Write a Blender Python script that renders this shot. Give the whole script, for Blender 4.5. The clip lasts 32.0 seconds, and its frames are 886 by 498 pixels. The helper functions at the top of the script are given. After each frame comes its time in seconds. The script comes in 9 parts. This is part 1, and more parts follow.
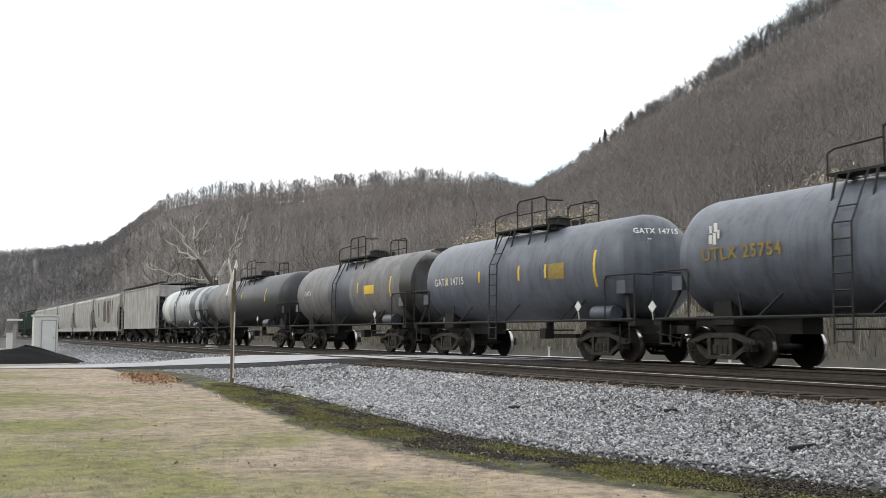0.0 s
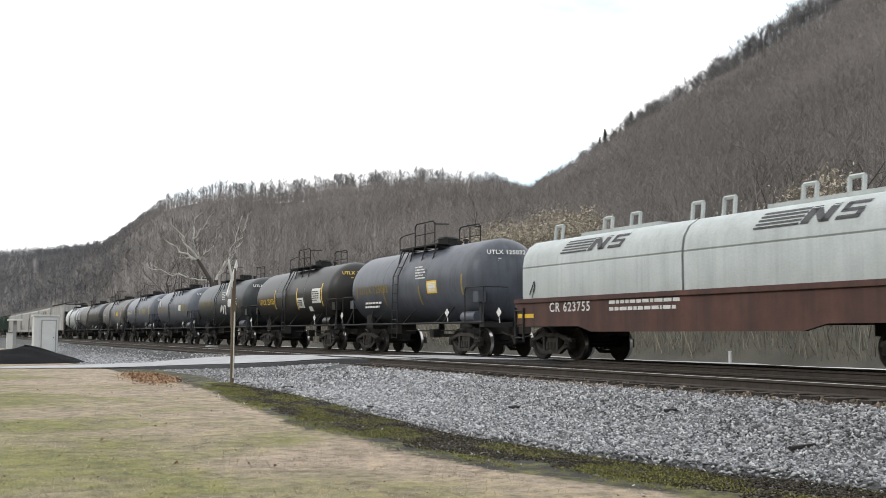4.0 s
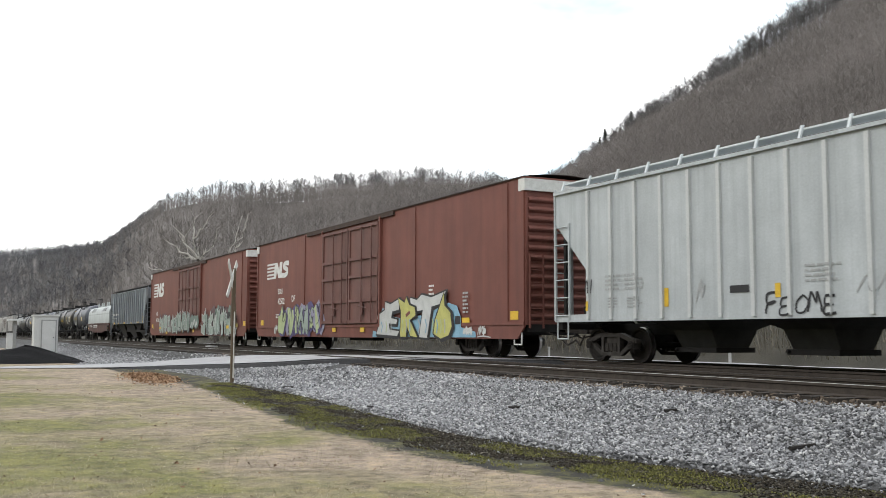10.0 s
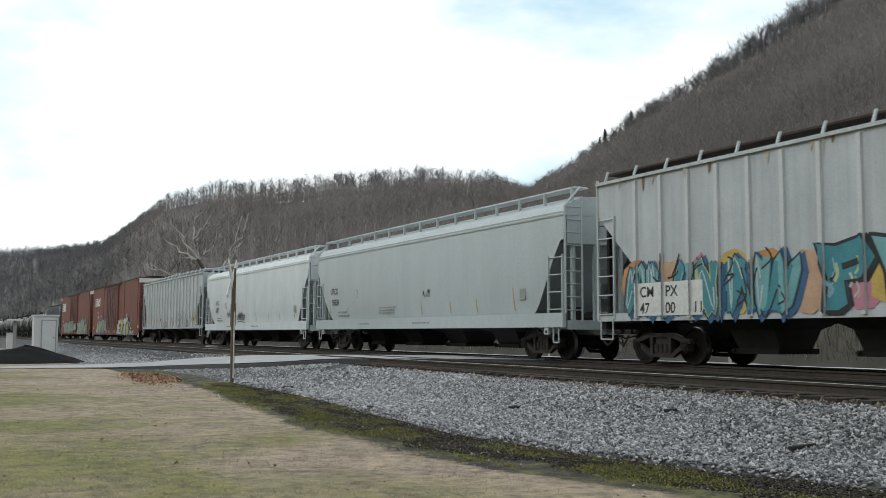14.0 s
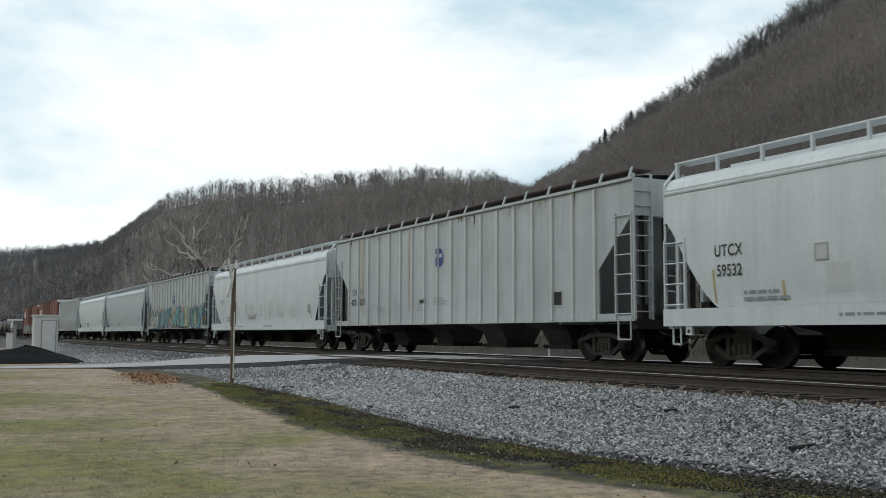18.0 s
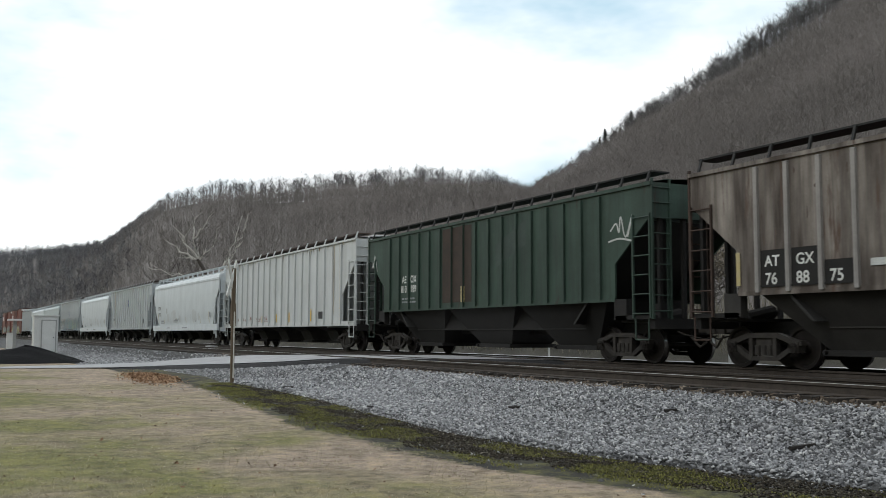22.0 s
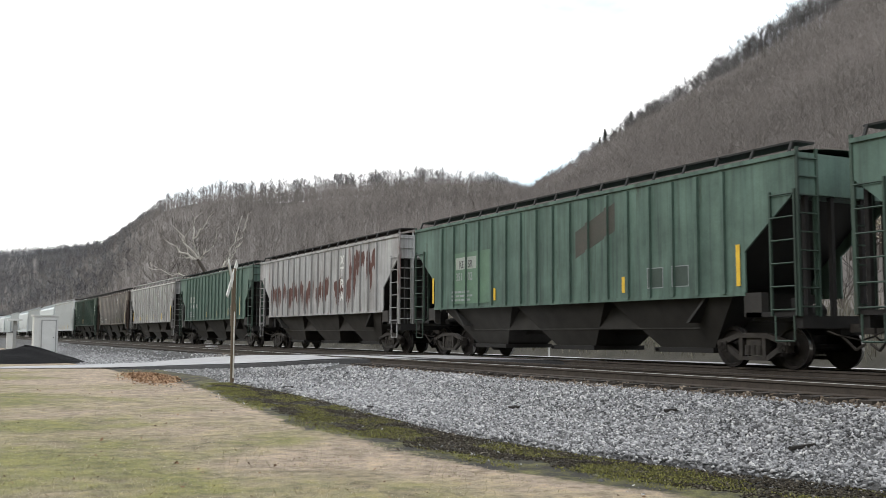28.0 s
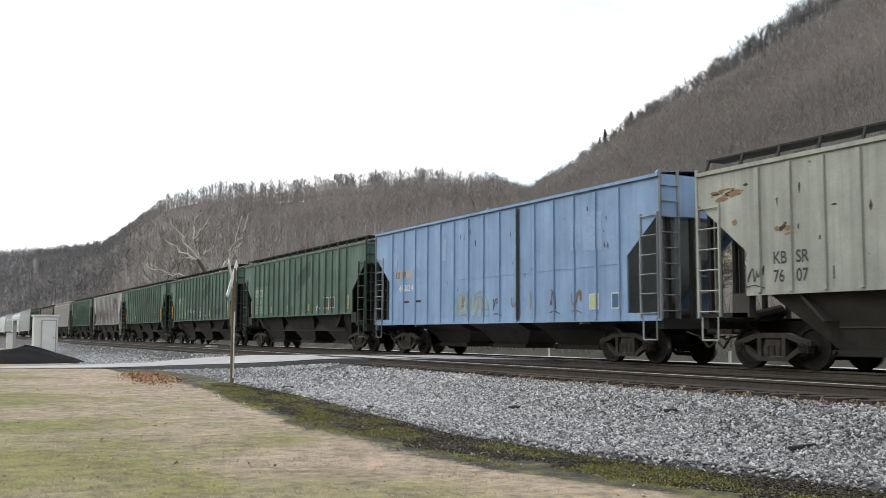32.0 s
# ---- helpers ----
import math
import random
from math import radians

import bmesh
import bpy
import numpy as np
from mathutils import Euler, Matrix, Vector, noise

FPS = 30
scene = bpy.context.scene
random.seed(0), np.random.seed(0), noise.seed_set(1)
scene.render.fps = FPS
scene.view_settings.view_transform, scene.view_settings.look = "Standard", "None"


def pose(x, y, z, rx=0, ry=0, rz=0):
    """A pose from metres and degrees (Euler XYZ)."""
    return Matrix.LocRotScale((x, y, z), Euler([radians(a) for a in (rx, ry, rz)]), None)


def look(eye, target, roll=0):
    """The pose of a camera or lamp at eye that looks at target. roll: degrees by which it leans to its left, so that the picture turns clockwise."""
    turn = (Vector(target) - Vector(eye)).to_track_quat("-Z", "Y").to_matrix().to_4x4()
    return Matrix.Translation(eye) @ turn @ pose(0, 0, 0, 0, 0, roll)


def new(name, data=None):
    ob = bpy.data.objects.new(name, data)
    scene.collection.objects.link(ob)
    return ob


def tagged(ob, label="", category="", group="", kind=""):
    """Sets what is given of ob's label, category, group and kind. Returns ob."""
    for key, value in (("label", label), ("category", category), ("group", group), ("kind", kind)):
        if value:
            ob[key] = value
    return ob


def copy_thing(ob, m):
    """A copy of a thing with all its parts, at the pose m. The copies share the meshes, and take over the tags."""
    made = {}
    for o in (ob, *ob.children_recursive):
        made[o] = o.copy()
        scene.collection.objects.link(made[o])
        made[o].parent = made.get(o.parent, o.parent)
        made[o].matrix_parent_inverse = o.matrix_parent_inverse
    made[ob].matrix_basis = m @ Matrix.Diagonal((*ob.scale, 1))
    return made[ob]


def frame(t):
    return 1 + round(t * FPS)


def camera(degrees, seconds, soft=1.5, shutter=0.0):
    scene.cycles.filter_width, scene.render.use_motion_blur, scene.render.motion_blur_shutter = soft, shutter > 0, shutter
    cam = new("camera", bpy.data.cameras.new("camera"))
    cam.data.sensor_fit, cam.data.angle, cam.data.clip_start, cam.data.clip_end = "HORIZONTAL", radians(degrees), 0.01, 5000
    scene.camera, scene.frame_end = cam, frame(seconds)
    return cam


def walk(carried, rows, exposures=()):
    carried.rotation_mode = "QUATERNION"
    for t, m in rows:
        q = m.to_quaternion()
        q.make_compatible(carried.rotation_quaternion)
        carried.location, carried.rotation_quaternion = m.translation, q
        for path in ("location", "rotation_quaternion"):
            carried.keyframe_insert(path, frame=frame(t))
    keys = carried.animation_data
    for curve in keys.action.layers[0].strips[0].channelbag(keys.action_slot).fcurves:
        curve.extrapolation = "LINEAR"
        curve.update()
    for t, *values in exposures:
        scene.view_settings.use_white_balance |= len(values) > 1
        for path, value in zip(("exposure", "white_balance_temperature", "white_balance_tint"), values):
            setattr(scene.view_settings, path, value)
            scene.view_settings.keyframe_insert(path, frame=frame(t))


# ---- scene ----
cam = camera(48.55, 32.0, soft=0.6, shutter=0.08)
YAW, PITCH = radians(62.53), radians(4.97)
EYE = Vector((0.0, 0.0, 0.713))
AIM = EYE + Vector((-math.sin(YAW) * math.cos(PITCH), math.cos(YAW) * math.cos(PITCH), math.sin(PITCH)))
STAND = look(EYE, AIM, 0.18)
walk(cam, [(0.0, STAND), (32.0, STAND)],
     exposures=[(0, -0.11, 6500, 10), (9, -0.11, 6500, 10), (11, -0.2, 6450, 9), (13, -0.46, 6350, 7), (14, -0.66, 6300, 6), (15.5, -0.58, 6300, 6), (17, -0.56, 6300, 6), (18, -0.92, 6250, 5), (20, -1.06, 6200, 4), (21.2, -1.08, 6280, 6),
                (22, -0.72, 6320, 7), (23, -0.22, 6450, 9), (25, -0.08, 6500, 10), (32, -0.08, 6500, 10)])

SPEED = 15.1            # metres a second, towards -X
FAR_Y, NEAR_Y = 17.03, 12.76   # centre lines of the two tracks

# ---- light ----
world = bpy.data.worlds.new("overcast_sky")
scene.world = world
world.use_nodes = True
wn, wl = world.node_tree.nodes, world.node_tree.links
wn.clear()
sky = wn.new("ShaderNodeTexSky")
sky.sky_type, sky.sun_disc = "NISHITA", False
sky.sun_elevation, sky.sun_rotation = radians(42), radians(200)
bg_sky = wn.new("ShaderNodeBackground")
bg_sky.inputs[1].default_value = 0.15
wl.new(sky.outputs[0], bg_sky.inputs[0])
wco = wn.new("ShaderNodeTexCoord")
wmap = wn.new("ShaderNodeMapping")
wmap.inputs["Scale"].default_value = (1.0, 1.0, 2.6)
wl.new(wco.outputs["Generated"], wmap.inputs[0])
cl = wn.new("ShaderNodeTexNoise")
cl.inputs["Scale"].default_value, cl.inputs["Detail"].default_value, cl.inputs["Roughness"].default_value = 2.2, 6, 0.55
wl.new(wmap.outputs[0], cl.inputs[0])
clr = wn.new("ShaderNodeValToRGB")
clr.color_ramp.elements[0].position, clr.color_ramp.elements[0].color = 0.32, (0.46, 0.62, 0.72, 1)
clr.color_ramp.elements[1].position, clr.color_ramp.elements[1].color = 0.50, (1.0, 1.0, 1.0, 1)
wl.new(cl.outputs[0], clr.inputs[0])
bg_cloud = wn.new("ShaderNodeBackground")
bg_cloud.inputs[1].default_value = 2.15
wl.new(clr.outputs[0], bg_cloud.inputs[0])
wmix = wn.new("ShaderNodeMixShader")
wmix.inputs[0].default_value = 0.90
wl.new(bg_sky.outputs[0], wmix.inputs[1])
wl.new(bg_cloud.outputs[0], wmix.inputs[2])
wout = wn.new("ShaderNodeOutputWorld")
wl.new(wmix.outputs[0], wout.inputs[0])

sun_data = bpy.data.lights.new("sun", "SUN")
sun_data.energy, sun_data.angle, sun_data.color = 1.0, radians(14), (1.0, 0.96, 0.9)
sun = new("sun", sun_data)
sun.matrix_world = look((-20, -60, 60), (-25, 17, 0))

# ---- mesh builder ----


class Build:
    """Collects vertices and faces of one mesh."""

    def __init__(self):
        self.v, self.f = [], []

    def add(self, verts, faces):
        n = len(self.v)
        self.v.extend(tuple(p) for p in verts)
        self.f.extend(tuple(i + n for i in q) for q in faces)
        return self

    def box(self, x0, x1, y0, y1, z0, z1):
        return self.add([(x0, y0, z0), (x1, y0, z0), (x1, y1, z0), (x0, y1, z0), (x0, y0, z1), (x1, y0, z1), (x1, y1, z1), (x0, y1, z1)],
                        [(3, 2, 1, 0), (4, 5, 6, 7), (0, 1, 5, 4), (1, 2, 6, 5), (2, 3, 7, 6), (3, 0, 4, 7)])

    def prism(self, poly, y0, y1):
        """poly in x, z, counter-clockwise as seen from -y; drawn out along y."""
        n = len(poly)
        fs = [tuple(range(n)), tuple(range(2 * n - 1, n - 1, -1))]
        fs += [(i + n, (i + 1) % n + n, (i + 1) % n, i) for i in range(n)]
        return self.add([(x, y0, z) for x, z in poly] + [(x, y1, z) for x, z in poly], fs)

    def tube(self, p0, p1, r0, r1=None, n=6, caps=True):
        p0, p1 = Vector(p0), Vector(p1)
        r1 = r0 if r1 is None else r1
        d = (p1 - p0)
        if d.length < 1e-6:
            return self
        d.normalize()
        a = d.orthogonal().normalized()
        b = d.cross(a)
        ring = [(math.cos(2 * math.pi * i / n), math.sin(2 * math.pi * i / n)) for i in range(n)]
        vs = [p0 + (a * c + b * s) * r0 for c, s in ring] + [p1 + (a * c + b * s) * r1 for c, s in ring]
        fs = [(i, (i + 1) % n, (i + 1) % n + n, i + n) for i in range(n)]
        if caps:
            fs += [tuple(range(n - 1, -1, -1)), tuple(range(n, 2 * n))]
        return self.add(vs, fs)

    def path(self, pts, r, n=6):
        for p, q in zip(pts[:-1], pts[1:]):
            self.tube(p, q, r, r, n)
        return self

    def lathe(self, axis_point, axis, profile, n=24, close=False):
        """profile: (along, radius) pairs about an axis 'x' or 'y'."""
        vs, fs = [], []
        ox, oy, oz = axis_point
        for al, r in profile:
            for i in range(n):
                a = 2 * math.pi * i / n
                c, s = math.cos(a) * r, math.sin(a) * r
                vs.append((ox + al, oy + c, oz + s) if axis == "x" else (ox + s, oy + al, oz + c))
        for k in range(len(profile) - 1):
            for i in range(n):
                j = (i + 1) % n
                fs.append((k * n + i, k * n + j, (k + 1) * n + j, (k + 1) * n + i))
        if close:
            fs.append(tuple(range(n - 1, -1, -1)))
            fs.append(tuple(range((len(profile) - 1) * n, len(profile) * n)))
        return self.add(vs, fs)

    def sheet(self, rows):
        """A grid of points, rows of equal length."""
        m = len(rows[0])
        fs = [(i * m + j, i * m + j + 1, (i + 1) * m + j + 1, (i + 1) * m + j) for i in range(len(rows) - 1) for j in range(m - 1)]
        return self.add([p for r in rows for p in r], fs)

    def mesh(self, name, smooth=None):
        me = bpy.data.meshes.new(name)
        me.from_pydata(self.v, [], self.f)
        if smooth is not None:
            me.polygons.foreach_set("use_smooth", [True] * len(me.polygons))
            me.set_sharp_from_angle(angle=radians(smooth))
        me.update()
        return me


KEPT = {}


def part(name, build, material, parent=None, label="", smooth=None, key=None, at=None):
    """One mesh object under parent. key: alike pieces share the mesh."""
    if key is not None and key in KEPT:
        me = KEPT[key]
    else:
        me = (build() if callable(build) else build).mesh(name, smooth)
        me.materials.append(material)
        if key is not None:
            KEPT[key] = me
    ob = new(name, me)
    ob.parent = parent
    if at is not None:
        ob.matrix_basis = at
    if label:
        tagged(ob, label=label)
    return ob


def thing(name, label, category, group="", at=None):
    ob = new(name)
    ob.empty_display_size = 0.2
    if at is not None:
        ob.matrix_basis = at
    return tagged(ob, label, category, group)


def structure(name, build, material, label, smooth=None):
    return tagged(part(name, build, material, None, label, smooth), label, "", "", "structure")


# ---- materials ----


TONE = 0.68   # one factor that lowers all paints and soils against the bright sky


def surface(name, col, col2=None, rough=0.7, metal=0.0, scale=4.0, fine=40.0, bump=0.2, stretch=(1, 1, 1), mix=0.5, spot=None, spot_scale=1.0, spot_at=0.55, vary=0.0, depth=0.02, grit=0.3, gloss=0.5, streak=0.0):
    col2 = col2 or tuple(c * 0.7 for c in col)
    if metal < 0.9:
        col, col2, spot = (c and tuple(TONE * v for v in c) for c in (col, col2, spot))
    m = bpy.data.materials.new(name)
    m.use_nodes = True
    nd, ln = m.node_tree.nodes, m.node_tree.links
    bs = nd["Principled BSDF"]
    bs.inputs["Roughness"].default_value, bs.inputs["Metallic"].default_value = rough, metal
    bs.inputs["Specular IOR Level"].default_value = gloss
    co = nd.new("ShaderNodeTexCoord")
    mp = nd.new("ShaderNodeMapping")
    mp.inputs["Scale"].default_value = stretch
    ln.new(co.outputs["Object"], mp.inputs[0])
    n1 = nd.new("ShaderNodeTexNoise")
    n1.inputs["Scale"].default_value, n1.inputs["Detail"].default_value = scale, 5
    n2 = nd.new("ShaderNodeTexNoise")
    n2.inputs["Scale"].default_value, n2.inputs["Detail"].default_value = fine, 4
    ln.new(mp.outputs[0], n1.inputs[0])
    ln.new(co.outputs["Object"], n2.inputs[0])
    ramp = nd.new("ShaderNodeValToRGB")
    ramp.color_ramp.elements[0].position, ramp.color_ramp.elements[1].position = 0.5 - mix / 2, 0.5 + mix / 2
    ramp.color_ramp.elements[0].color, ramp.color_ramp.elements[1].color = (*col2, 1), (*col, 1)
    ln.new(n1.outputs[0], ramp.inputs[0])
    last = ramp.outputs[0]
    grain = nd.new("ShaderNodeMixRGB")
    grain.blend_type = "OVERLAY"
    grain.inputs[0].default_value = grit
    ln.new(last, grain.inputs[1])
    ln.new(n2.outputs[0], grain.inputs[2])
    last = grain.outputs[0]
    if streak:
        # dirt that has run down the side, and faded blotches between
        mp4 = nd.new("ShaderNodeMapping")
        mp4.inputs["Scale"].default_value = (3.4, 3.4, 0.16)
        ln.new(co.outputs["Object"], mp4.inputs[0])
        n4 = nd.new("ShaderNodeTexNoise")
        n4.inputs["Scale"].default_value, n4.inputs["Detail"].default_value, n4.inputs["Roughness"].default_value = 1.6, 7, 0.62
        ln.new(mp4.outputs[0], n4.inputs[0])
        r4 = nd.new("ShaderNodeValToRGB")
        r4.color_ramp.elements[0].position, r4.color_ramp.elements[1].position = 0.47, 0.74
        r4.color_ramp.elements[1].color = (streak, streak, streak, 1)
        ln.new(n4.outputs[0], r4.inputs[0])
        m4 = nd.new("ShaderNodeMixRGB")
        m4.inputs[2].default_value = (*(0.55 * v + 0.012 for v in col2), 1)
        ln.new(r4.outputs[0], m4.inputs[0])
        ln.new(last, m4.inputs[1])
        n5 = nd.new("ShaderNodeTexNoise")
        n5.inputs["Scale"].default_value, n5.inputs["Detail"].default_value, n5.inputs["Roughness"].default_value = 0.9, 8, 0.7
        ln.new(co.outputs["Object"], n5.inputs[0])
        r5 = nd.new("ShaderNodeMapRange")
        r5.inputs[1].default_value, r5.inputs[2].default_value, r5.inputs[3].default_value, r5.inputs[4].default_value = 0.3, 0.7, 1 - 0.28 * streak, 1 + 0.28 * streak
        ln.new(n5.outputs[0], r5.inputs[0])
        h5 = nd.new("ShaderNodeHueSaturation")
        ln.new(r5.outputs[0], h5.inputs["Value"])
        ln.new(m4.outputs[0], h5.inputs["Color"])
        last = h5.outputs[0]
    if spot:
        n3 = nd.new("ShaderNodeTexNoise")
        n3.inputs["Scale"].default_value, n3.inputs["Detail"].default_value, n3.inputs["Roughness"].default_value = spot_scale, 6, 0.65
        ln.new(mp.outputs[0], n3.inputs[0])
        r3 = nd.new("ShaderNodeValToRGB")
        r3.color_ramp.elements[0].position, r3.color_ramp.elements[1].position = spot_at, spot_at + 0.09
        ln.new(n3.outputs[0], r3.inputs[0])
        m3 = nd.new("ShaderNodeMixRGB")
        m3.inputs[2].default_value = (*spot, 1)
        ln.new(r3.outputs[0], m3.inputs[0])
        ln.new(last, m3.inputs[1])
        last = m3.outputs[0]
    if vary:
        oi = nd.new("ShaderNodeObjectInfo")
        mr = nd.new("ShaderNodeMapRange")
        mr.inputs[3].default_value, mr.inputs[4].default_value = 1 - vary, 1 + vary
        ln.new(oi.outputs["Random"], mr.inputs[0])
        hv = nd.new("ShaderNodeHueSaturation")
        ln.new(mr.outputs[0], hv.inputs["Value"])
        ln.new(last, hv.inputs["Color"])
        last = hv.outputs[0]
    ln.new(last, bs.inputs["Base Color"])
    if bump:
        bp = nd.new("ShaderNodeBump")
        bp.inputs["Strength"].default_value, bp.inputs["Distance"].default_value = bump, depth
        ln.new(n2.outputs[0], bp.inputs["Height"])
        ln.new(bp.outputs[0], bs.inputs["Normal"])
    return m


def paint(name, col, dirt, rough=0.5, mix=0.5, spot=None, spot_at=0.6, spot_scale=2.0, streak=0.8):
    """Weathered car paint: streaks running down, fine dust, rust spots."""
    return surface(name, col, dirt, rough, 0.0, 2.2, 22, 0.03, (1.0, 1.0, 0.16), mix, spot, spot_scale, spot_at, grit=0.16, gloss=0.32, streak=streak)


RED = paint("boxcar_red_paint", (0.275, 0.10, 0.075), (0.185, 0.07, 0.056), 0.6, 0.7, streak=0.35)
DOOR = paint("purple_brown_door_paint", (0.25, 0.118, 0.10), (0.165, 0.082, 0.072), 0.6, 0.7, streak=0.5)
GREEN = paint("green_hopper_paint", (0.160, 0.250, 0.206), (0.068, 0.118, 0.098), 0.6, 0.75, (0.045, 0.050, 0.036), 0.63, 2.5, streak=1.0)
GREEN_DARK = paint("dark_green_hopper_paint", (0.066, 0.112, 0.086), (0.034, 0.058, 0.046), 0.6, 0.7, (0.05, 0.025, 0.018), 0.62)
BROWNED = paint("brown_stained_paint", (0.35, 0.31, 0.275), (0.085, 0.066, 0.055), 0.75, 0.28, (0.13, 0.085, 0.065), 0.58, 3.0)
GRIMED = paint("grimy_pale_paint", (0.54, 0.54, 0.535), (0.25, 0.24, 0.235), 0.75, 0.32, (0.20, 0.16, 0.135), 0.66, 3.0)
DUSTY = paint("dusty_grey_paint", (0.58, 0.57, 0.55), (0.36, 0.35, 0.33), 0.75, 0.5, (0.12, 0.09, 0.07), 0.62, 1.2)
RUSTED = paint("rust_streaked_pale_paint", (0.53, 0.54, 0.545), (0.38, 0.365, 0.36), 0.75, 0.5, (0.15, 0.055, 0.045), 0.60, 1.6)
GREY_BLUE = paint("grey_hopper_paint", (0.38, 0.425, 0.47), (0.15, 0.16, 0.17), 0.7, 0.4, (0.10, 0.08, 0.07), 0.70)
WHITE = paint("white_hopper_paint", (0.86, 0.915, 0.94), (0.74, 0.79, 0.81), 0.5, 0.7, streak=0.22)
COOLWHITE = paint("cool_white_hopper_paint", (0.62, 0.685, 0.70), (0.54, 0.60, 0.615), 0.5, 0.8, streak=0.1)
OFFWHITE = paint("off_white_hopper_paint", (0.68, 0.725, 0.745), (0.53, 0.565, 0.578), 0.55, 0.7, (0.40, 0.32, 0.22), 0.72, streak=0.35)
CHALK = paint("chalky_white_and_lit_rib_paint", (0.83, 0.86, 0.86), (0.66, 0.68, 0.675), 0.55, 0.7, (0.45, 0.36, 0.24), 0.74, streak=0.25)
BLUE = paint("faded_blue_paint", (0.33, 0.49, 0.74), (0.235, 0.365, 0.58), 0.6, 0.6, (0.14, 0.14, 0.15), 0.72, streak=0.45)
SAGE = paint("chalky_grey_green_paint", (0.50, 0.52, 0.465), (0.35, 0.365, 0.325), 0.75, 0.6, (0.20, 0.12, 0.075), 0.66, streak=0.6)
TANK_BLACK = paint("black_tank_paint", (0.045, 0.05, 0.06), (0.03, 0.03, 0.035), 0.42, 0.8)
TANK_GREY = paint("faded_black_tank_paint", (0.125, 0.14, 0.175), (0.07, 0.076, 0.092), 0.42, 0.8)
# lighter copy of TANK_GREY; the sky's sheen is put into the colour
TANK_SHEEN = paint("sky_sheen_tank_paint", (0.181, 0.203, 0.254), (0.102, 0.110, 0.133), 0.42, 0.8)
TANK_TEAL = paint("dark_slate_tank_paint", (0.052, 0.062, 0.070), (0.026, 0.030, 0.033), 0.42, 0.8)
TANK_BROWN = paint("brown_black_tank_paint", (0.024, 0.021, 0.020), (0.013, 0.012, 0.011), 0.40, 0.8)
TANK_PALE = paint("dusty_pale_tank_paint", (0.30, 0.30, 0.30), (0.16, 0.15, 0.15), 0.6, 0.6)
TANK_SILVER = paint("silver_tank_paint", (0.68, 0.71, 0.74), (0.42, 0.44, 0.46), 0.4, 0.6)
HOOD_WHITE = paint("pale_coil_hood_paint", (0.62, 0.66, 0.66), (0.46, 0.50, 0.49), 0.5, 0.7, streak=0.35)
# underframe grime, blackened further to hold the shade under the cars
UNDER = surface("grimy_shaded_underframe", (0.016, 0.014, 0.013), (0.008, 0.007, 0.007), 0.85, 0.0, 3, 30, 0.2)
TRUCK = surface("rusty_truck_steel", (0.056, 0.047, 0.040), (0.018, 0.015, 0.013), 0.8, 0.1, 6, 40, 0.25)
WHEEL = surface("wheel_steel", (0.032, 0.025, 0.022), (0.012, 0.010, 0.009), 0.6, 0.6, 8, 50, 0.1)
TREAD = surface("polished_wheel_rim", (0.55, 0.54, 0.52), (0.35, 0.34, 0.33), 0.3, 1.0, 8, 50, 0.05)
# near-black sheet: grime plus the shade at the car ends, as colour
SLOPE = surface("grimy_shaded_slope_sheet", (0.028, 0.027, 0.026), (0.015, 0.014, 0.013), 0.8, 0.0, 2, 25, 0.1)
# hopper bays: grime, with the shade under the car put into the colour
BAYSHADE = surface("grimy_shaded_hopper_bay", (0.042, 0.038, 0.034), (0.018, 0.016, 0.014), 0.85, 0.0, 2, 25, 0.1)
BAYPALE = surface("pale_grimy_shaded_bay", (0.062, 0.055, 0.050), (0.030, 0.026, 0.023), 0.85, 0.0, 2, 25, 0.1)
BAYLIGHT = surface("grey_grimy_shaded_bay", (0.07, 0.069, 0.066), (0.03, 0.029, 0.027), 0.8, 0.0, 2, 25, 0.1)
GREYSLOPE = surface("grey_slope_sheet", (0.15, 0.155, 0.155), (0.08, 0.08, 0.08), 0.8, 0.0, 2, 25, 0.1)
DARK = surface("dark_steel", (0.03, 0.03, 0.03), (0.02, 0.02, 0.02), 0.7, 0.3, 4, 30, 0.1)
RUST = surface("rusted_running_board", (0.10, 0.06, 0.045), (0.05, 0.035, 0.03), 0.85, 0.2, 5, 40, 0.2)
YELLOW = surface("yellow_reflector", (1.0, 0.66, 0.05), (0.80, 0.50, 0.04), 0.5, 0, 6, 40, 0.0)
STENCIL_W = surface("white_stencil_paint", (0.95, 0.96, 0.93), (0.72, 0.72, 0.69), 0.6, 0, 9, 60, 0.0)
STENCIL_K = surface("black_stencil_paint", (0.04, 0.04, 0.045), (0.07, 0.07, 0.075), 0.6, 0, 9, 60, 0.0)
STENCIL_Y = surface("yellow_stencil_paint", (0.42, 0.29, 0.05), (0.26, 0.19, 0.05), 0.6, 0, 9, 60, 0.0)

# ---- ground ----
RIDGE = [(180, 17), (130, 16), (105, 6), (89, 4.35), (86.7, 4.40), (84.0, 4.65), (81.7, 5.1), (79.9, 6.5), (78.4, 7.6), (75.4, 8.45), (69, 9.15), (63.7, 9.55), (60.0, 9.35),
         (57.5, 8.6), (55.3, 9.8), (51.6, 12.2), (45.7, 15.2), (42.0, 17.3), (38, 19.2), (20, 21), (-30, 19), (-80, 17), (-180, 17)]


def interp(x, table):
    """Smooth run through a short table of (x, y), x falling."""
    if x >= table[0][0]:
        return table[0][1]
    for (a, p), (b, q) in zip(table[:-1], table[1:]):
        if a >= x >= b:
            k = (a - x) / (a - b)
            return p + (q - p) * k
    return table[-1][1]


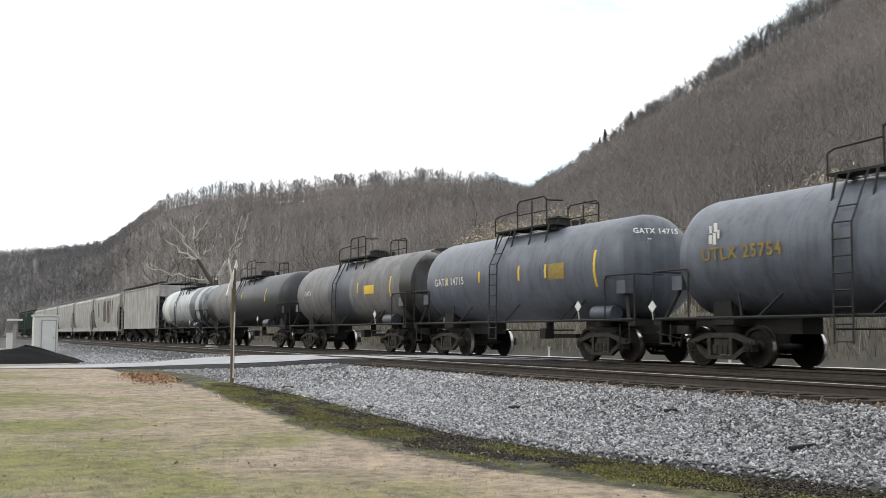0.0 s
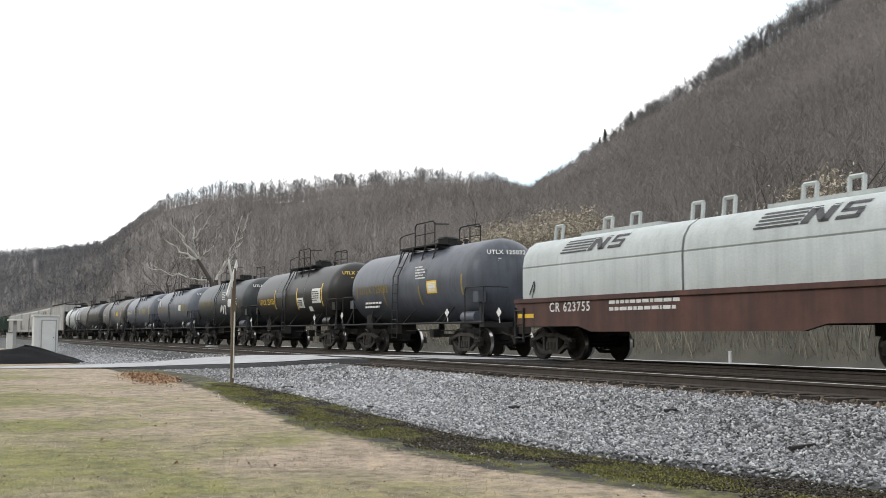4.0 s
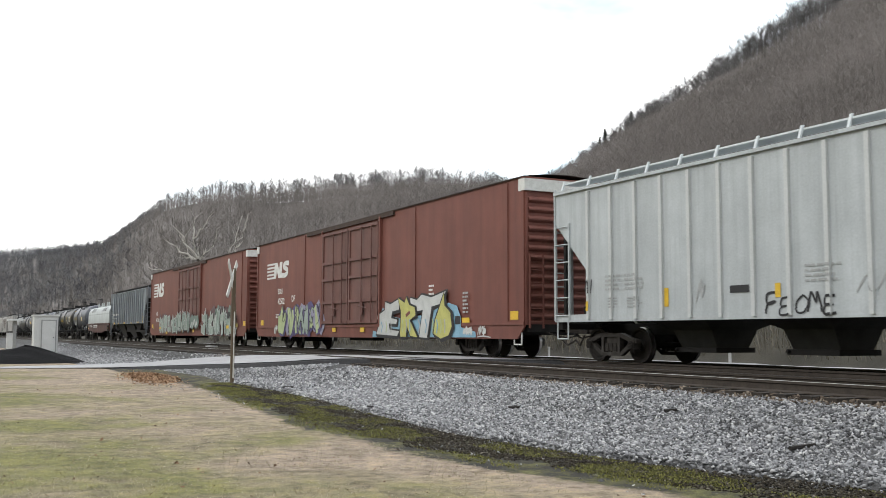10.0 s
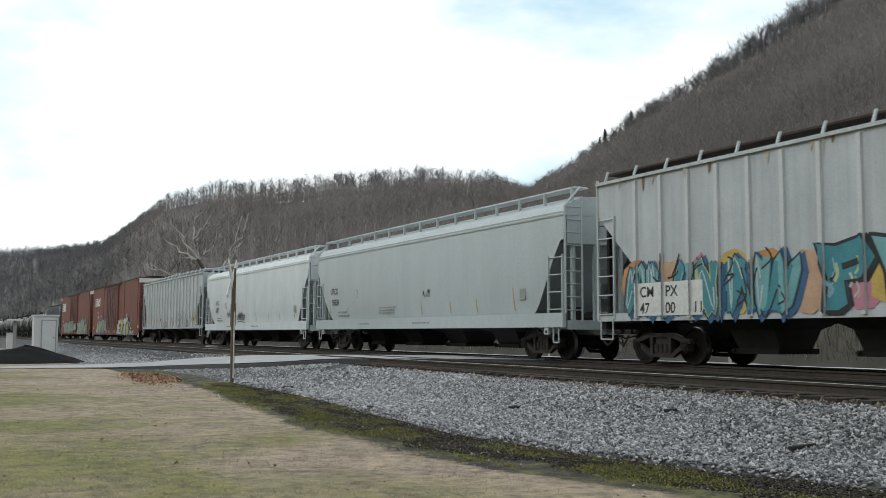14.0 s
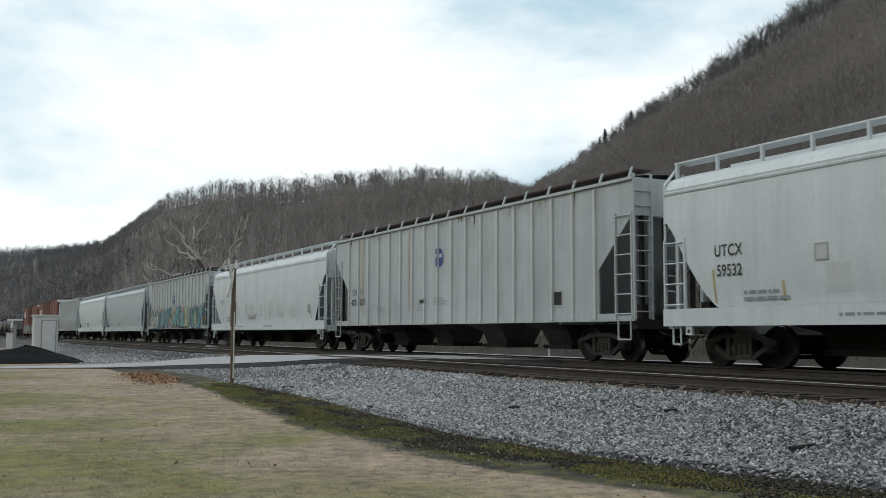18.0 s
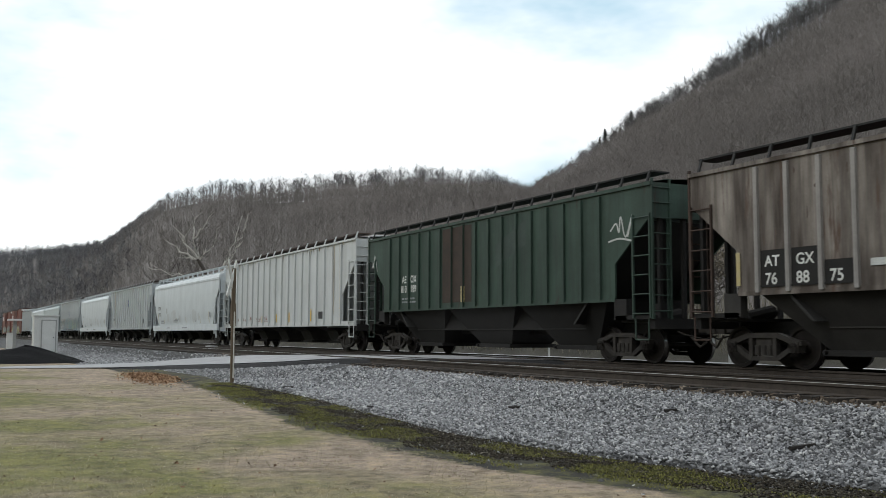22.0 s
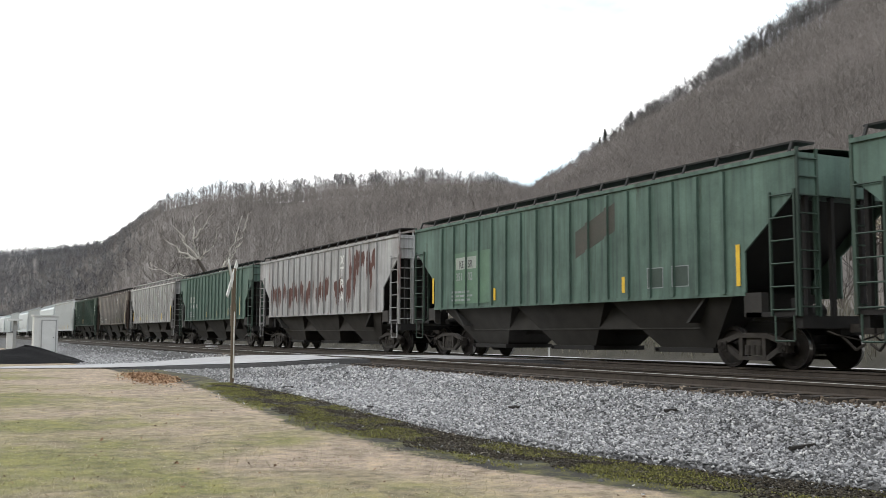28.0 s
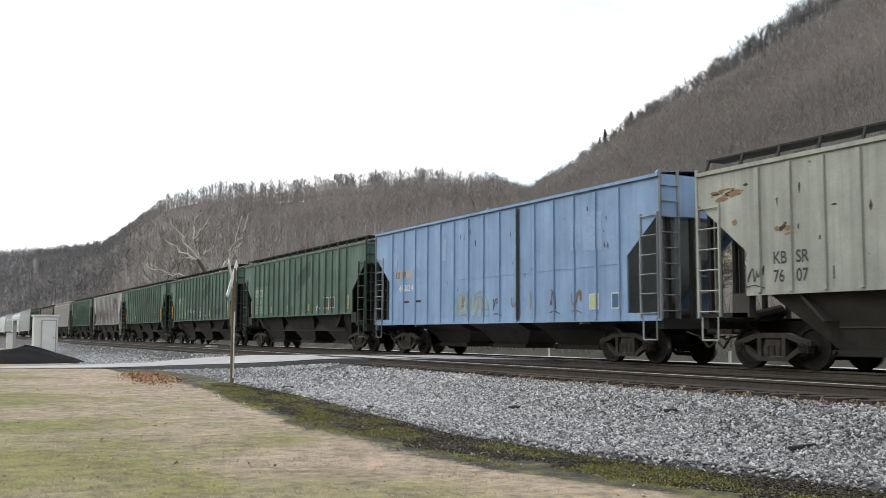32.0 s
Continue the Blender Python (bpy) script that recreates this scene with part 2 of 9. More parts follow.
DIST = [(180, 420), (130, 600), (100, 1300), (84, 1150), (79, 800), (70, 640), (58, 600), (52, 480), (43, 400), (20, 330), (-30, 360), (-80, 400), (-180, 420)]
CROWN_TABLE = [(180, 6), (84, 5), (80, 9), (72, 14), (60, 13), (57.5, 9), (55, 11), (48, 14), (44, 15), (36, 15), (-180, 10)]  # height of the crest trees above the soil


def hill(az, r):
    """Height of the wooded hillside at azimuth az (degrees from +Y towards -X) and distance r."""
    top_r = interp(az, DIST)
    top = top_r * math.tan(radians(interp(az, RIDGE))) - interp(az, CROWN_TABLE)
    base = min(0.5 * top_r, 42 / max(0.12, math.cos(radians(az)))) if abs(az) < 85 else 0.5 * top_r
    k = (r - base) / (top_r - base)
    if k <= 0:
        return 0.0
    if k < 1:
        h = top * (0.86 * k + 0.14 * k * k * (3 - 2 * k))
    else:
        h = top * max(0.3, 1 - 0.25 * (k - 1))
    return max(0.0, h)


def stone_edge(x):
    """Where the mossy strip meets the stones on the camera's side."""
    return np.interp(x, (-38.0, -30.0, -25.4, -21.4, -18.6, -14.0, -10.5, -8.7, -7.4, -4.0), (9.0, 8.0, 7.95, 7.85, 7.45, 7.05, 7.3, 7.62, 7.9, 8.3))


def moss_edge(x):
    """Where the lawn meets the mossy strip."""
    return np.interp(x, (-32.0, -26.8, -23.5, -17.0, -12.0, -8.5, -5.0), (7.6, 6.75, 6.3, 5.65, 5.9, 6.6, 6.9))


def ground_z(x, y):
    r = math.hypot(x, y)
    az = math.degrees(math.atan2(-x, y))
    base = float(np.interp(y, (6.7, 7.3, 20.0, 22.5), (-0.88, -0.98, -0.98, -0.38)))
    if -52 < x < 8 and 6.6 < y < stone_edge(x) + 0.3:
        base = -0.88 + 0.04 * (y - 6.6)
    lawn = 0.03 * noise.noise((x * 0.25, y * 0.25, 0)) + 0.015 * noise.noise((x, y, 3))
    h = hill(az, r) if y > 18 or abs(az) > 80 else 0.0
    return base + lawn + h * (1 + 0.05 * noise.noise((x * 0.006, y * 0.006, 7)))


def ground_material():
    m = bpy.data.materials.new("dormant_lawn_and_leaf_litter")
    m.use_nodes = True
    nd, ln = m.node_tree.nodes, m.node_tree.links
    bs = nd["Principled BSDF"]
    bs.inputs["Roughness"].default_value = 0.95
    co = nd.new("ShaderNodeTexCoord")

    def tex(scale, detail=5, rough=0.55, stretch=None):
        n = nd.new("ShaderNodeTexNoise")
        n.inputs["Scale"].default_value, n.inputs["Detail"].default_value, n.inputs["Roughness"].default_value = scale, detail, rough
        if stretch:
            mp = nd.new("ShaderNodeMapping")
            mp.inputs["Scale"].default_value = stretch
            ln.new(co.outputs["Object"], mp.inputs[0])
            ln.new(mp.outputs[0], n.inputs[0])
        else:
            ln.new(co.outputs["Object"], n.inputs[0])
        return n

    def ramp(src, stops):
        r = nd.new("ShaderNodeValToRGB")
        while len(r.color_ramp.elements) < len(stops):
            r.color_ramp.elements.new(0.5)
        for e, (p, c) in zip(r.color_ramp.elements, stops):
            e.position, e.color = p, (*c, 1)
        ln.new(src, r.inputs[0])
        return r.outputs[0]

    def mixed(fac, a, b, blend="MIX"):
        x = nd.new("ShaderNodeMixRGB")
        x.blend_type = blend
        for i, s in enumerate((fac, a, b)):
            if isinstance(s, (int, float)):
                x.inputs[i].default_value = s
            elif isinstance(s, tuple):
                x.inputs[i].default_value = (*s, 1)
            else:
                ln.new(s, x.inputs[i])
        return x.outputs[0]
    # the turf is greener away from the railway
    sp = nd.new("ShaderNodeSeparateXYZ")
    ln.new(co.outputs["Object"], sp.inputs[0])
    gy = nd.new("ShaderNodeMapRange")
    gy.inputs[1].default_value, gy.inputs[2].default_value, gy.inputs[3].default_value, gy.inputs[4].default_value = 0.5, 5.5, 0.13, -0.08
    ln.new(sp.outputs[1], gy.inputs[0])
    ga = nd.new("ShaderNodeMath")
    ln.new(tex(0.33, 8, 0.66).outputs[0], ga.inputs[0])
    ln.new(gy.outputs[0], ga.inputs[1])
    grass = ramp(ga.outputs[0], [(0.42, (0.250, 0.200, 0.154)), (0.54, (0.202, 0.170, 0.110)), (0.67, (0.125, 0.122, 0.038))])
    straw = ramp(tex(5, 6, 0.7).outputs[0], [(0.3, (0.14, 0.11, 0.07)), (0.5, (0.5, 0.5, 0.5)), (0.75, (0.80, 0.74, 0.62))])
    worn = ramp(tex(1.3, 6, 0.7).outputs[0], [(0.34, (0.30, 0.29, 0.24)), (0.5, (0.5, 0.5, 0.5)), (0.66, (0.66, 0.64, 0.60))])
    lawn = mixed(0.85, mixed(0.8, grass, worn, "OVERLAY"), straw, "OVERLAY")
    fine = ramp(tex(60, 4, 0.7).outputs[0], [(0.3, (0.16, 0.16, 0.16)), (0.7, (0.82, 0.82, 0.82))])
    lawn = mixed(0.6, lawn, fine, "OVERLAY")
    litter = ramp(tex(0.05, 5).outputs[0], [(0.35, (0.118, 0.106, 0.099)), (0.65, (0.155, 0.141, 0.131))])
    # hillside soil begins behind the railway
    sep = nd.new("ShaderNodeSeparateXYZ")
    ln.new(co.outputs["Object"], sep.inputs[0])
    mr = nd.new("ShaderNodeMapRange")
    mr.inputs[1].default_value, mr.inputs[2].default_value = 21.0, 24.0
    ln.new(sep.outputs[1], mr.inputs[0])
    col = mixed(mr.outputs[0], lawn, litter)
    # dark mossy strip along the foot of the stones
    ed = tex(0.6, 10, 0.78)
    ad = nd.new("ShaderNodeMath")
    ad.operation = "MULTIPLY_ADD"
    ad.inputs[1].default_value = 1.5
    ln.new(ed.outputs[0], ad.inputs[0])
    back = sep.outputs[1]
    for x_a, x_b, shift in ((-17.0, -28.0, -1.25), (-11.5, -7.0, -0.95)):
        bend = nd.new("ShaderNodeMapRange")
        bend.inputs[1].default_value, bend.inputs[2].default_value, bend.inputs[3].default_value, bend.inputs[4].default_value = x_a, x_b, 0.0, shift
        ln.new(sep.outputs[0], bend.inputs[0])
        sm = nd.new("ShaderNodeMath")
        ln.new(back, sm.inputs[0])
        ln.new(bend.outputs[0], sm.inputs[1])
        back = sm.outputs[0]
    ln.new(back, ad.inputs[2])
    mv = nd.new("ShaderNodeMapRange")
    mv.inputs[1].default_value, mv.inputs[2].default_value = 6.45, 6.62
    ln.new(ad.outputs[0], mv.inputs[0])
    mu = nd.new("ShaderNodeMapRange")
    mu.inputs[1].default_value, mu.inputs[2].default_value, mu.inputs[3].default_value, mu.inputs[4].default_value = 8.0, 20.0, 1.0, 0.0
    ln.new(sep.outputs[1], mu.inputs[0])
    mm = nd.new("ShaderNodeMath")
    mm.operation = "MULTIPLY"
    ln.new(mv.outputs[0], mm.inputs[0])
    ln.new(mu.outputs[0], mm.inputs[1])
    moss = ramp(tex(1.5, 9, 0.75).outputs[0], [(0.40, (0.008, 0.007, 0.005)), (0.49, (0.020, 0.017, 0.011)), (0.55, (0.055, 0.053, 0.015)), (0.66, (0.125, 0.118, 0.038))])
    moss = mixed(0.7, moss, fine, "OVERLAY")
    col = mixed(mm.outputs[0], col, moss)
    ln.new(col, bs.inputs["Base Color"])
    bp = nd.new("ShaderNodeBump")
    bp.inputs["Strength"].default_value, bp.inputs["Distance"].default_value = 0.5, 0.03
    ln.new(tex(35, 4, 0.7).outputs[0], bp.inputs["Height"])
    ln.new(bp.outputs[0], bs.inputs["Normal"])
    return m


def build_ground():
    b = Build()
    near = [0.0] + [1.5 * 1.07 ** i for i in range(64)]
    steps = [0.03 * i for i in range(1, 33)] + [0.98, 0.99, 1.0, 1.008]
    beyond = (1.02, 1.06, 1.15, 1.35, 1.8, 2.6, 4.0, 6.5)
    azs = [i * 1.25 for i in range(-216, 24)] + [30 + i * 0.5 for i in range(131)]
    rows = []
    for i in range(len(near) + len(steps) + len(beyond)):
        row = []
        for a in azs:
            top_r = interp(a, DIST)
            if i < len(near):
                r = near[i]
            elif i < len(near) + len(steps):
                r = near[-1] + (top_r - near[-1]) * steps[i - len(near)]
            else:
                r = top_r * beyond[i - len(near) - len(steps)]
            x, y = -r * math.sin(radians(a)), r * math.cos(radians(a))
            row.append((x, y, ground_z(x, y)))
        rows.append(row)
    b.sheet(rows)
    return b


GROUND = ground_material()
structure("ground", build_ground(), GROUND, "dormant tan and green lawn rising to a wooded hillside", 60)

BALLAST = surface("grey_ballast", (0.13, 0.13, 0.13), (0.05, 0.05, 0.052), 0.9, 0, 14, 30, 1.0, mix=0.35, depth=0.05)


BED_Y = (6.8, 7.3, 8.6, 9.6, 10.4, 10.9, 11.2, 11.42, 11.65, 14.0, 14.6, 15.4, 18.7, 20.6, 21.2)
BED_Z = (-0.92, -0.84, -0.74, -0.66, -0.47, -0.36, -0.30, -0.26, -0.212, -0.20, -0.34, -0.235, -0.235, -0.50, -0.60)
YARD_Z = (-0.97, -0.90, -0.88, -0.85, -0.80, -0.72, -0.56, -0.235, -0.20, -0.20, -0.34, -0.235, -0.235, -0.50, -0.60)


def bed_z(x, y):
    """Top of the stones across the tracks; a flat yard lies beside the lane beyond the crossing."""
    k = np.clip((-30.0 - np.asarray(x)) / 3.5, 0, 1)
    x, y = np.asarray(x), np.asarray(y)
    gap = np.clip((stone_edge(x) + 0.45 - y) / 0.4, 0, 1) * np.clip((x + 52.0) / 2.0, 0, 1)
    return np.interp(y, BED_Y, BED_Z) * (1 - k) + np.interp(y, BED_Y, YARD_Z) * k - 0.25 * gap


def build_bed():
    b = Build()
    ys = [6.8 + 0.12 * i for i in range(18)] + [9.1, 9.6, 10.4, 10.9, 11.2, 11.42, 11.65, 12.8, 14.0, 14.6, 15.4, 17, 18.7, 19.6, 20.6, 21.2]
    xs = [30 - 1.0 * i for i in range(28)] + [2 - 0.33 * i for i in range(120)] + [-38 - i for i in range(62)] + [-100 - 12 * i for i in range(1, 80)]
    b.sheet([[(x, y + 0.25 * noise.noise((x * 0.4, y * 0.1, 0)) * (1 if y < 7.4 else 0), float(bed_z(x, y)) + 0.03 * noise.noise((x * 0.9, y * 0.9, 2))) for y in ys] for x in xs])
    return b


# oily ballast, coloured almost black to include the shade around the tracks
OILED_SHADE = surface("oiled_shaded_ballast", (0.009, 0.008, 0.007), (0.004, 0.004, 0.003), 0.9, 0, 14, 30, 1.0, mix=0.35, depth=0.05)
bed = structure("ballast_bed", build_bed(), BALLAST, "grey crushed stone bed, oil-stained and shade-darkened under two railway tracks", 60)
bed.data.materials.append(OILED_SHADE)
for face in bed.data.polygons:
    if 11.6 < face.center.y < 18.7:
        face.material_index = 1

# ---- tracks ----
RAIL = surface("brown_rail_steel", (0.085, 0.066, 0.052), (0.036, 0.028, 0.022), 0.8, 0.1, 5, 40, 0.1)
# two rail heads: bright where a glint shows, dark where none does
RAIL_GLINT = surface("glinting_rail_head", (0.72, 0.71, 0.69), (0.62, 0.62, 0.61), 0.5, 0.92, 3, 30, 0.02)
RAIL_UNLIT = surface("unlit_rail_head", (0.035, 0.030, 0.027), (0.02, 0.018, 0.016), 0.6, 0.3, 3, 30, 0.02)
TIE = surface("weathered_oak_tie", (0.055, 0.042, 0.033), (0.018, 0.014, 0.011), 0.9, 0, 5, 40, 0.5, (1, 0.2, 1), vary=0.3)


def rail_profile():
    return [(-0.075, -0.18), (0.075, -0.18), (0.075, -0.165), (0.012, -0.145), (0.012, -0.055), (0.036, -0.04), (0.036, -0.002), (-0.036, -0.002), (-0.036, -0.04), (-0.012, -0.055), (-0.012, -0.145), (-0.075, -0.165)]


def build_rail(x0, x1):
    b = Build()
    pr = rail_profile()
    n = len(pr)
    b.add([(x0, y, z) for y, z in pr] + [(x1, y, z) for y, z in pr], [(i, i + n, (i + 1) % n + n, (i + 1) % n) for i in range(n)] + [tuple(range(n)), tuple(range(2 * n - 1, n - 1, -1))])
    return b


for yc, what in ((NEAR_Y, "empty railway track with rusty brown rails"), (FAR_Y, "railway track carrying the freight train")):
    track = thing("railway_track", what, "track", "tracks", pose(0, yc, 0))
    track["kind"] = "structure"
    for side in (-0.7535, 0.7535):
        rail = part("rail", lambda: build_rail(-1000, 60), RAIL, track, key="rail", at=pose(0, side, 0))
        bright = yc == NEAR_Y and side < 0
        part("rail_head", lambda: Build().box(-1000, 60, -0.030, 0.030, -0.010, 0.0015), RAIL_GLINT if bright else RAIL_UNLIT, rail, "polished running surface, glint put into its colour" if bright else "running surface coloured dark, without a glint", key=("railhead", bright))
    for i in range(190):
        x = 2.0 - 0.52 * i
        part("tie", lambda: Build().box(-0.115, 0.115, -1.3, 1.3, -0.36, -0.175), TIE, track, key="tie",
             at=pose(x + random.uniform(-0.03, 0.03), random.uniform(-0.05, 0.05), 0, 0, 0, random.uniform(-1.5, 1.5)))

# ---- freight cars ----


def truck_frame():
    b = Build()
    for y0 in (-1.10, 0.96):
        y1 = y0 + 0.14
        b.prism([(-1.08, 0.50), (-0.80, 0.53), (-0.40, 0.66), (0.40, 0.66), (0.80, 0.53), (1.08, 0.50), (1.06, 0.60), (0.80, 0.65), (0.42, 0.77), (-0.42, 0.77), (-0.80, 0.65), (-1.06, 0.60)], y0, y1)
        b.prism([(-0.88, 0.44), (-0.42, 0.17), (0.42, 0.17), (0.88, 0.44), (0.80, 0.52), (0.38, 0.265), (-0.38, 0.265), (-0.80, 0.52)], y0 + 0.01, y1 - 0.01)
        for s in (-1, 1):
            b.box(s * 0.34 - 0.05, s * 0.34 + 0.05, y0, y1, 0.22, 0.70)
            b.box(s * 0.889 - 0.12, s * 0.889 + 0.12, y0 - 0.03, y1 + 0.05, 0.35, 0.58)
        for k in (-0.17, 0.0, 0.17):
            b.tube((k, y0 + 0.06, 0.28), (k, y0 + 0.06, 0.50), 0.075, n=8)
    b.box(-0.22, 0.22, -1.05, 1.05, 0.50, 0.74)
    for s in (-1, 1):
        b.box(s * 0.46 - 0.03, s * 0.46 + 0.03, -0.75, 0.75, 0.36, 0.46)
    b.tube((0, 0, 0.7), (0, 0, 0.86), 0.2, n=12)
    return b


def wheelset():
    b = Build()
    b.tube((0, -1.05, 0), (0, 1.05, 0), 0.075, n=10)
    for s in (-1, 1):
        b.lathe((0, s * 0.76, 0), "y", [(-0.07 * s, 0.10), (-0.07 * s, 0.30), (-0.075 * s, 0.38), (-0.075 * s, 0.485), (-0.045 * s, 0.485), (-0.04 * s, 0.459), (0.07 * s, 0.455), (0.07 * s, 0.39), (0.03 * s, 0.36), (0.02 * s, 0.16), (0.07 * s, 0.12), (0.07 * s, 0.07)], 32)
        for k in range(3):
            a = 2 * math.pi * k / 3
            b.tube((0.05 * math.cos(a), s * 1.15, 0.05 * math.sin(a)), (0.05 * math.cos(a), s * 1.18, 0.05 * math.sin(a)), 0.018, n=6)
        b.tube((0, s * 1.04, 0), (0, s * 1.16, 0), 0.105, n=14)
    return b


WHEELS = []


def truck(car, x):
    t = part("truck", truck_frame, TRUCK, car, "rusty cast steel three-piece truck", 35, "truck", pose(x, 0, 0))
    for s in (-0.889, 0.889):
        w = part("wheelset", wheelset, WHEEL, t, "", 35, "wheelset", pose(s, 0, 0.457))
        WHEELS.append((w, s, car))
        me = w.data
        if len(me.materials) == 1:
            me.materials.append(TREAD)
            for f in me.polygons:
                c = f.center
                if abs(math.hypot(c.x, c.z) - 0.456) < 0.008 and abs(f.normal.y) < 0.4:
                    f.material_index = 1


def coupler(car, x, s, reach):
    """A knuckle coupler on the car's end at x, pointing along s, to the coupling point."""
    b = Build()
    b.box(min(0, s * (reach - 0.22)), max(0, s * (reach - 0.22)), -0.09, 0.09, 0.78, 0.96)
    b.box(*(sorted((s * (reach - 0.28), s * (reach - 0.01)))), -0.16, 0.14, 0.74, 1.02)
    b.path([(0, -0.75, 0.80), (s * 0.25, -0.72, 0.72), (s * 0.45, -0.3, 0.62), (s * 0.45, 0.1, 0.70)], 0.02, 5)
    b.path([(s * 0.1, -0.45, 0.7), (s * (reach * 0.6), -0.40, 0.42), (s * (reach - 0.05), -0.38, 0.55)], 0.03, 6)
    part("coupler", b, TRUCK, car, "rusty knuckle coupler with air hose", at=pose(x, 0, 0))


def ladder(car, x0, x1, z0, z1, y, material, rungs, deep=0.0, name="ladder", label=""):
    """Two stiles and rungs on a side at y, from z0 to z1; deep: hangs below as a stirrup."""
    b = Build()
    for x in (x0, x1):
        b.box(x - 0.022, x + 0.022, y - 0.03, y + 0.03, z0, z1)
    for k in range(rungs):
        z = z0 + 0.12 + (z1 - z0 - 0.2) * k / max(1, rungs - 1)
        b.tube((x0, y - 0.02, z), (x1, y - 0.02, z), 0.018, n=5)
    if deep:
        b.path([(x0 + 0.08, y, z0), (x0 + 0.08, y, z0 - deep), (x1 - 0.08, y, z0 - deep), (x1 - 0.08, y, z0)], 0.022, 5)
    return part(name, b, material, car, label)


def text(car, words, x, z, size, material, y, name="stencil", spread=1.0, tilt=0.0, squeeze=1.0):
    """Lettering on the near side, its lower left at x, z."""
    cu = bpy.data.curves.new("letters", "FONT")
    cu.body, cu.size, cu.space_character, cu.offset = words, size, spread, 0.018 * size
    tmp = bpy.data.objects.new("letters", cu)
    me = bpy.data.meshes.new_from_object(tmp)
    bpy.data.objects.remove(tmp)
    me.materials.append(material)
    ob = new(name, me)
    ob.parent = car
    ob.matrix_basis = pose(x, y, z, 90 - tilt, 0, 0) @ Matrix.Diagonal((squeeze, 1, 1, 1))
    return ob


def bars(car, x, z, w, h, rows, material, y, name="stencil_block", seed=0):
    """Small unreadable lines of stencilling as thin bars."""
    b = Build()
    rng = random.Random(seed)
    for k in range(rows):
        zz = z + h * (1 - (k + 0.9) / rows)
        hh = h / rows * 0.5
        xx = x
        while xx < x + w * (1 - 0.3 * rng.random()):
            ww = min(rng.uniform(0.06, 0.3), x + w - xx)
            b.box(xx, xx + ww, y - 0.002, y + 0.002, zz, zz + hh)
            xx += ww + 0.05
    return tagged(part(name, b, material, car), kind="stuff")


def plate(car, x0, x1, z0, z1, y, material, name="marker", label=""):
    return part(name, Build().box(x0, x1, y - 0.003, y + 0.003, z0, z1), material, car, label)


def end_couplers(car, half, reach_l, reach_r):
    coupler(car, -half, -1, reach_l)
    coupler(car, half, 1, reach_r)


def cut_low(x, half, p):
    """Lower edge of the side sheet at x: the slanted cut at the ends."""
    d = half - abs(x)
    if d >= p["cut_x"]:
        return p["low"]
    return p["cut_lo"] + (p["cut_hi"] - p["cut_lo"]) * (1 - d / p["cut_x"])


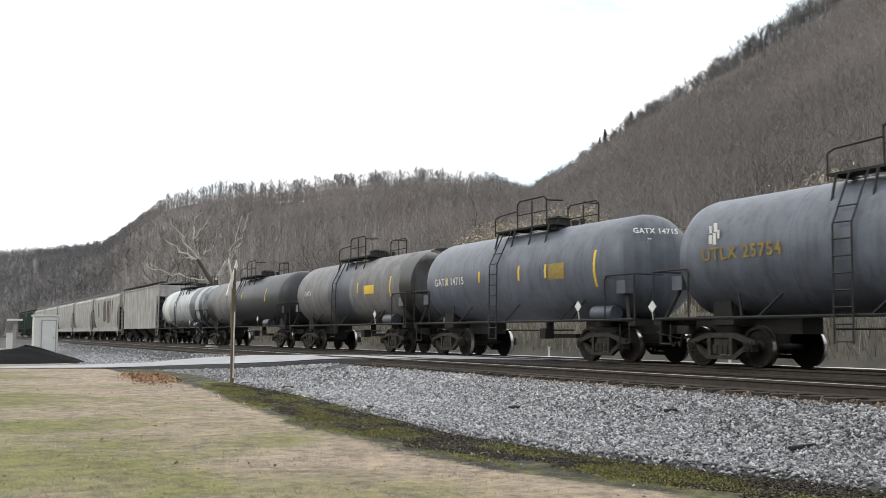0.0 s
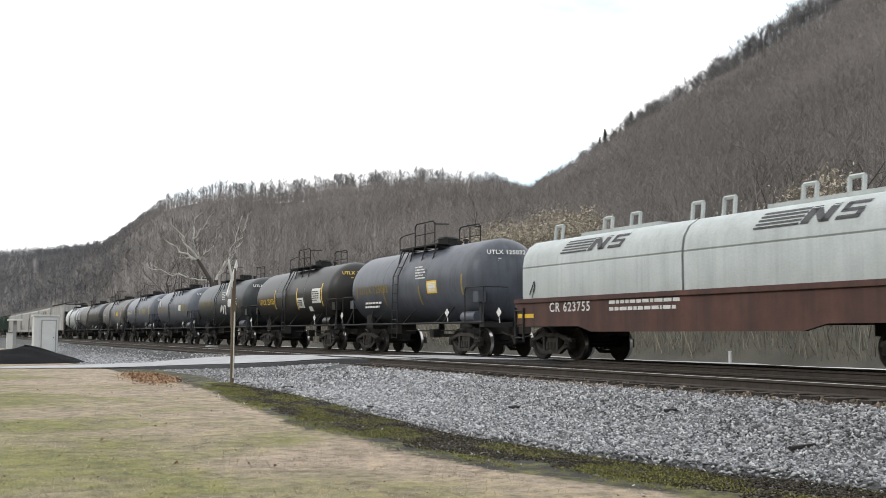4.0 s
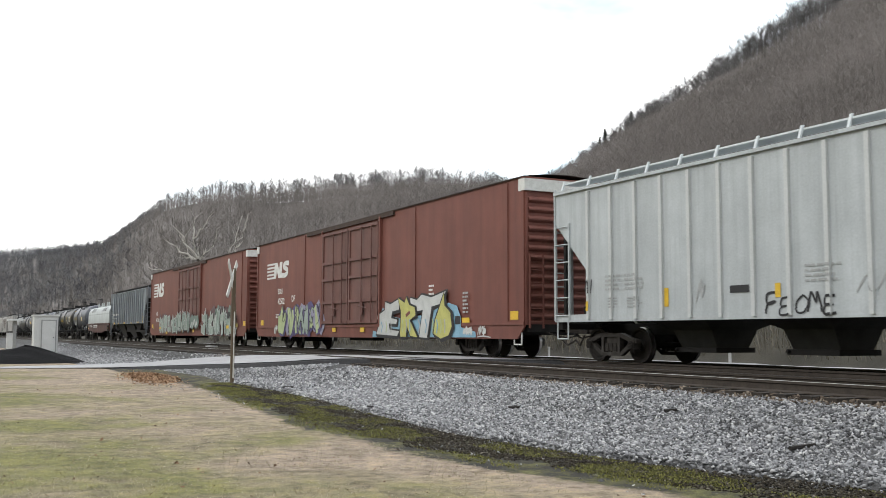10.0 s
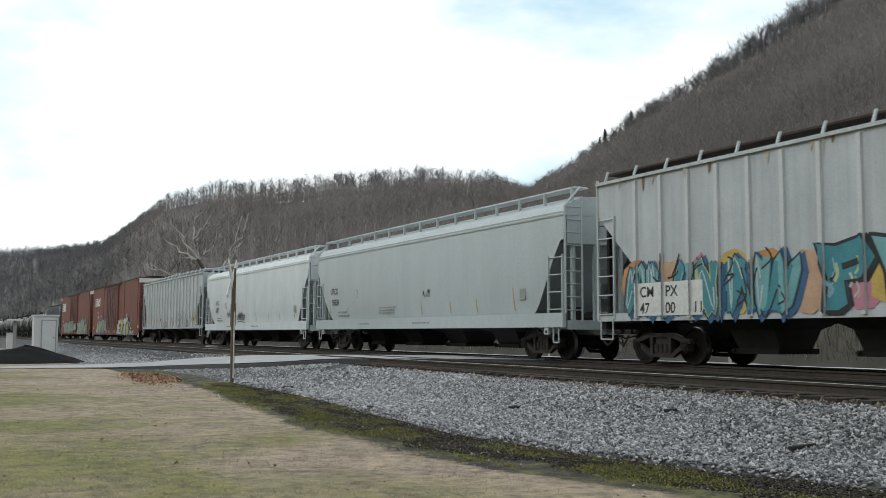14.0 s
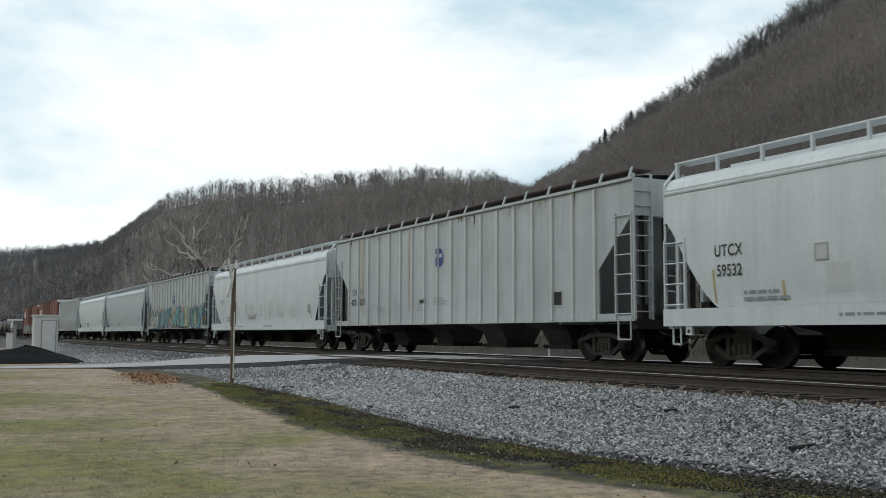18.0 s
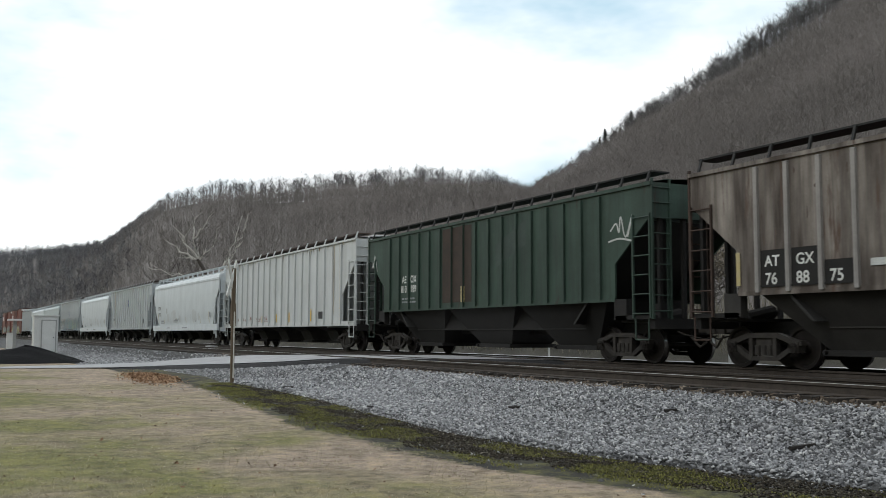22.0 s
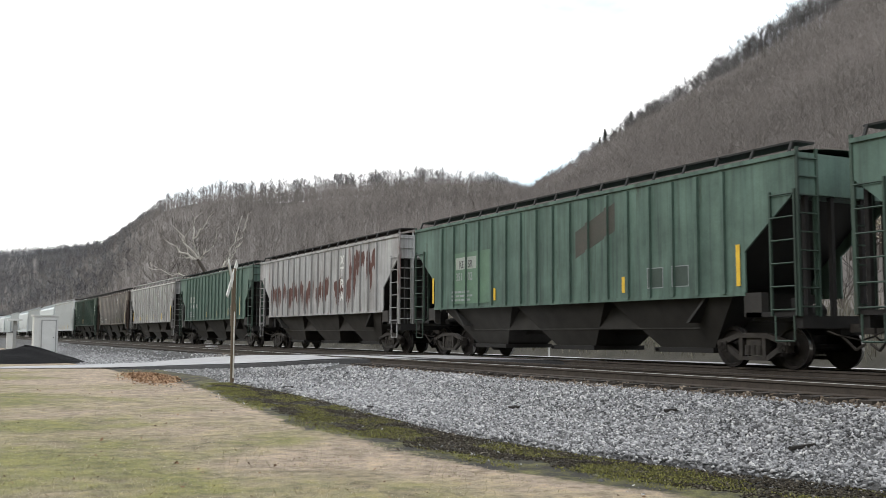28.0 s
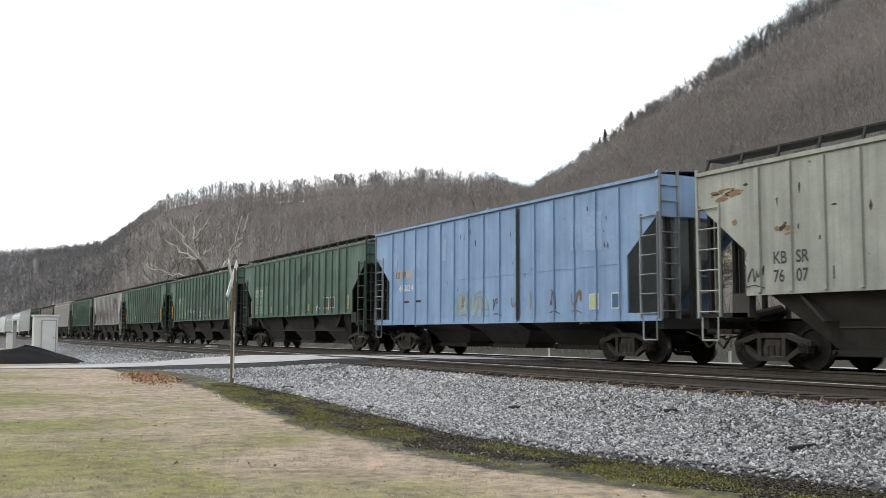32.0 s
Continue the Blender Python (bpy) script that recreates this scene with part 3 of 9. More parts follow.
def hopper_common(car, half, p, body, slope_mat, reach):
    """Underframe, bays, end structure and trucks of any covered hopper."""
    low = p["low"]
    # end slope sheets and end posts
    for s in (-1, 1):
        b = Build()
        x_top, x_bot = s * (half - 0.55), s * (half - 3.4)
        z_top, z_bot = p["cut_hi"] - 0.05, 1.0
        b.add([(x_top, -1.42, z_top), (x_top, 1.42, z_top), (x_bot, 1.42, z_bot), (x_bot, -1.42, z_bot), (x_top - s * 0.05, -1.42, z_top), (x_top - s * 0.05, 1.42, z_top), (x_bot - s * 0.1, 1.42, z_bot), (x_bot - s * 0.1, -1.42, z_bot)],
              [(0, 1, 2, 3), (7, 6, 5, 4), (0, 3, 7, 4), (1, 5, 6, 2)])
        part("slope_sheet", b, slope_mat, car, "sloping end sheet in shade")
        e = Build()
        e.box(*sorted((s * half, s * (half - 0.06))), -1.45, 1.45, p["cut_hi"] - 0.1, p["eave"])
        e.box(*sorted((s * (half - 0.06), s * (half - 0.55))), -1.45, 1.45, p["cut_hi"] - 0.12, p["cut_hi"] - 0.06)
        part("end_sheet", e, body, car)
        u = Build()
        u.box(*sorted((s * half, s * (half - 0.25))), -1.45, 1.45, 0.86, 1.12)
        u.box(*sorted((s * (half - 0.05), s * (half - 4.2))), -0.3, 0.3, 0.72, 1.02)
        for yy in (-1.2, -0.45, 0.45, 1.2):
            u.box(*sorted((s * (half - 0.04), s * (half - 0.14))), yy - 0.05, yy + 0.05, 1.1, p["cut_hi"])
        u.box(*sorted((s * (half - 0.3), s * (half - 1.5))), -1.3, 1.3, 1.02, 1.08)
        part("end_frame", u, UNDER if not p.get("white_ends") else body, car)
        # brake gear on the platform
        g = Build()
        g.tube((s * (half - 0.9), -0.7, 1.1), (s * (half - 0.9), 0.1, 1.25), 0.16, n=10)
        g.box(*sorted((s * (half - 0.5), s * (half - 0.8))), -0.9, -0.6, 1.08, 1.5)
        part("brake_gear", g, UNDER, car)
        truck(car, s * (half - p["truck_in"]))
    if p.get("belly"):
        part("centre_sill", Build().box(-half + 3.0, half - 3.0, -0.3, 0.3, 0.72, 1.05), UNDER, car)
        # the belly's near-black colour carries the shade between the bays
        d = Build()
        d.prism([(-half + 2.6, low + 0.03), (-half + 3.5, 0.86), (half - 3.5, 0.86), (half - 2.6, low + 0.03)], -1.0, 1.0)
        part("belly", d, p["bay_mat"], car, "grimy hopper bottom, shade put into its dark colour")
    n = p["bays"]
    x0, x1 = -half + p["bay_in"], half - p["bay_in"]
    pitch = (x1 - x0) / n
    for i in range(n):
        cx = x0 + pitch * (i + 0.5)
        w, wb, zb = pitch * 0.5 * p.get("bay_top", 0.98), p["bay_bot"], 0.42
        b = Build()
        yt, yb = 1.40, p.get("bay_yb", 0.75)
        zm = low + 0.05 - 0.42 * (low + 0.05 - zb)
        wm, ym = p.get("bay_mid", w + (wb - w) * 0.42), yt + (yb - yt) * (0.75 if "bay_mid" in p else 0.42)
        b.add([(cx + sx * ww, sy * yy, zz) for ww, yy, zz in ((w, yt, low + 0.05), (wm, ym, zm), (wb, yb, zb)) for sx, sy in ((-1, -1), (1, -1), (1, 1), (-1, 1))],
              [(r * 4 + k, r * 4 + 4 + k, r * 4 + 4 + (k + 1) % 4, r * 4 + (k + 1) % 4) for r in (0, 1) for k in range(4)] + [(11, 10, 9, 8)])
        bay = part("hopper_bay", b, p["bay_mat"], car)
        o = Build()
        o.box(cx - wb - 0.08, cx + wb + 0.08, -yb - 0.12, yb + 0.12, zb - 0.12, zb)
        o.tube((cx - wb, -yb - 0.2, zb - 0.05), (cx - wb, yb, zb - 0.05), 0.04, n=6)
        part("outlet_gate", o, p["gate_mat"], bay)
    end_couplers(car, half, *reach)


RIBBED = {}   # ribbed cars: the car, the ribs' depth, the sill's height, where the ribs stand


def ribbed_hopper(name, label, xl, xr, reach, body, p, group="covered hoppers"):
    half = (xr - xl) / 2
    car = thing(name, label, "freight car", group)
    y = -1.50
    eave, low = p["eave"], p["low"]
    b = Build()
    for s in (1, -1):
        poly = [(-half, eave), (-half, p["cut_hi"]), (-half + p["cut_x"], p["cut_lo"]), (-half + p["cut_x"], low), (half - p["cut_x"], low), (half - p["cut_x"], p["cut_lo"]), (half, p["cut_hi"]), (half, eave)]
        b.prism(poly, *((y, y + 0.05) if s == 1 else (-y - 0.05, -y)))
    part("side_sheet", b, body, car)
    sill = Build()
    sx = half - p["cut_x"] if not p.get("full_sill") else half
    for s in (-1, 1):
        sill.box(-sx, sx, *sorted((s * 1.46, s * (1.50 + p.get('sill_d', 0.08)))), low - 0.04, low + p.get('sill_h', 0.16))
    part("side_sill", sill, body, car)
    top = Build()
    for s in (-1, 1):
        top.box(-half, half, *sorted((s * 1.46, s * (1.52 + p.get('lip', 0.06)))), eave - p.get('chord', 0.11), eave + 0.02)
    part("top_chord", top, p.get("chord_mat", body), car)
    # ribs on the near side
    n = p["ribs"]
    xa, xb = -half + p["rib_in"], half - p["rib_in"]
    for i in range(n):
        x = xa + (xb - xa) * i / (n - 1)
        z0 = max(low + p.get("rib_lift", 0.1), cut_low(x, half, p) + 0.02)
        h = eave - 0.12 - z0
        rd = p.get("rib_d", 0.075)
        RIBBED.setdefault(car.name, (car, rd, low, p.get('sill_d', 0.08), []))[4].append(x)
        part("rib", lambda: Build().box(-0.05, 0.05, -rd, 0.0, 0, h), p.get("rib_mat", body), car, key=("rib", rd, round(h, 2), p.get("rib_mat", body).name), at=pose(x, y, z0))
    roof = Build()
    ys = (-1.55, -1.1, -0.5, 0, 0.5, 1.1, 1.55)
    zs = (0, 0.07, 0.12, 0.14, 0.12, 0.07, 0)
    roof.sheet([[(x, yy, eave + 0.01 + zz) for yy, zz in zip(ys, zs)] for x in (half, -half)])
    part("roof", roof, p.get("roof_mat", body), car)
    hatch = Build()
    hatch.box(-half + 0.8, half - 0.8, -0.38, 0.38, eave + 0.12, eave + 0.27)
    part("roof_hatch", hatch, p.get("roof_mat", body), car)
    rb, hb = Build(), p["board_z"]
    rb.box(-half + 0.15, half - 0.15, -1.34, -0.80, hb - 0.04, hb)
    rb.box(-half + 0.15, half - 0.15, 0.80, 1.34, hb - 0.04, hb)
    part("running_board", rb, p["board_mat"], car, "steel roof walkway")
    k = p["posts"]
    for i in range(k):
        x = -half + 0.25 + (2 * half - 0.5) * i / (k - 1)
        ph = hb - eave + p.get("post_up", 0.0)
        part("board_bracket", lambda: Build().add([(-0.03, -0.08, 0), (0.03, -0.08, 0), (0.03, -0.03, 0), (-0.03, -0.03, 0), (-0.03, 0.04, ph), (0.03, 0.04, ph), (0.03, 0.09, ph), (-0.03, 0.09, ph)], [(0, 1, 5, 4), (1, 2, 6, 5), (2, 3, 7, 6), (3, 0, 4, 7), (4, 5, 6, 7)]),
             p.get("bracket_mat", body), car, key=("bracket", round(ph, 2), p.get("bracket_mat", body).name), at=pose(x, -1.4, eave))
    for s in (-1, 1):
        a, c = s * (half - 0.06), s * (half - 0.72)
        lm = p.get("ladder_mat", body)
        ladder(car, *sorted((a, c)), 1.12, p["cut_hi"] - (0.0 if s > 0 else 0.05), -1.53, lm, 6, 0.52, label="")
        ladder(car, s * (half - 0.03), s * (half - 0.03) + 0.001, 1.1, eave, -1.0, lm, 8, name="end_post")
        e = Build()
        for yy in (-1.5, -0.95):
            e.box(s * half - 0.03, s * half + 0.03, yy - 0.03, yy + 0.03, 1.1, eave + 0.1)
        for i in range(9):
            z = 1.3 + i * 0.38
            if z < eave:
                e.tube((s * half + s * 0.03, -1.5, z), (s * half + s * 0.03, -0.95, z), 0.018, n=5)
        part("end_ladder", e, lm, car)
        j = Build()
        j.box(*sorted((s * (half - p["cut_x"] - 0.05), s * (half - p["cut_x"] + 0.45))), -1.5, -1.3, low - 0.5, low + 0.02)
        if not p.get("full_sill"):
            part("bolster_post", j, p["bay_mat"], car)
            part("jack_plate", Build().box(*sorted((s * (half - 0.02), s * (half - p["cut_x"]))), -1.5, -1.36, 1.1, 1.2), p.get("sill_end_mat", UNDER), car)
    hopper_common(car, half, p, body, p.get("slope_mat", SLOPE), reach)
    return car


def curved_hopper(name, label, xl, xr, reach, body, p):
    half = (xr - xl) / 2
    car = thing(name, label, "freight car", "covered hoppers")
    prof = [(1.30, 1.44), (1.7, 1.51), (2.2, 1.555), (2.8, 1.575), (3.4, 1.57), (3.9, 1.55), (4.04, 1.54)]
    def wide(z):
        for (a, p0), (c, q) in zip(prof[:-1], prof[1:]):
            if z <= c:
                return p0 + (q - p0) * (z - a) / (c - a)
        return prof[-1][1]
    def low(x):
        d = half - abs(x)
        if d > 1.75:
            return 1.30
        if d < 0.12:
            return 3.35
        k = (d - 0.12) / 1.63
        return 3.35 - 2.05 * (1 - (1 - k) ** 1.5) ** 1.25
    xs = sorted(set([-half, half] + [s * (half - d) for s in (-1, 1) for d in (0.12, 0.3, 0.5, 0.7, 0.9, 1.1, 1.3, 1.5, 1.62, 1.75)] + [-half + 1.75 + i * (2 * half - 3.5) / 8 for i in range(1, 8)]))
    b = Build()
    for s in (-1, 1):
        rows = []
        for x in xs:
            lo = low(x)
            rows.append([(x, s * wide(lo + (4.04 - lo) * k / 8), lo + (4.04 - lo) * k / 8) for k in range(9)][:: -1 if s < 0 else 1])
        b.sheet(rows)
    part("side_sheet", b, body, car, "smooth bulging side sheet", 40)
    rp = [(-1.56, 4.03), (-1.57, 4.08), (-1.54, 4.10), (-1.55, 4.16), (-1.52, 4.18), (-1.44, 4.32), (-1.25, 4.45), (-0.9, 4.56), (-0.4, 4.62), (0, 4.63)]
    rp = rp + [(-yy, z) for yy, z in rp[-2::-1]]
    r = Build()
    r.sheet([[(x, yy, z) for yy, z in rp] for x in (half, -half)])
    r.add([(half, yy, z) for yy, z in rp], [tuple(range(len(rp)))])
    r.add([(-half, yy, z) for yy, z in rp], [tuple(range(len(rp) - 1, -1, -1))])
    part("roof", r, body, car, "rounded roof with lapped eave seams", 25)
    sill = Build()
    for s in (-1, 1):
        sill.box(-half, half, *sorted((s * 1.50, s * 1.62)), 0.92, 1.32)
    part("side_sill", sill, body, car, "deep white side sill")
    hb = 4.86
    rb = Build()
    for s in (-1, 1):
        rb.box(-half, half, *sorted((s * 0.72, s * 1.2)), hb - 0.04, hb)
    part("running_board", rb, p["board_mat"], car)
    for i in range(15):
        x = -half + 0.1 + (2 * half - 0.2) * i / 14
        part("board_bracket", lambda: Build().box(-0.03, 0.03, -0.04, 0.04, 0, 0.42), body, car, key=("cbracket", body.name), at=pose(x, -1.2, 4.42))
    part("hatch_coaming", Build().box(-half + 1, half - 1, -0.35, 0.35, 4.6, 4.75), body, car)
    for s in (-1, 1):
        ladder(car, *sorted((s * (half - 0.04), s * (half - 0.74))), 1.3, 2.95, -1.58, body, 4, 0.0)
        ladder(car, *sorted((s * (half - 0.20), s * (half - 0.62))), 0.92, 1.0, -1.56, body, 1, 0.42, name="stirrup")
        e = Build()
        e.path([(s * half, -1.52, 1.3), (s * half, -1.52, 4.3), (s * half, -1.0, 4.86)], 0.035, 6)
        e.path([(s * half, -0.95, 1.1), (s * half, -0.95, 4.6)], 0.03, 6)
        for i in range(9):
            e.tube((s * half, -1.5, 1.4 + i * 0.36), (s * half, -0.95, 1.4 + i * 0.36), 0.018, n=5)
        part("end_ladder", e, body, car)
        j = Build()
        jx = s * (half - 0.85)
        j.box(jx - 0.10, jx + 0.10, -1.60, -1.52, 0.72, 0.93)
        jack = part("jacking_pad", j, body, car)
        part("jacking_hole", Build().tube((jx, -1.604, 0.80), (jx, -1.60, 0.80), 0.05, n=10), DARK, jack)
    q = dict(p, low=1.0, cut_hi=3.35, eave=4.04, white_ends=True)
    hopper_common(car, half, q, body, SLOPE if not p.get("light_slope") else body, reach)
    return car


def tank_car(name, label, xl, xr, reach, shell, p):
    """xl, xr: ends of the platforms."""
    half = (xr - xl) / 2
    car = thing(name, label, "tank car", "tank cars")
    R, zc, L = p.get("R", 1.42), p.get("zc", 2.53), half - 0.42
    prof = [(-L, 0.0), (-L + 0.02, 0.35), (-L + 0.08, 0.70), (-L + 0.20, 1.03), (-L + 0.36, 1.25), (-L + 0.56, 1.38), (-L + 0.78, R)]
    prof = [(a, r * R / 1.42 if r < R else R) for a, r in prof]
    prof = prof + [(-0.02, R)] + [(0.02, R)] + [(-a, r) for a, r in prof[::-1]]
    b = Build()
    b.lathe((0, 0, zc), "x", prof, 48)
    tank = part("tank_shell", b, shell, car, p.get("shell_label", ""), 50)
    for x in p.get("seams", (-L / 3, L / 3)):
        part("weld_band", Build().lathe((x, 0, zc), "x", [(-0.03, R + 0.001), (-0.02, R + 0.006), (0.02, R + 0.006), (0.03, R + 0.001)], 48), shell, tank, smooth=40, key=("weld", R, zc, shell.name, round(x, 1)))
    if p.get("band"):
        x0, x1, mat_b = p["band"]
        part("stained_band", Build().lathe((0, 0, zc), "x", [(x0, R + 0.003), (x1, R + 0.003)], 48), mat_b, tank, "darker spill-stained band", smooth=60)
    for x0, x1, mat_b in p.get("bands", ()):
        part("stained_band", Build().lathe((0, 0, zc), "x", [(x0, R + 0.003), (x1, R + 0.003)], 48), mat_b, tank, "differently coloured band round the shell", smooth=60)
    # manway, platform and rails on top
    top = zc + R
    g = p.get("gear", 1.3)
    man = part("manway", Build().tube((g - 0.4, 0, top - 0.05), (g - 0.4, 0, top + 0.30), 0.38, n=16), DARK, car, "bolted manway", 40)
    part("manway_lid", Build().tube((g - 0.4, 0, top + 0.302), (g - 0.4, 0, top + 0.36), 0.42, 0.36, 16), DARK, man, smooth=40)
    for xv, yv, hv, rv in ((g + 0.5, 0, 0.18, 0.10), (g - 1.05, 0.1, 0.2, 0.08), (g + 0.12, -0.35, 0.34, 0.06), (g + 0.45, 0.30, 0.26, 0.07)):
        part("valve", Build().tube((xv, yv, top - 0.08), (xv, yv, top + hv), rv, n=10).tube((xv, yv - rv - 0.04, top + hv - 0.05), (xv, yv + rv + 0.04, top + hv - 0.05), 0.03, n=6), DARK, car)
    for yy in (-1, 1):
        part("walkway", Build().box(g - 2.65, g + 0.7, *sorted((yy * 0.95, yy * 0.42)), top + 0.0, top + 0.05), DARK, car, "black top platform")
    for x in (g - 2.4, g - 1.4, g - 0.4, g + 0.5):
        part("walkway_bearer", Build().box(x - 0.04, x + 0.04, -0.95, 0.95, top - 0.06, top - 0.002).tube((x, -0.95, top - 0.03), (x, -1.1, zc + 0.85), 0.03, n=5), DARK, car)
    hr = 0.88
    for yy in (-0.95, 0.95):
        rl = Build()
        rl.path([(g - 1.25, yy, top + hr - 0.12), (g - 1.12, yy, top + hr), (g + 0.25, yy, top + hr), (g + 0.38, yy, top + hr - 0.12), (g + 0.40, yy * 0.4, top + hr - 0.1)], 0.024, 6)
        rl.tube((g - 1.25, yy, top + 0.45), (g + 0.38, yy, top + 0.45), 0.018, n=5)
        if yy < 0:
            rl.path([(g - 1.25, yy, top + hr - 0.3), (g - 2.5, yy + 0.1, top + hr - 0.32), (g - 2.6, yy, top + hr - 0.42), (g - 2.6, yy, top - 0.1)], 0.022, 6)
        rail = part("safety_rail", rl, DARK, car, "thin black pipe railing")
        for x in (g - 1.25, g - 0.42, g + 0.38):
            part("railing_post", lambda: Build().tube((0, 0, 0), (0, 0, hr - 0.06), 0.024, n=6), DARK, rail, key="railpost", at=pose(x, yy, top))
    # side ladder down to the sill
    ld = Build()
    for x in (g - 2.07, g - 1.62):
        ld.path([(x, -0.95, top), (x, -R - 0.06, zc + 0.35), (x, -R - 0.10, 0.55)], 0.022, 5)
    for k in range(9):
        z = 0.6 + k * 0.33
        yy = -R - 0.10 if z < zc + 0.3 else -R - 0.06 + (z - zc - 0.35) * 0.42
        ld.tube((g - 2.07, yy, z), (g - 1.62, yy, z), 0.016, n=5)
    part("ladder", ld, DARK, car, "black steel side ladder")
    for s in (-1, 1):
        u = Build()
        u.box(*sorted((s * half, s * (half - 3.6))), -0.32, 0.32, 0.74, 1.12)
        u.box(*sorted((s * half, s * (half - 0.28))), -1.42, 1.42, 0.95, 1.10)
        u.box(*sorted((s * (half - 0.1), s * (half - 1.5))), -1.42, -0.9, 1.06, 1.10)
        part("stub_sill", u, UNDER, car)
        sd = Build()
        x = s * (half - 1.9)
        for y_a, y_b in ((-0.98, -0.86), (0.86, 0.98)):
            sd.prism([(x - 0.34, 0.95), (x + 0.34, 0.95), (x + 0.24, 1.62), (x - 0.24, 1.62)], y_a, y_b)
        sd.box(x - 0.30, x + 0.30, -0.9, 0.9, 0.92, 1.40)
        sd.tube((s * (half - 0.35), -1.34, 1.10), (s * (half - 0.75), -1.10, 1.95), 0.045, n=6)
        sd.tube((s * (half - 2.9), -1.38, 1.10), (s * (half - 2.55), -1.12, 1.66), 0.03, n=5)
        sd.tube((s * (half - 1.05), -0.95, 1.12), (s * (half - 1.05), 0.95, 1.12), 0.05, n=6)
        part("saddle", sd, UNDER, car)
        part("end_box", Build().box(*sorted((s * (half - 0.55), s * (half - 0.90))), -1.30, -1.02, 1.78, 2.12), shell, car, "small steel box on the end brace")
        h = Build()
        h.path([(s * (half - 1.25), -1.42, 1.1), (s * (half - 1.25), -1.42, 2.15), (s * (half - 1.18), -1.42, 2.25), (s * (half - 0.02), -1.42, 2.25), (s * (half - 0.02), -0.5, 2.25)], 0.022, 6)
        h.tube((s * (half - 0.02), -1.42, 1.1), (s * (half - 0.02), -1.42, 2.25), 0.022, n=6)
        h.path([(s * (half - 0.25), -1.42, 0.98), (s * (half - 0.25), -1.42, 0.5), (s * (half - 0.62), -1.42, 0.5), (s * (half - 0.62), -1.42, 0.98)], 0.02, 5)
        part("grab_rail", h, DARK, car, "end platform hand rail")
        truck(car, s * (half - 1.9))
    ra = Build()
    ra.tube((-half + 0.1, -1.42, 1.10), (half - 0.1, -1.42, 1.10), 0.035, n=6)
    for x in (-half + 3.4, half - 3.4, 0.0):
        ra.tube((x, -1.42, 1.10), (x + 0.45, -R * 0.8, 1.62), 0.025, n=5)
    part("side_rail", ra, DARK, car, "long thin side hand rail")
    bg = Build()
    bx = p.get("brake_x", half - 2.9)
    bg.tube((bx - 0.55, -1.12, 1.28), (bx + 0.35, -1.12, 1.28), 0.21, n=14)
    part("air_reservoir", bg, p.get("reservoir_mat", TANK_GREY), car, "", 40)
    v = Build()
    v.tube((0.4, 0, 1.15), (0.4, 0, 0.7), 0.12, n=10)
    v.box(0.9, 2.2, -0.3, 0.0, 0.62, 0.74)
    v.tube((-1.6, -0.5, 0.85), (2.4, -0.5, 0.85), 0.025, n=5)
    v.box(1.2, 1.5, -0.9, -0.6, 0.6, 0.9)
    part("bottom_outlet", v, UNDER, car)
    end_couplers(car, half, *reach)
    # curved markings on the shell
    def patch(x0, x1, a0, a1, mat_p, name_p="decal", lab=""):
        rr = R + 0.008
        rows = []
        for k in range(9):
            a = radians(a0 + (a1 - a0) * k / 8)
            rows.append([(x0, -rr * math.cos(a), zc + rr * math.sin(a)), (x1, -rr * math.cos(a), zc + rr * math.sin(a))])
        part(name_p, Build().sheet(rows), mat_p, tank, lab)
    for x, a0, a1, mat_p in p.get("stripes", ()):
        patch(x - 0.05, x + 0.05, a0, a1, mat_p, "stripe")
    for x0, x1, a0, a1, mat_p in p.get("panels", ()):
        patch(x0, x1, a0, a1, mat_p, "placard")
    for words, x, a, size, mat_p in p.get("marks", ()):
        rr = R + 0.02
        o = text(car, words, x, zc + rr * math.sin(radians(a)), size, mat_p, -rr * math.cos(radians(a)), "stencil", 1.15, a)
    for x, z in p.get("diamonds", ((half - 3.2, 1.55),)):
        d = Build()
        d.add([(x - 0.15, -1.46, z), (x, -1.46, z - 0.15), (x + 0.15, -1.46, z), (x, -1.46, z + 0.15), (x - 0.15, -1.45, z), (x, -1.45, z - 0.15), (x + 0.15, -1.45, z), (x, -1.45, z + 0.15)], [(0, 1, 2, 3), (7, 6, 5, 4), (0, 4, 5, 1), (1, 5, 6, 2), (2, 6, 7, 3), (3, 7, 4, 0)])
        d.tube((x, -1.44, z - 0.15), (x, -1.42, 1.08), 0.015, n=4)
        part("placard_holder", d, STENCIL_W, car, "white diamond hazard placard")
    return car


def smooth_line(pts, steps=5):
    """A rounded run through the points."""
    out = []
    for i in range(len(pts) - 1):
        a, b, c, d = pts[max(0, i - 1)], pts[i], pts[i + 1], pts[min(len(pts) - 1, i + 2)]
        for j in range(steps):
            t = j / steps
            out.append(tuple(0.5 * (2 * b[k] + (c[k] - a[k]) * t + (2 * a[k] - 5 * b[k] + 4 * c[k] - d[k]) * t * t + (3 * b[k] - a[k] - 3 * c[k] + d[k]) * t ** 3) for k in (0, 1)))
    return out + [pts[-1]]


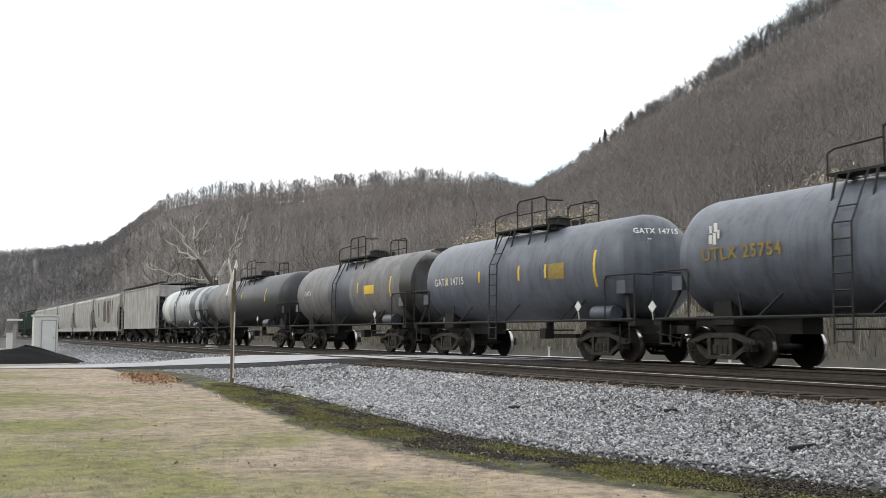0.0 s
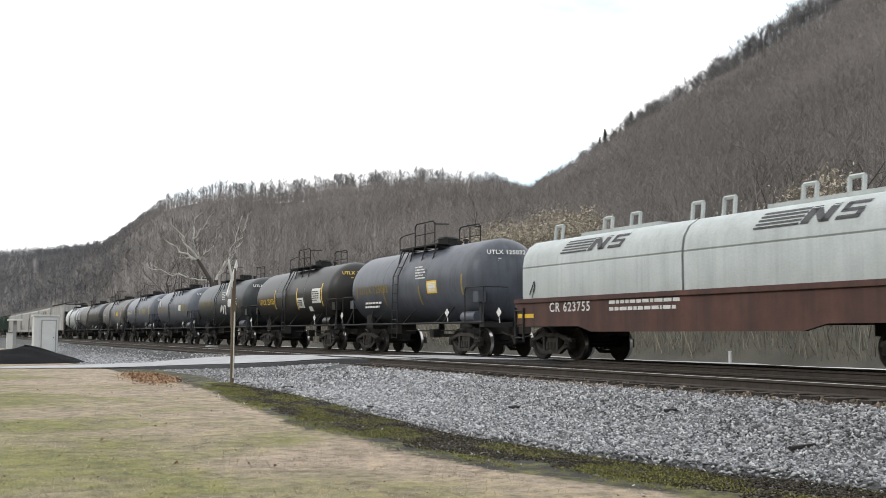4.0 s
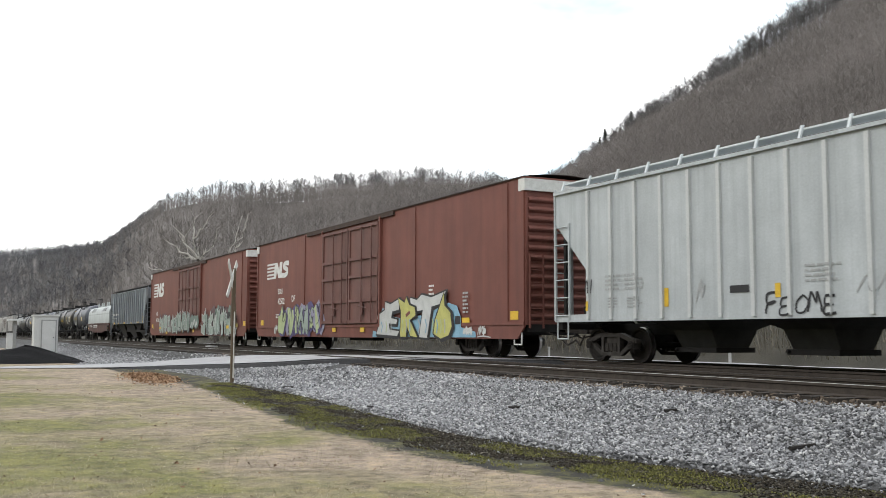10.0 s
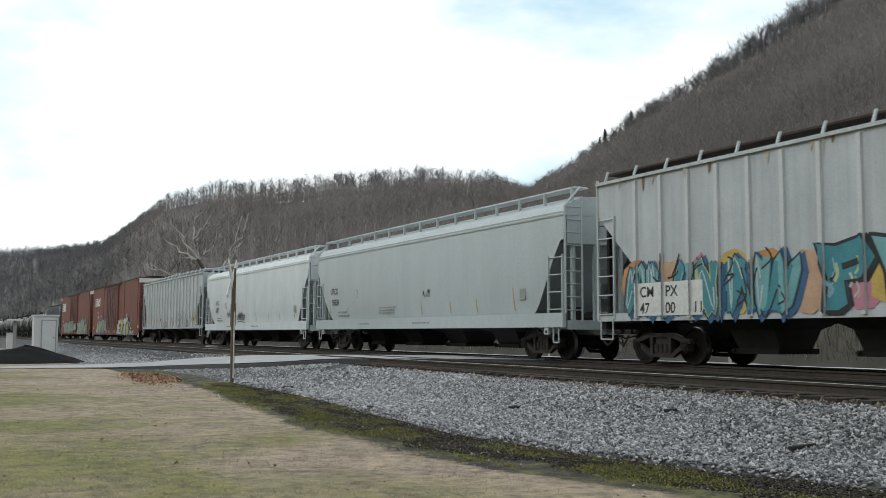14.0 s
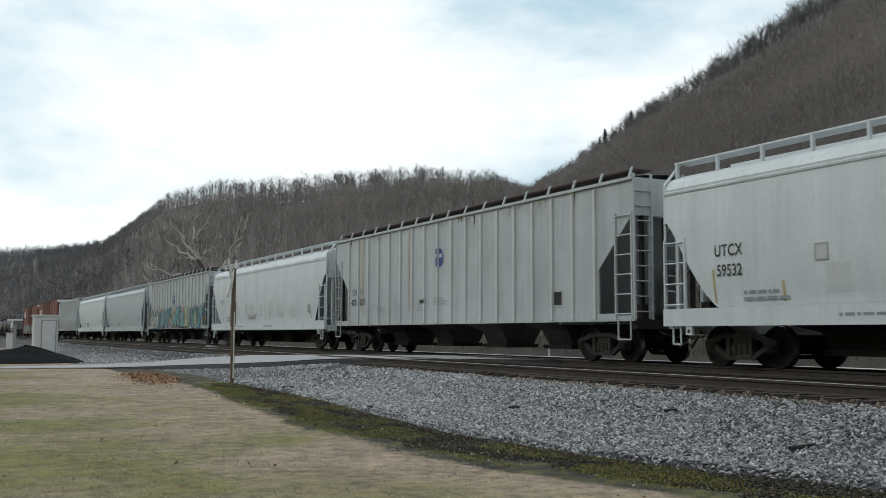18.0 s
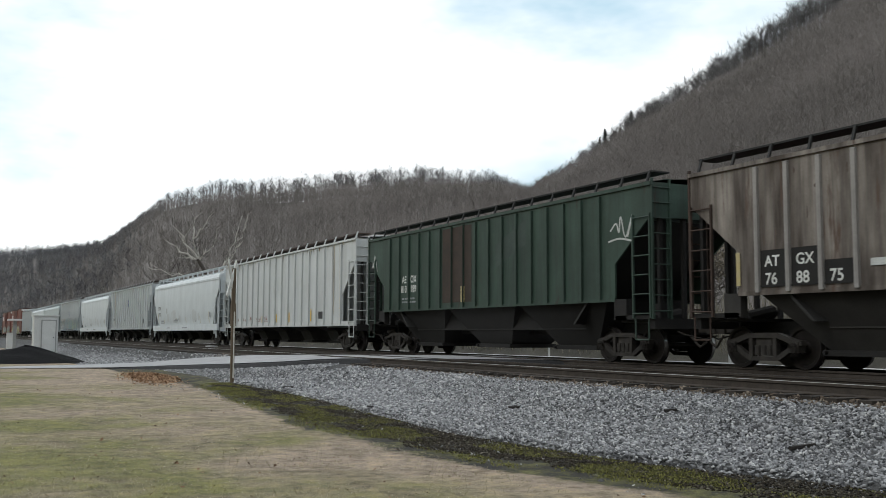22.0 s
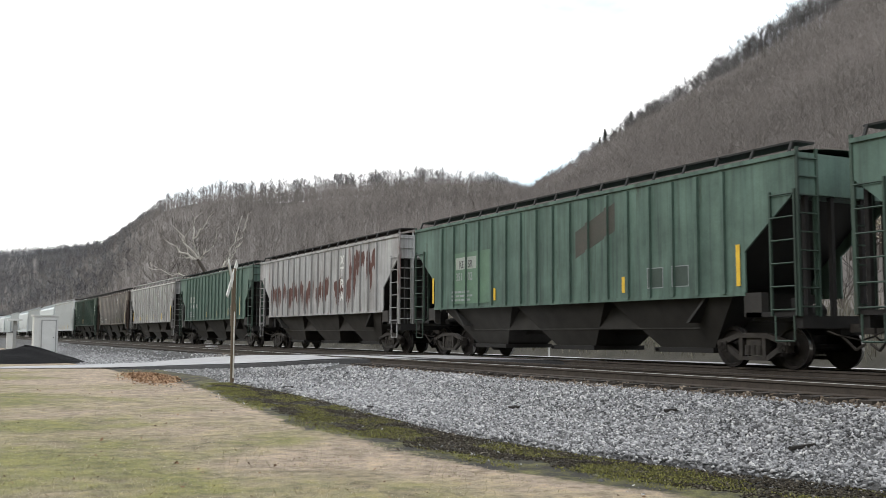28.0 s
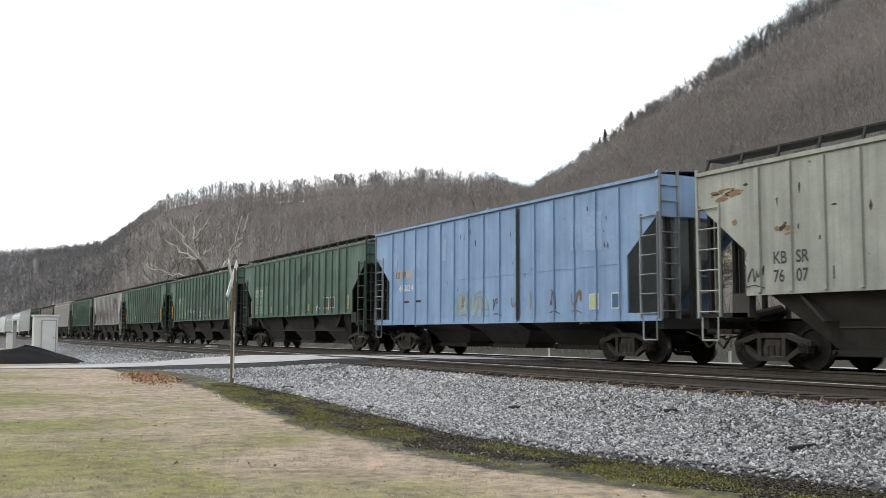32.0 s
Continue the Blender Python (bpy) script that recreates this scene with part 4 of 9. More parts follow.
def ribbon(pts, x, z, w, h, r, y):
    """A flat band along a line given in the unit square."""
    b, vs = Build(), []
    q = [(x + w * a, z + h * c) for a, c in pts]
    for k, (px, pz) in enumerate(q):
        (ax, az), (bx, bz) = q[max(0, k - 1)], q[min(len(q) - 1, k + 1)]
        d = math.hypot(bx - ax, bz - az) or 1.0
        nx, nz = -(bz - az) / d * r, (bx - ax) / d * r
        vs.append([(px - nx, y - 0.0002 * (k % 9), pz - nz), (px + nx, y - 0.0002 * (k % 9), pz + nz)])
    return b.sheet(vs)


def boxcar(name, label, xl, xr, reach, p):
    half = (xr - xl) / 2
    car = thing(name, label, "boxcar", "boxcars")
    y, z0, z1 = -1.50, 1.02, 5.43
    b = Build()
    b.box(-half, half, y, -y, z0, z1)
    part("body", b, RED, car)
    X = lambda d: -half + d
    r = Build()
    ys = (-1.56, -0.8, 0, 0.8, 1.56)
    zs = (z1 + 0.0, z1 + 0.10, z1 + 0.13, z1 + 0.10, z1 + 0.0)
    r.sheet([[(x, yy, zz) for yy, zz in zip(ys, zs)] for x in (half + 0.03, -half - 0.03)])
    r.box(-half - 0.03, half + 0.03, -1.55, -1.48, z1 - 0.03, z1 + 0.01)
    part("roof", r, RUST, car)
    s = Build()
    s.prism([(-half, 0.95), (-half + 0.4, 0.58), (half - 0.4, 0.58), (half, 0.95), (half, 1.04), (-half, 1.04)], y - 0.04, y + 0.02)
    s.box(-half, half, y - 0.07, y, 1.0, 1.10)
    part("side_sill", s, RED, car)
    for dx in (0.04, 2 * half - 0.06):
        part("corner_post", Build().box(X(dx) - 0.06, X(dx) + 0.06, y - 0.05, y + 0.02, z0, z1), RED, car)
    seam = Build()
    for dx in p.get("seams", ()):
        seam.box(X(dx) - 0.04, X(dx) + 0.04, y - 0.035, y, z0 + 0.1, z1 - 0.1)
    if p.get("seams"):
        part("side_post", seam, RED, car)
    # doors
    for k, (d0, d1) in enumerate(((10.1, 13.1), (13.2, 16.25))):
        door = part("door", Build().box(X(d0), X(d1), y - 0.06, y - 0.002, 1.12, 5.12), DOOR, car, "plug door with raised bars")
        fr = Build()
        for zz in (5.02, 3.74, 3.02, 2.02, 1.16):
            fr.box(X(d0), X(d1), y - 0.13, y - 0.06, zz, zz + 0.12)
        part("door_bar", fr, DOOR, door)
        for dd in (d0 + 0.06, d1 - 0.06):
            part("door_stile", Build().box(X(dd) - 0.06, X(dd) + 0.06, y - 0.12, y - 0.061, 1.14, 5.1), DOOR, door)
        rods = Build()
        mid = (d0 + d1) / 2
        for dd in (mid - 0.05, d1 - 0.55):
            rods.tube((X(dd), y - 0.16, 1.2), (X(dd), y - 0.16, 5.05), 0.03, n=6)
        rods.box(X(mid) - 0.2, X(mid) + 0.1, y - 0.17, y - 0.12, 1.5, 2.0)
        rods.tube((X(mid) - 0.5, y - 0.18, 1.9), (X(mid) + 0.6, y - 0.18, 1.75), 0.02, n=5)
        part("lock_rod", rods, DOOR, door)
        part("door_edge_marker", Build().box(X(mid) - 0.25, X(mid) + 0.15, y - 0.09, y - 0.07, 0.80, 0.98), YELLOW, car)
    for dd in (10.0, 16.38):
        part("door_post", Build().box(X(dd) - 0.06, X(dd) + 0.06, y - 0.12, y, 1.0, 5.3), RED, car)
    dt = Build()
    dt.box(X(7.9), X(17.6), y - 0.09, y + 0.02, 5.24, 5.42)
    part("door_track", dt, RUST, car, "dark upper door rail")
    # corrugated ends
    for sgn in (-1, 1):
        e = Build()
        for i in range(13):
            zz = 1.15 + i * 0.29
            e.prism([(sgn * half, zz)] + [(sgn * half + sgn * 0.09 * math.sin(math.pi * k / 5), zz + 0.2 * k / 5) for k in range(1, 5)] + [(sgn * half, zz + 0.2)], -1.40, 1.40)
        e.box(*sorted((sgn * half, sgn * (half + 0.05))), -1.5, -1.42, 1.0, 4.95)
        e.box(*sorted((sgn * half, sgn * (half + 0.05))), 1.42, 1.5, 1.0, 4.95)
        part("end_corrugation", e, RED, car)
        w = Build()
        w.box(*sorted((sgn * (half - 0.28), sgn * (half + 0.08))), -1.56, 1.5, 5.0, 5.36)
        part("end_band", w, STENCIL_W, car, "white painted band at the top of the end")
        l = Build()
        for yy in (-1.42, -0.95):
            l.box(sgn * (half + 0.13) - 0.02, sgn * (half + 0.13) + 0.02, yy - 0.025, yy + 0.025, 0.9, 3.1)
        for i in range(6):
            l.tube((sgn * (half + 0.13), -1.42, 1.1 + i * 0.38), (sgn * (half + 0.13), -0.95, 1.1 + i * 0.38), 0.018, n=5)
        part("end_ladder", l, RED, car)
        u = Build()
        u.box(*sorted((sgn * half, sgn * (half - 6))), -0.4, 0.4, 0.7, 1.02)
        u.box(*sorted((sgn * half, sgn * (half - 0.3))), -1.4, 1.4, 0.8, 1.02)
        part("end_sill", u, UNDER, car)
        truck(car, sgn * (half - 4.0))
        st = Build()
        st.path([(sgn * (half - 0.2), y, 0.9), (sgn * (half - 0.2), y, 0.42), (sgn * (half - 0.62), y, 0.42), (sgn * (half - 0.62), y, 0.9)], 0.022, 5)
        part("stirrup", st, STENCIL_W, car)
    u = Build()
    u.box(-half + 5, half - 5, -0.25, 0.25, 0.55, 1.0)
    for x in (-5, -2.5, 0, 2.5, 5):
        u.box(x - 0.08, x + 0.08, -1.45, 1.45, 0.75, 1.02)
    u.box(-1.5, 1.0, -1.0, -0.5, 0.45, 0.8)
    part("underframe", u, UNDER, car)
    for dd in p.get("yellow", ()):
        plate(car, X(dd), X(dd) + 0.45, 1.16, 1.42, y - 0.006, YELLOW, "reflector")
    # emblem of five stripes running into two bold slanted letters
    ex, ez, ew, eh = X(p["emblem"]), p["emblem_z"], p.get("emblem_w", 3.72), p.get("emblem_h", 1.02)
    mark = part("emblem", Build().box(ex, ex + ew * 0.33, y - 0.008, y - 0.003, ez, ez + eh * 0.115), STENCIL_W, car, "white striped emblem, worn")
    for i in range(1, 5):
        part("emblem_bar", Build().box(ex, ex + ew * (0.33 + 0.014 * i), y - 0.008, y - 0.003, ez + i * eh * 0.221, ez + eh * (0.221 * i + 0.115)), STENCIL_W, mark)
    bold = ((0.31, 0.0), (0.42, 0.0), (0.45, 0.50), (0.53, 0.0), (0.65, 0.0), (0.70, 1.0), (0.585, 1.0), (0.557, 0.50), (0.47, 1.0), (0.36, 1.0))
    part("emblem_letter", Build().prism([(ex + ew * a, ez + eh * c) for a, c in bold], y - 0.009, y - 0.003), STENCIL_W, mark)
    curl = smooth_line(((0.985, 0.84), (0.89, 0.87), (0.79, 0.82), (0.765, 0.66), (0.83, 0.55), (0.91, 0.47), (0.925, 0.27), (0.84, 0.14), (0.75, 0.13), (0.66, 0.15)), 6)
    part("emblem_letter", ribbon(curl, ex, ez, ew, eh, 0.145 * eh, y - 0.012), STENCIL_W, mark)
    for words, d, z, size in p.get("marks", ()):
        text(car, words, X(d), z, size, STENCIL_W, y - 0.006)
    for d, z, w, h, n in p.get("blocks", ()):
        bars(car, X(d), z, w, h, n, STENCIL_W, y - 0.006, seed=int(d * 10))
    end_couplers(car, half, *reach)
    return car


def coil_car(name, label, xl, xr, reach):
    half = (xr - xl) / 2
    car = thing(name, label, "coil car")
    y = -1.50
    s = Build()
    s.prism([(-half, 0.95), (-half + 3.2, 0.95), (-half + 3.8, 0.80), (half - 3.8, 0.80), (half - 3.2, 0.95), (half, 0.95), (half, 1.70), (-half, 1.70)], y, y + 0.12)
    s.prism([(-half, 0.95), (half, 0.95), (half, 1.70), (-half, 1.70)], -y - 0.12, -y)
    s.box(-half, half, y + 0.1, -y - 0.1, 1.0, 1.4)
    BROWN = paint("brown_coil_car_paint", (0.15, 0.07, 0.055), (0.08, 0.045, 0.04), 0.7)
    part("underframe", s, BROWN, car, "brown steel trough frame")
    tr = Build()
    tr.box(-half, half, y - 0.05, y + 0.06, 1.64, 1.76)
    part("top_chord", tr, BROWN, car)
    prof = [(-1.46, 1.76), (-1.46, 2.62), (-1.44, 2.66), (-1.46, 2.70), (-1.40, 3.02), (-1.22, 3.30), (-0.95, 3.46), (-0.5, 3.54), (0, 3.56)]
    prof = prof + [(-a, z) for a, z in prof[-2::-1]]
    for k in (-1, 1):
        x0, x1 = sorted((k * 0.04, k * (half - 0.35)))
        h = Build()
        h.sheet([[(x, a, z) for a, z in prof] for x in (x1, x0)])
        h.add([(x1, a, z) for a, z in prof], [tuple(range(len(prof)))])
        h.add([(x0, a, z) for a, z in prof], [tuple(range(len(prof) - 1, -1, -1))])
        hood = part("hood", h, HOOD_WHITE, car, "pale rounded coil hood", 30)
        for x in (x0 + 0.5, x1 - 0.5, (x0 + x1) / 2 - 0.6, (x0 + x1) / 2 + 0.6):
            g = Build()
            g.path([(x - 0.18, -0.5, 3.5), (x - 0.18, -0.45, 3.95), (x + 0.18, -0.45, 3.95), (x + 0.18, -0.5, 3.5)], 0.05, 6)
            part("lifting_lug", g, HOOD_WHITE, hood)
        part("hood_bracket", Build().box(x0 + 1.8, x1 - 1.8, -0.6, 0.6, 3.52, 3.62), HOOD_WHITE, hood)
        # striped emblem on the curved shoulder
        ex = -5.12 if k < 0 else 2.2

        def on_hood(pts):
            lift = lambda z: -np.interp(z, (2.70, 3.02, 3.30, 3.46), (1.46, 1.40, 1.22, 0.95)) - 0.012
            (a0, b0), (a1, b1), (a2, b2), (a3, b3) = pts
            rows = []
            for j in range(7):
                f = j / 6
                za, zb = b0 + (b3 - b0) * f, b1 + (b2 - b1) * f
                rows.append([(ex + a0 + (a3 - a0) * f, float(lift(za)), za), (ex + a1 + (a2 - a1) * f, float(lift(zb)), zb)])
            return Build().sheet(rows)
        mark = None
        for i in range(5):
            z = 2.97 + i * 0.08
            piece = part("emblem" if mark is None else "emblem_bar", on_hood([(0.04 * i, z), (1.25 + 0.05 * i, z), (1.25 + 0.05 * i, z + 0.045), (0.04 * i, z + 0.045)]), STENCIL_K, hood if mark is None else mark, "dark striped emblem" if mark is None else "")
            mark = mark or piece
        for pts in ([(1.28, 2.97), (1.5, 2.97), (1.7, 3.33), (1.48, 3.33)], [(1.5, 3.33), (1.72, 3.33), (1.98, 2.97), (1.76, 2.97)], [(1.78, 2.97), (2.0, 2.97), (2.2, 3.33), (1.98, 3.33)],
                    [(2.16, 2.97), (2.72, 2.97), (2.76, 3.05), (2.2, 3.05)], [(2.24, 3.12), (2.78, 3.12), (2.82, 3.19), (2.28, 3.19)], [(2.32, 3.26), (2.88, 3.26), (2.92, 3.33), (2.36, 3.33)], [(2.26, 3.15), (2.4, 3.15), (2.5, 3.3), (2.34, 3.3)], [(2.6, 3.0), (2.74, 3.0), (2.82, 3.15), (2.68, 3.15)]):
            part("emblem_bar", on_hood(pts), STENCIL_K, mark)
    for sgn in (-1, 1):
        truck(car, sgn * (half - 1.25))
        u = Build()
        u.box(*sorted((sgn * half, sgn * (half - 3))), -0.4, 0.4, 0.7, 1.0)
        part("end_sill", u, UNDER, car)
        plate(car, *sorted((sgn * (half - 0.15), sgn * (half - 1.0))), 1.2, 1.32, y - 0.004, YELLOW, "reflector")
        ladder(car, *sorted((sgn * (half - 0.06), sgn * (half - 0.5))), 0.5, 1.5, y - 0.03, DARK, 3)
    text(car, "CR 623755", -half + 1.83, 1.36, 0.36, STENCIL_W, y - 0.006, spread=1.2)
    bars(car, -half + 4.6, 1.32, 3.0, 0.35, 2, STENCIL_W, y - 0.006)
    end_couplers(car, half, *reach)
    return car


# ---- the train: body ends along the track at the clip's start ----
PS = dict(eave=4.46, low=1.60, cut_hi=3.70, cut_lo=2.52, cut_x=1.50, ribs=17, rib_in=2.1, bays=3, bay_in=1.9, bay_bot=0.95, truck_in=1.75,
          board_z=4.74, posts=17, sill_h=0.05, sill_d=0.02, chord=0.07, lip=0.03, rib_lift=0.02, belly=True, board_mat=DARK, bracket_mat=DARK, bay_mat=BAYSHADE, gate_mat=UNDER)
# rib_mat is whiter than the side, painting highlights on the rib fronts
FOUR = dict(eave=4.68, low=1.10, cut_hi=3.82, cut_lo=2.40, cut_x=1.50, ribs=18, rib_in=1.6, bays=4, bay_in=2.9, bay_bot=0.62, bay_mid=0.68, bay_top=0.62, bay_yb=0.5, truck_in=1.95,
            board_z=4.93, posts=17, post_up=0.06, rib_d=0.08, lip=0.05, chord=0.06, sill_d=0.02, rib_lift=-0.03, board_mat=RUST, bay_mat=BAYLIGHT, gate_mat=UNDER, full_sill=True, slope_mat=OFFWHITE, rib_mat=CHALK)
CURV = dict(board_mat=WHITE, light_slope=True, bays=4, bay_in=2.9, bay_bot=0.66, bay_mid=0.75, bay_top=0.97, bay_yb=0.5, truck_in=1.9, bay_mat=SLOPE, gate_mat=UNDER)


def ps(**k):
    return dict(PS, **k)


# ladders in a darker green, which paints in the shade at the ends
GREENS = ps(ladder_mat=GREEN_DARK)
TRAIN = []   # (car, middle of the car along the track at the start)


def hook(car, xl, xr):
    TRAIN.append((car, (xl + xr) / 2))
    return car


SET_BACK = 1.45   # tank cars ride this far ahead of their lettering's zero


def add_tank(xl, xr, label, shell, **p):
    g = SET_BACK
    p["bands"] = [(a + g, b + g, m) for a, b, m in p.get("bands", ())]
    p["stripes"] = [(a + g, b, c, m) for a, b, c, m in p.get("stripes", ())]
    p["panels"] = [(a + g, b + g, c, d, m) for a, b, c, d, m in p.get("panels", ())]
    p["marks"] = [(w, a + g, b, c, m) for w, a, b, c, m in p.get("marks", ())]
    p["diamonds"] = [(a + g, b) for a, b in p.get("diamonds", ((2.4, 1.5),))]
    p["brake_x"] = p.get("brake_x", 3.4) + g
    xl, xr = xl - g, xr - g
    return hook(tank_car("tank_car", label, xl + 0.35, xr - 0.35, (0.36, 0.36), shell, p), xl, xr)


def add_ribbed(xl, xr, label, body, p):
    return hook(ribbed_hopper("covered_hopper", label, xl, xr, (0.66, 0.66), body, p), xl, xr)


def add_curved(xl, xr, label, body, p=None):
    return hook(curved_hopper("covered_hopper", label, xl, xr, (0.66, 0.66), body, p or CURV), xl, xr)


# leading cars, already far along the line at the start
x = -76.6
STAINED = []
LEAD = [("flat", 17.7), ("stained", 17.2), ("dusty", 16.2), ("dusty", 17.4), ("dusty", 17.2), ("dusty", 17.2), ("dark", 17.0), ("dark", 17.0)]
for kind, ln_car in LEAD:
    xr_, xl_ = x - 0.65, x - ln_car + 0.65
    if kind == "flat":
        add_ribbed(xl_, xr_, "dusty grey flat-sided covered hopper far along the train", DUSTY, ps(cut_x=1.2, ribs=2, rib_in=0.6, rib_d=0.02, low=1.15, roof_mat=GREY_BLUE, bay_top=0.8, slope_mat=GREYSLOPE))
    elif kind == "dark":
        add_ribbed(xl_, xr_, "dark grimy covered hopper far along the train", GREEN_DARK, PS)
    else:
        far_car = add_curved(xl_, xr_, "dusty grey smooth-sided covered hopper far along the train", DUSTY, dict(CURV, board_mat=GREY_BLUE, light_slope=False))
        if kind == "stained":
            STAINED.append(far_car)
    x -= ln_car

YB = YELLOW
c_te = add_tank(-76.4, -62.66, "silver tank car with dark stained ends", TANK_SILVER, bands=((-6.0, -4.6, STENCIL_W), (2.0, 3.6, TANK_GREY), (4.6, 5.5, TANK_BROWN)))
c_td = add_tank(-62.66, -45.2, "dusty brown-black tank car with pale band", TANK_BLACK, bands=((-7.2, -3.0, TANK_PALE),), stripes=((-1.0, 5, 22, YB), (3.5, -4, 25, YB)))
c_tc = add_tank(-45.2, -31.2, "pale dust-coated tank car with dark middle band", TANK_PALE, bands=((-2.9, -0.4, TANK_GREY), (4.6, 5.6, TANK_BROWN)),
                stripes=((3.75, -15, 17, YB), (0.5, -5, 12, YB)), panels=((1.2, 2.2, -8, 6, YB),), marks=(("GATX", -5.9, -2, 0.3, STENCIL_W),))
c_tb = add_tank(-31.2, -17.8, "faded black tank car with yellow stripes", TANK_SHEEN, stripes=((-5.2, -6, 4, YB), (-3.0, -6, 8, YB), (-0.6, -8, 10, YB), (0.85, -8, 8, YB), (3.2, -22, 18, YB)),
                panels=((1.0, 1.8, -10, 8, STENCIL_Y),), marks=(("GATX 14715", -6.1, -6, 0.34, STENCIL_W),), diamonds=((2.5, 1.48), (5.6, 1.4)))
c_ta = add_tank(-17.8, -4.6, "faded black tank car with yellow lettering", TANK_SHEEN, panels=((0.75, 1.45, -8, 8, STENCIL_W),), stripes=((-0.3, -36, 0, STENCIL_Y), (3.05, -20, 8, STENCIL_Y)),
                marks=(("UTLX 25754", -5.95, -5, 0.40, STENCIL_Y),), diamonds=((2.45, 1.45), (5.7, 1.45)))
bars(c_ta, 1.6 + SET_BACK, 2.3, 1.1, 0.5, 6, STENCIL_Y, -1.432)
o_ = Build()
for dx, dz, w_, h_ in ((0, 0.06, 0.10, 0.2), (0.02, 0.3, 0.08, 0.16), (0.13, 0.0, 0.1, 0.3), (0.17, 0.32, 0.1, 0.2), (0.27, 0.16, 0.07, 0.2)):
    o_.box(-4.3 + dx, -4.3 + dx + w_, -1.40, -1.39, 2.72 + dz, 2.72 + dz + h_)
part("emblem", o_, STENCIL_W, c_ta, "small white broken emblem")
c_t1 = add_tank(-4.6, 8.6, "dark slate tank car with chalked graffiti tag", TANK_TEAL, panels=((0.65, 1.4, -9, 9, STENCIL_W),), stripes=((-3.24, -8, 4, STENCIL_Y), (2.9, -14, 6, STENCIL_Y)),
                marks=(("UTLX 125043", -5.7, -3, 0.38, STENCIL_Y),), reservoir_mat=TANK_GREY, diamonds=((2.5, 1.5), (5.7, 1.45)), brake_x=3.4)
bars(c_t1, 1.55 + SET_BACK, 2.25, 1.1, 0.55, 6, STENCIL_W, -1.432, seed=3)
bars(c_t1, -0.6 + SET_BACK, 2.75, 0.7, 0.5, 5, STENCIL_W, -1.415, seed=4)
tg = Build()
tg.path([(-0.9, -1.44, 2.0), (-0.7, -1.44, 2.45), (-0.55, -1.44, 2.05), (-0.35, -1.44, 2.4), (-0.1, -1.44, 1.9), (-0.05, -1.44, 2.4), (0.3, -1.44, 2.35), (0.4, -1.44, 1.85)], 0.025, 4)
part("graffiti_tag", tg, STENCIL_W, c_t1, "white scrawled tag", at=pose(SET_BACK, 0, 0))
c_t2 = add_tank(8.6, 22.2, "glossy brown-black tank car with yellow lettering", TANK_BROWN, panels=((-0.22, 0.62, -24, -4, STENCIL_W), (1.8, 2.92, -16, 11, STENCIL_W), (-3.5, -1.9, 0, 10, TANK_GREY), (1.15, 1.6, -32, -22, STENCIL_W)),
                stripes=((-3.72, -23, 17, YB), (-0.32, -27, 15, YB), (3.08, -22, 20, YB), (0.75, -14, 14, TANK_GREY)), marks=(("UTLX 25855", -6.2, -12, 0.40, YB),), reservoir_mat=TANK_BROWN,
                diamonds=((2.3, 1.45), (5.7, 1.5)), brake_x=3.5)
bars(c_t2, 1.9 + SET_BACK, 2.22, 0.9, 0.5, 5, STENCIL_K, -1.44, seed=21)
bars(c_t2, -0.12 + SET_BACK, 2.02, 0.65, 0.34, 4, STENCIL_K, -1.425, seed=22)
c_t3 = add_tank(22.2, 35.0, "faded blue-black tank car with yellow lettering", TANK_GREY, panels=((0.5, 1.28, -15, 3, YB), (0.58, 1.20, -13, 1, STENCIL_W)),
                stripes=((-3.25, -32, 0, STENCIL_Y), (-0.15, -32, -3, STENCIL_Y), (3.1, -20, 8, STENCIL_Y), (-5.9, -16, 5, STENCIL_Y)), marks=(("UTLX 125032", -5.55, -8, 0.42, STENCIL_Y),), diamonds=((2.15, 1.45), (5.6, 1.4)))
bars(c_t3, -0.4 + SET_BACK, 2.7, 0.8, 0.5, 5, STENCIL_W, -1.42, seed=5)
bars(c_t3, -5.2 + SET_BACK, 1.75, 1.6, 0.3, 2, STENCIL_W, -1.34, seed=6)

c_coil = hook(coil_car("coil_car", "brown coil car under two pale rounded hoods", 35.25, 50.0, (0.4, 0.6)), 35.25, 50.0)

c_hx = add_ribbed(51.2, 69.4, "weathered grey ribbed covered hopper", GREY_BLUE, ps(ribs=16, board_z=4.66, posts=11, eave=4.44))
bars(c_hx, -7.6, 2.35, 3.0, 0.3, 1, STENCIL_W, -1.585, seed=8)
bars(c_hx, -7.6, 2.05, 2.6, 0.12, 1, STENCIL_W, -1.585, seed=9)
for d_ in (-7.0, -4.6, -1.4, 1.9, 5.0):
    plate(c_hx, d_, d_ + 0.5, 1.58, 1.72, -1.585, YB, "reflector")
plate(c_hx, 7.25, 7.33, 1.6, 2.5, -1.585, YB, "reflector_strip")

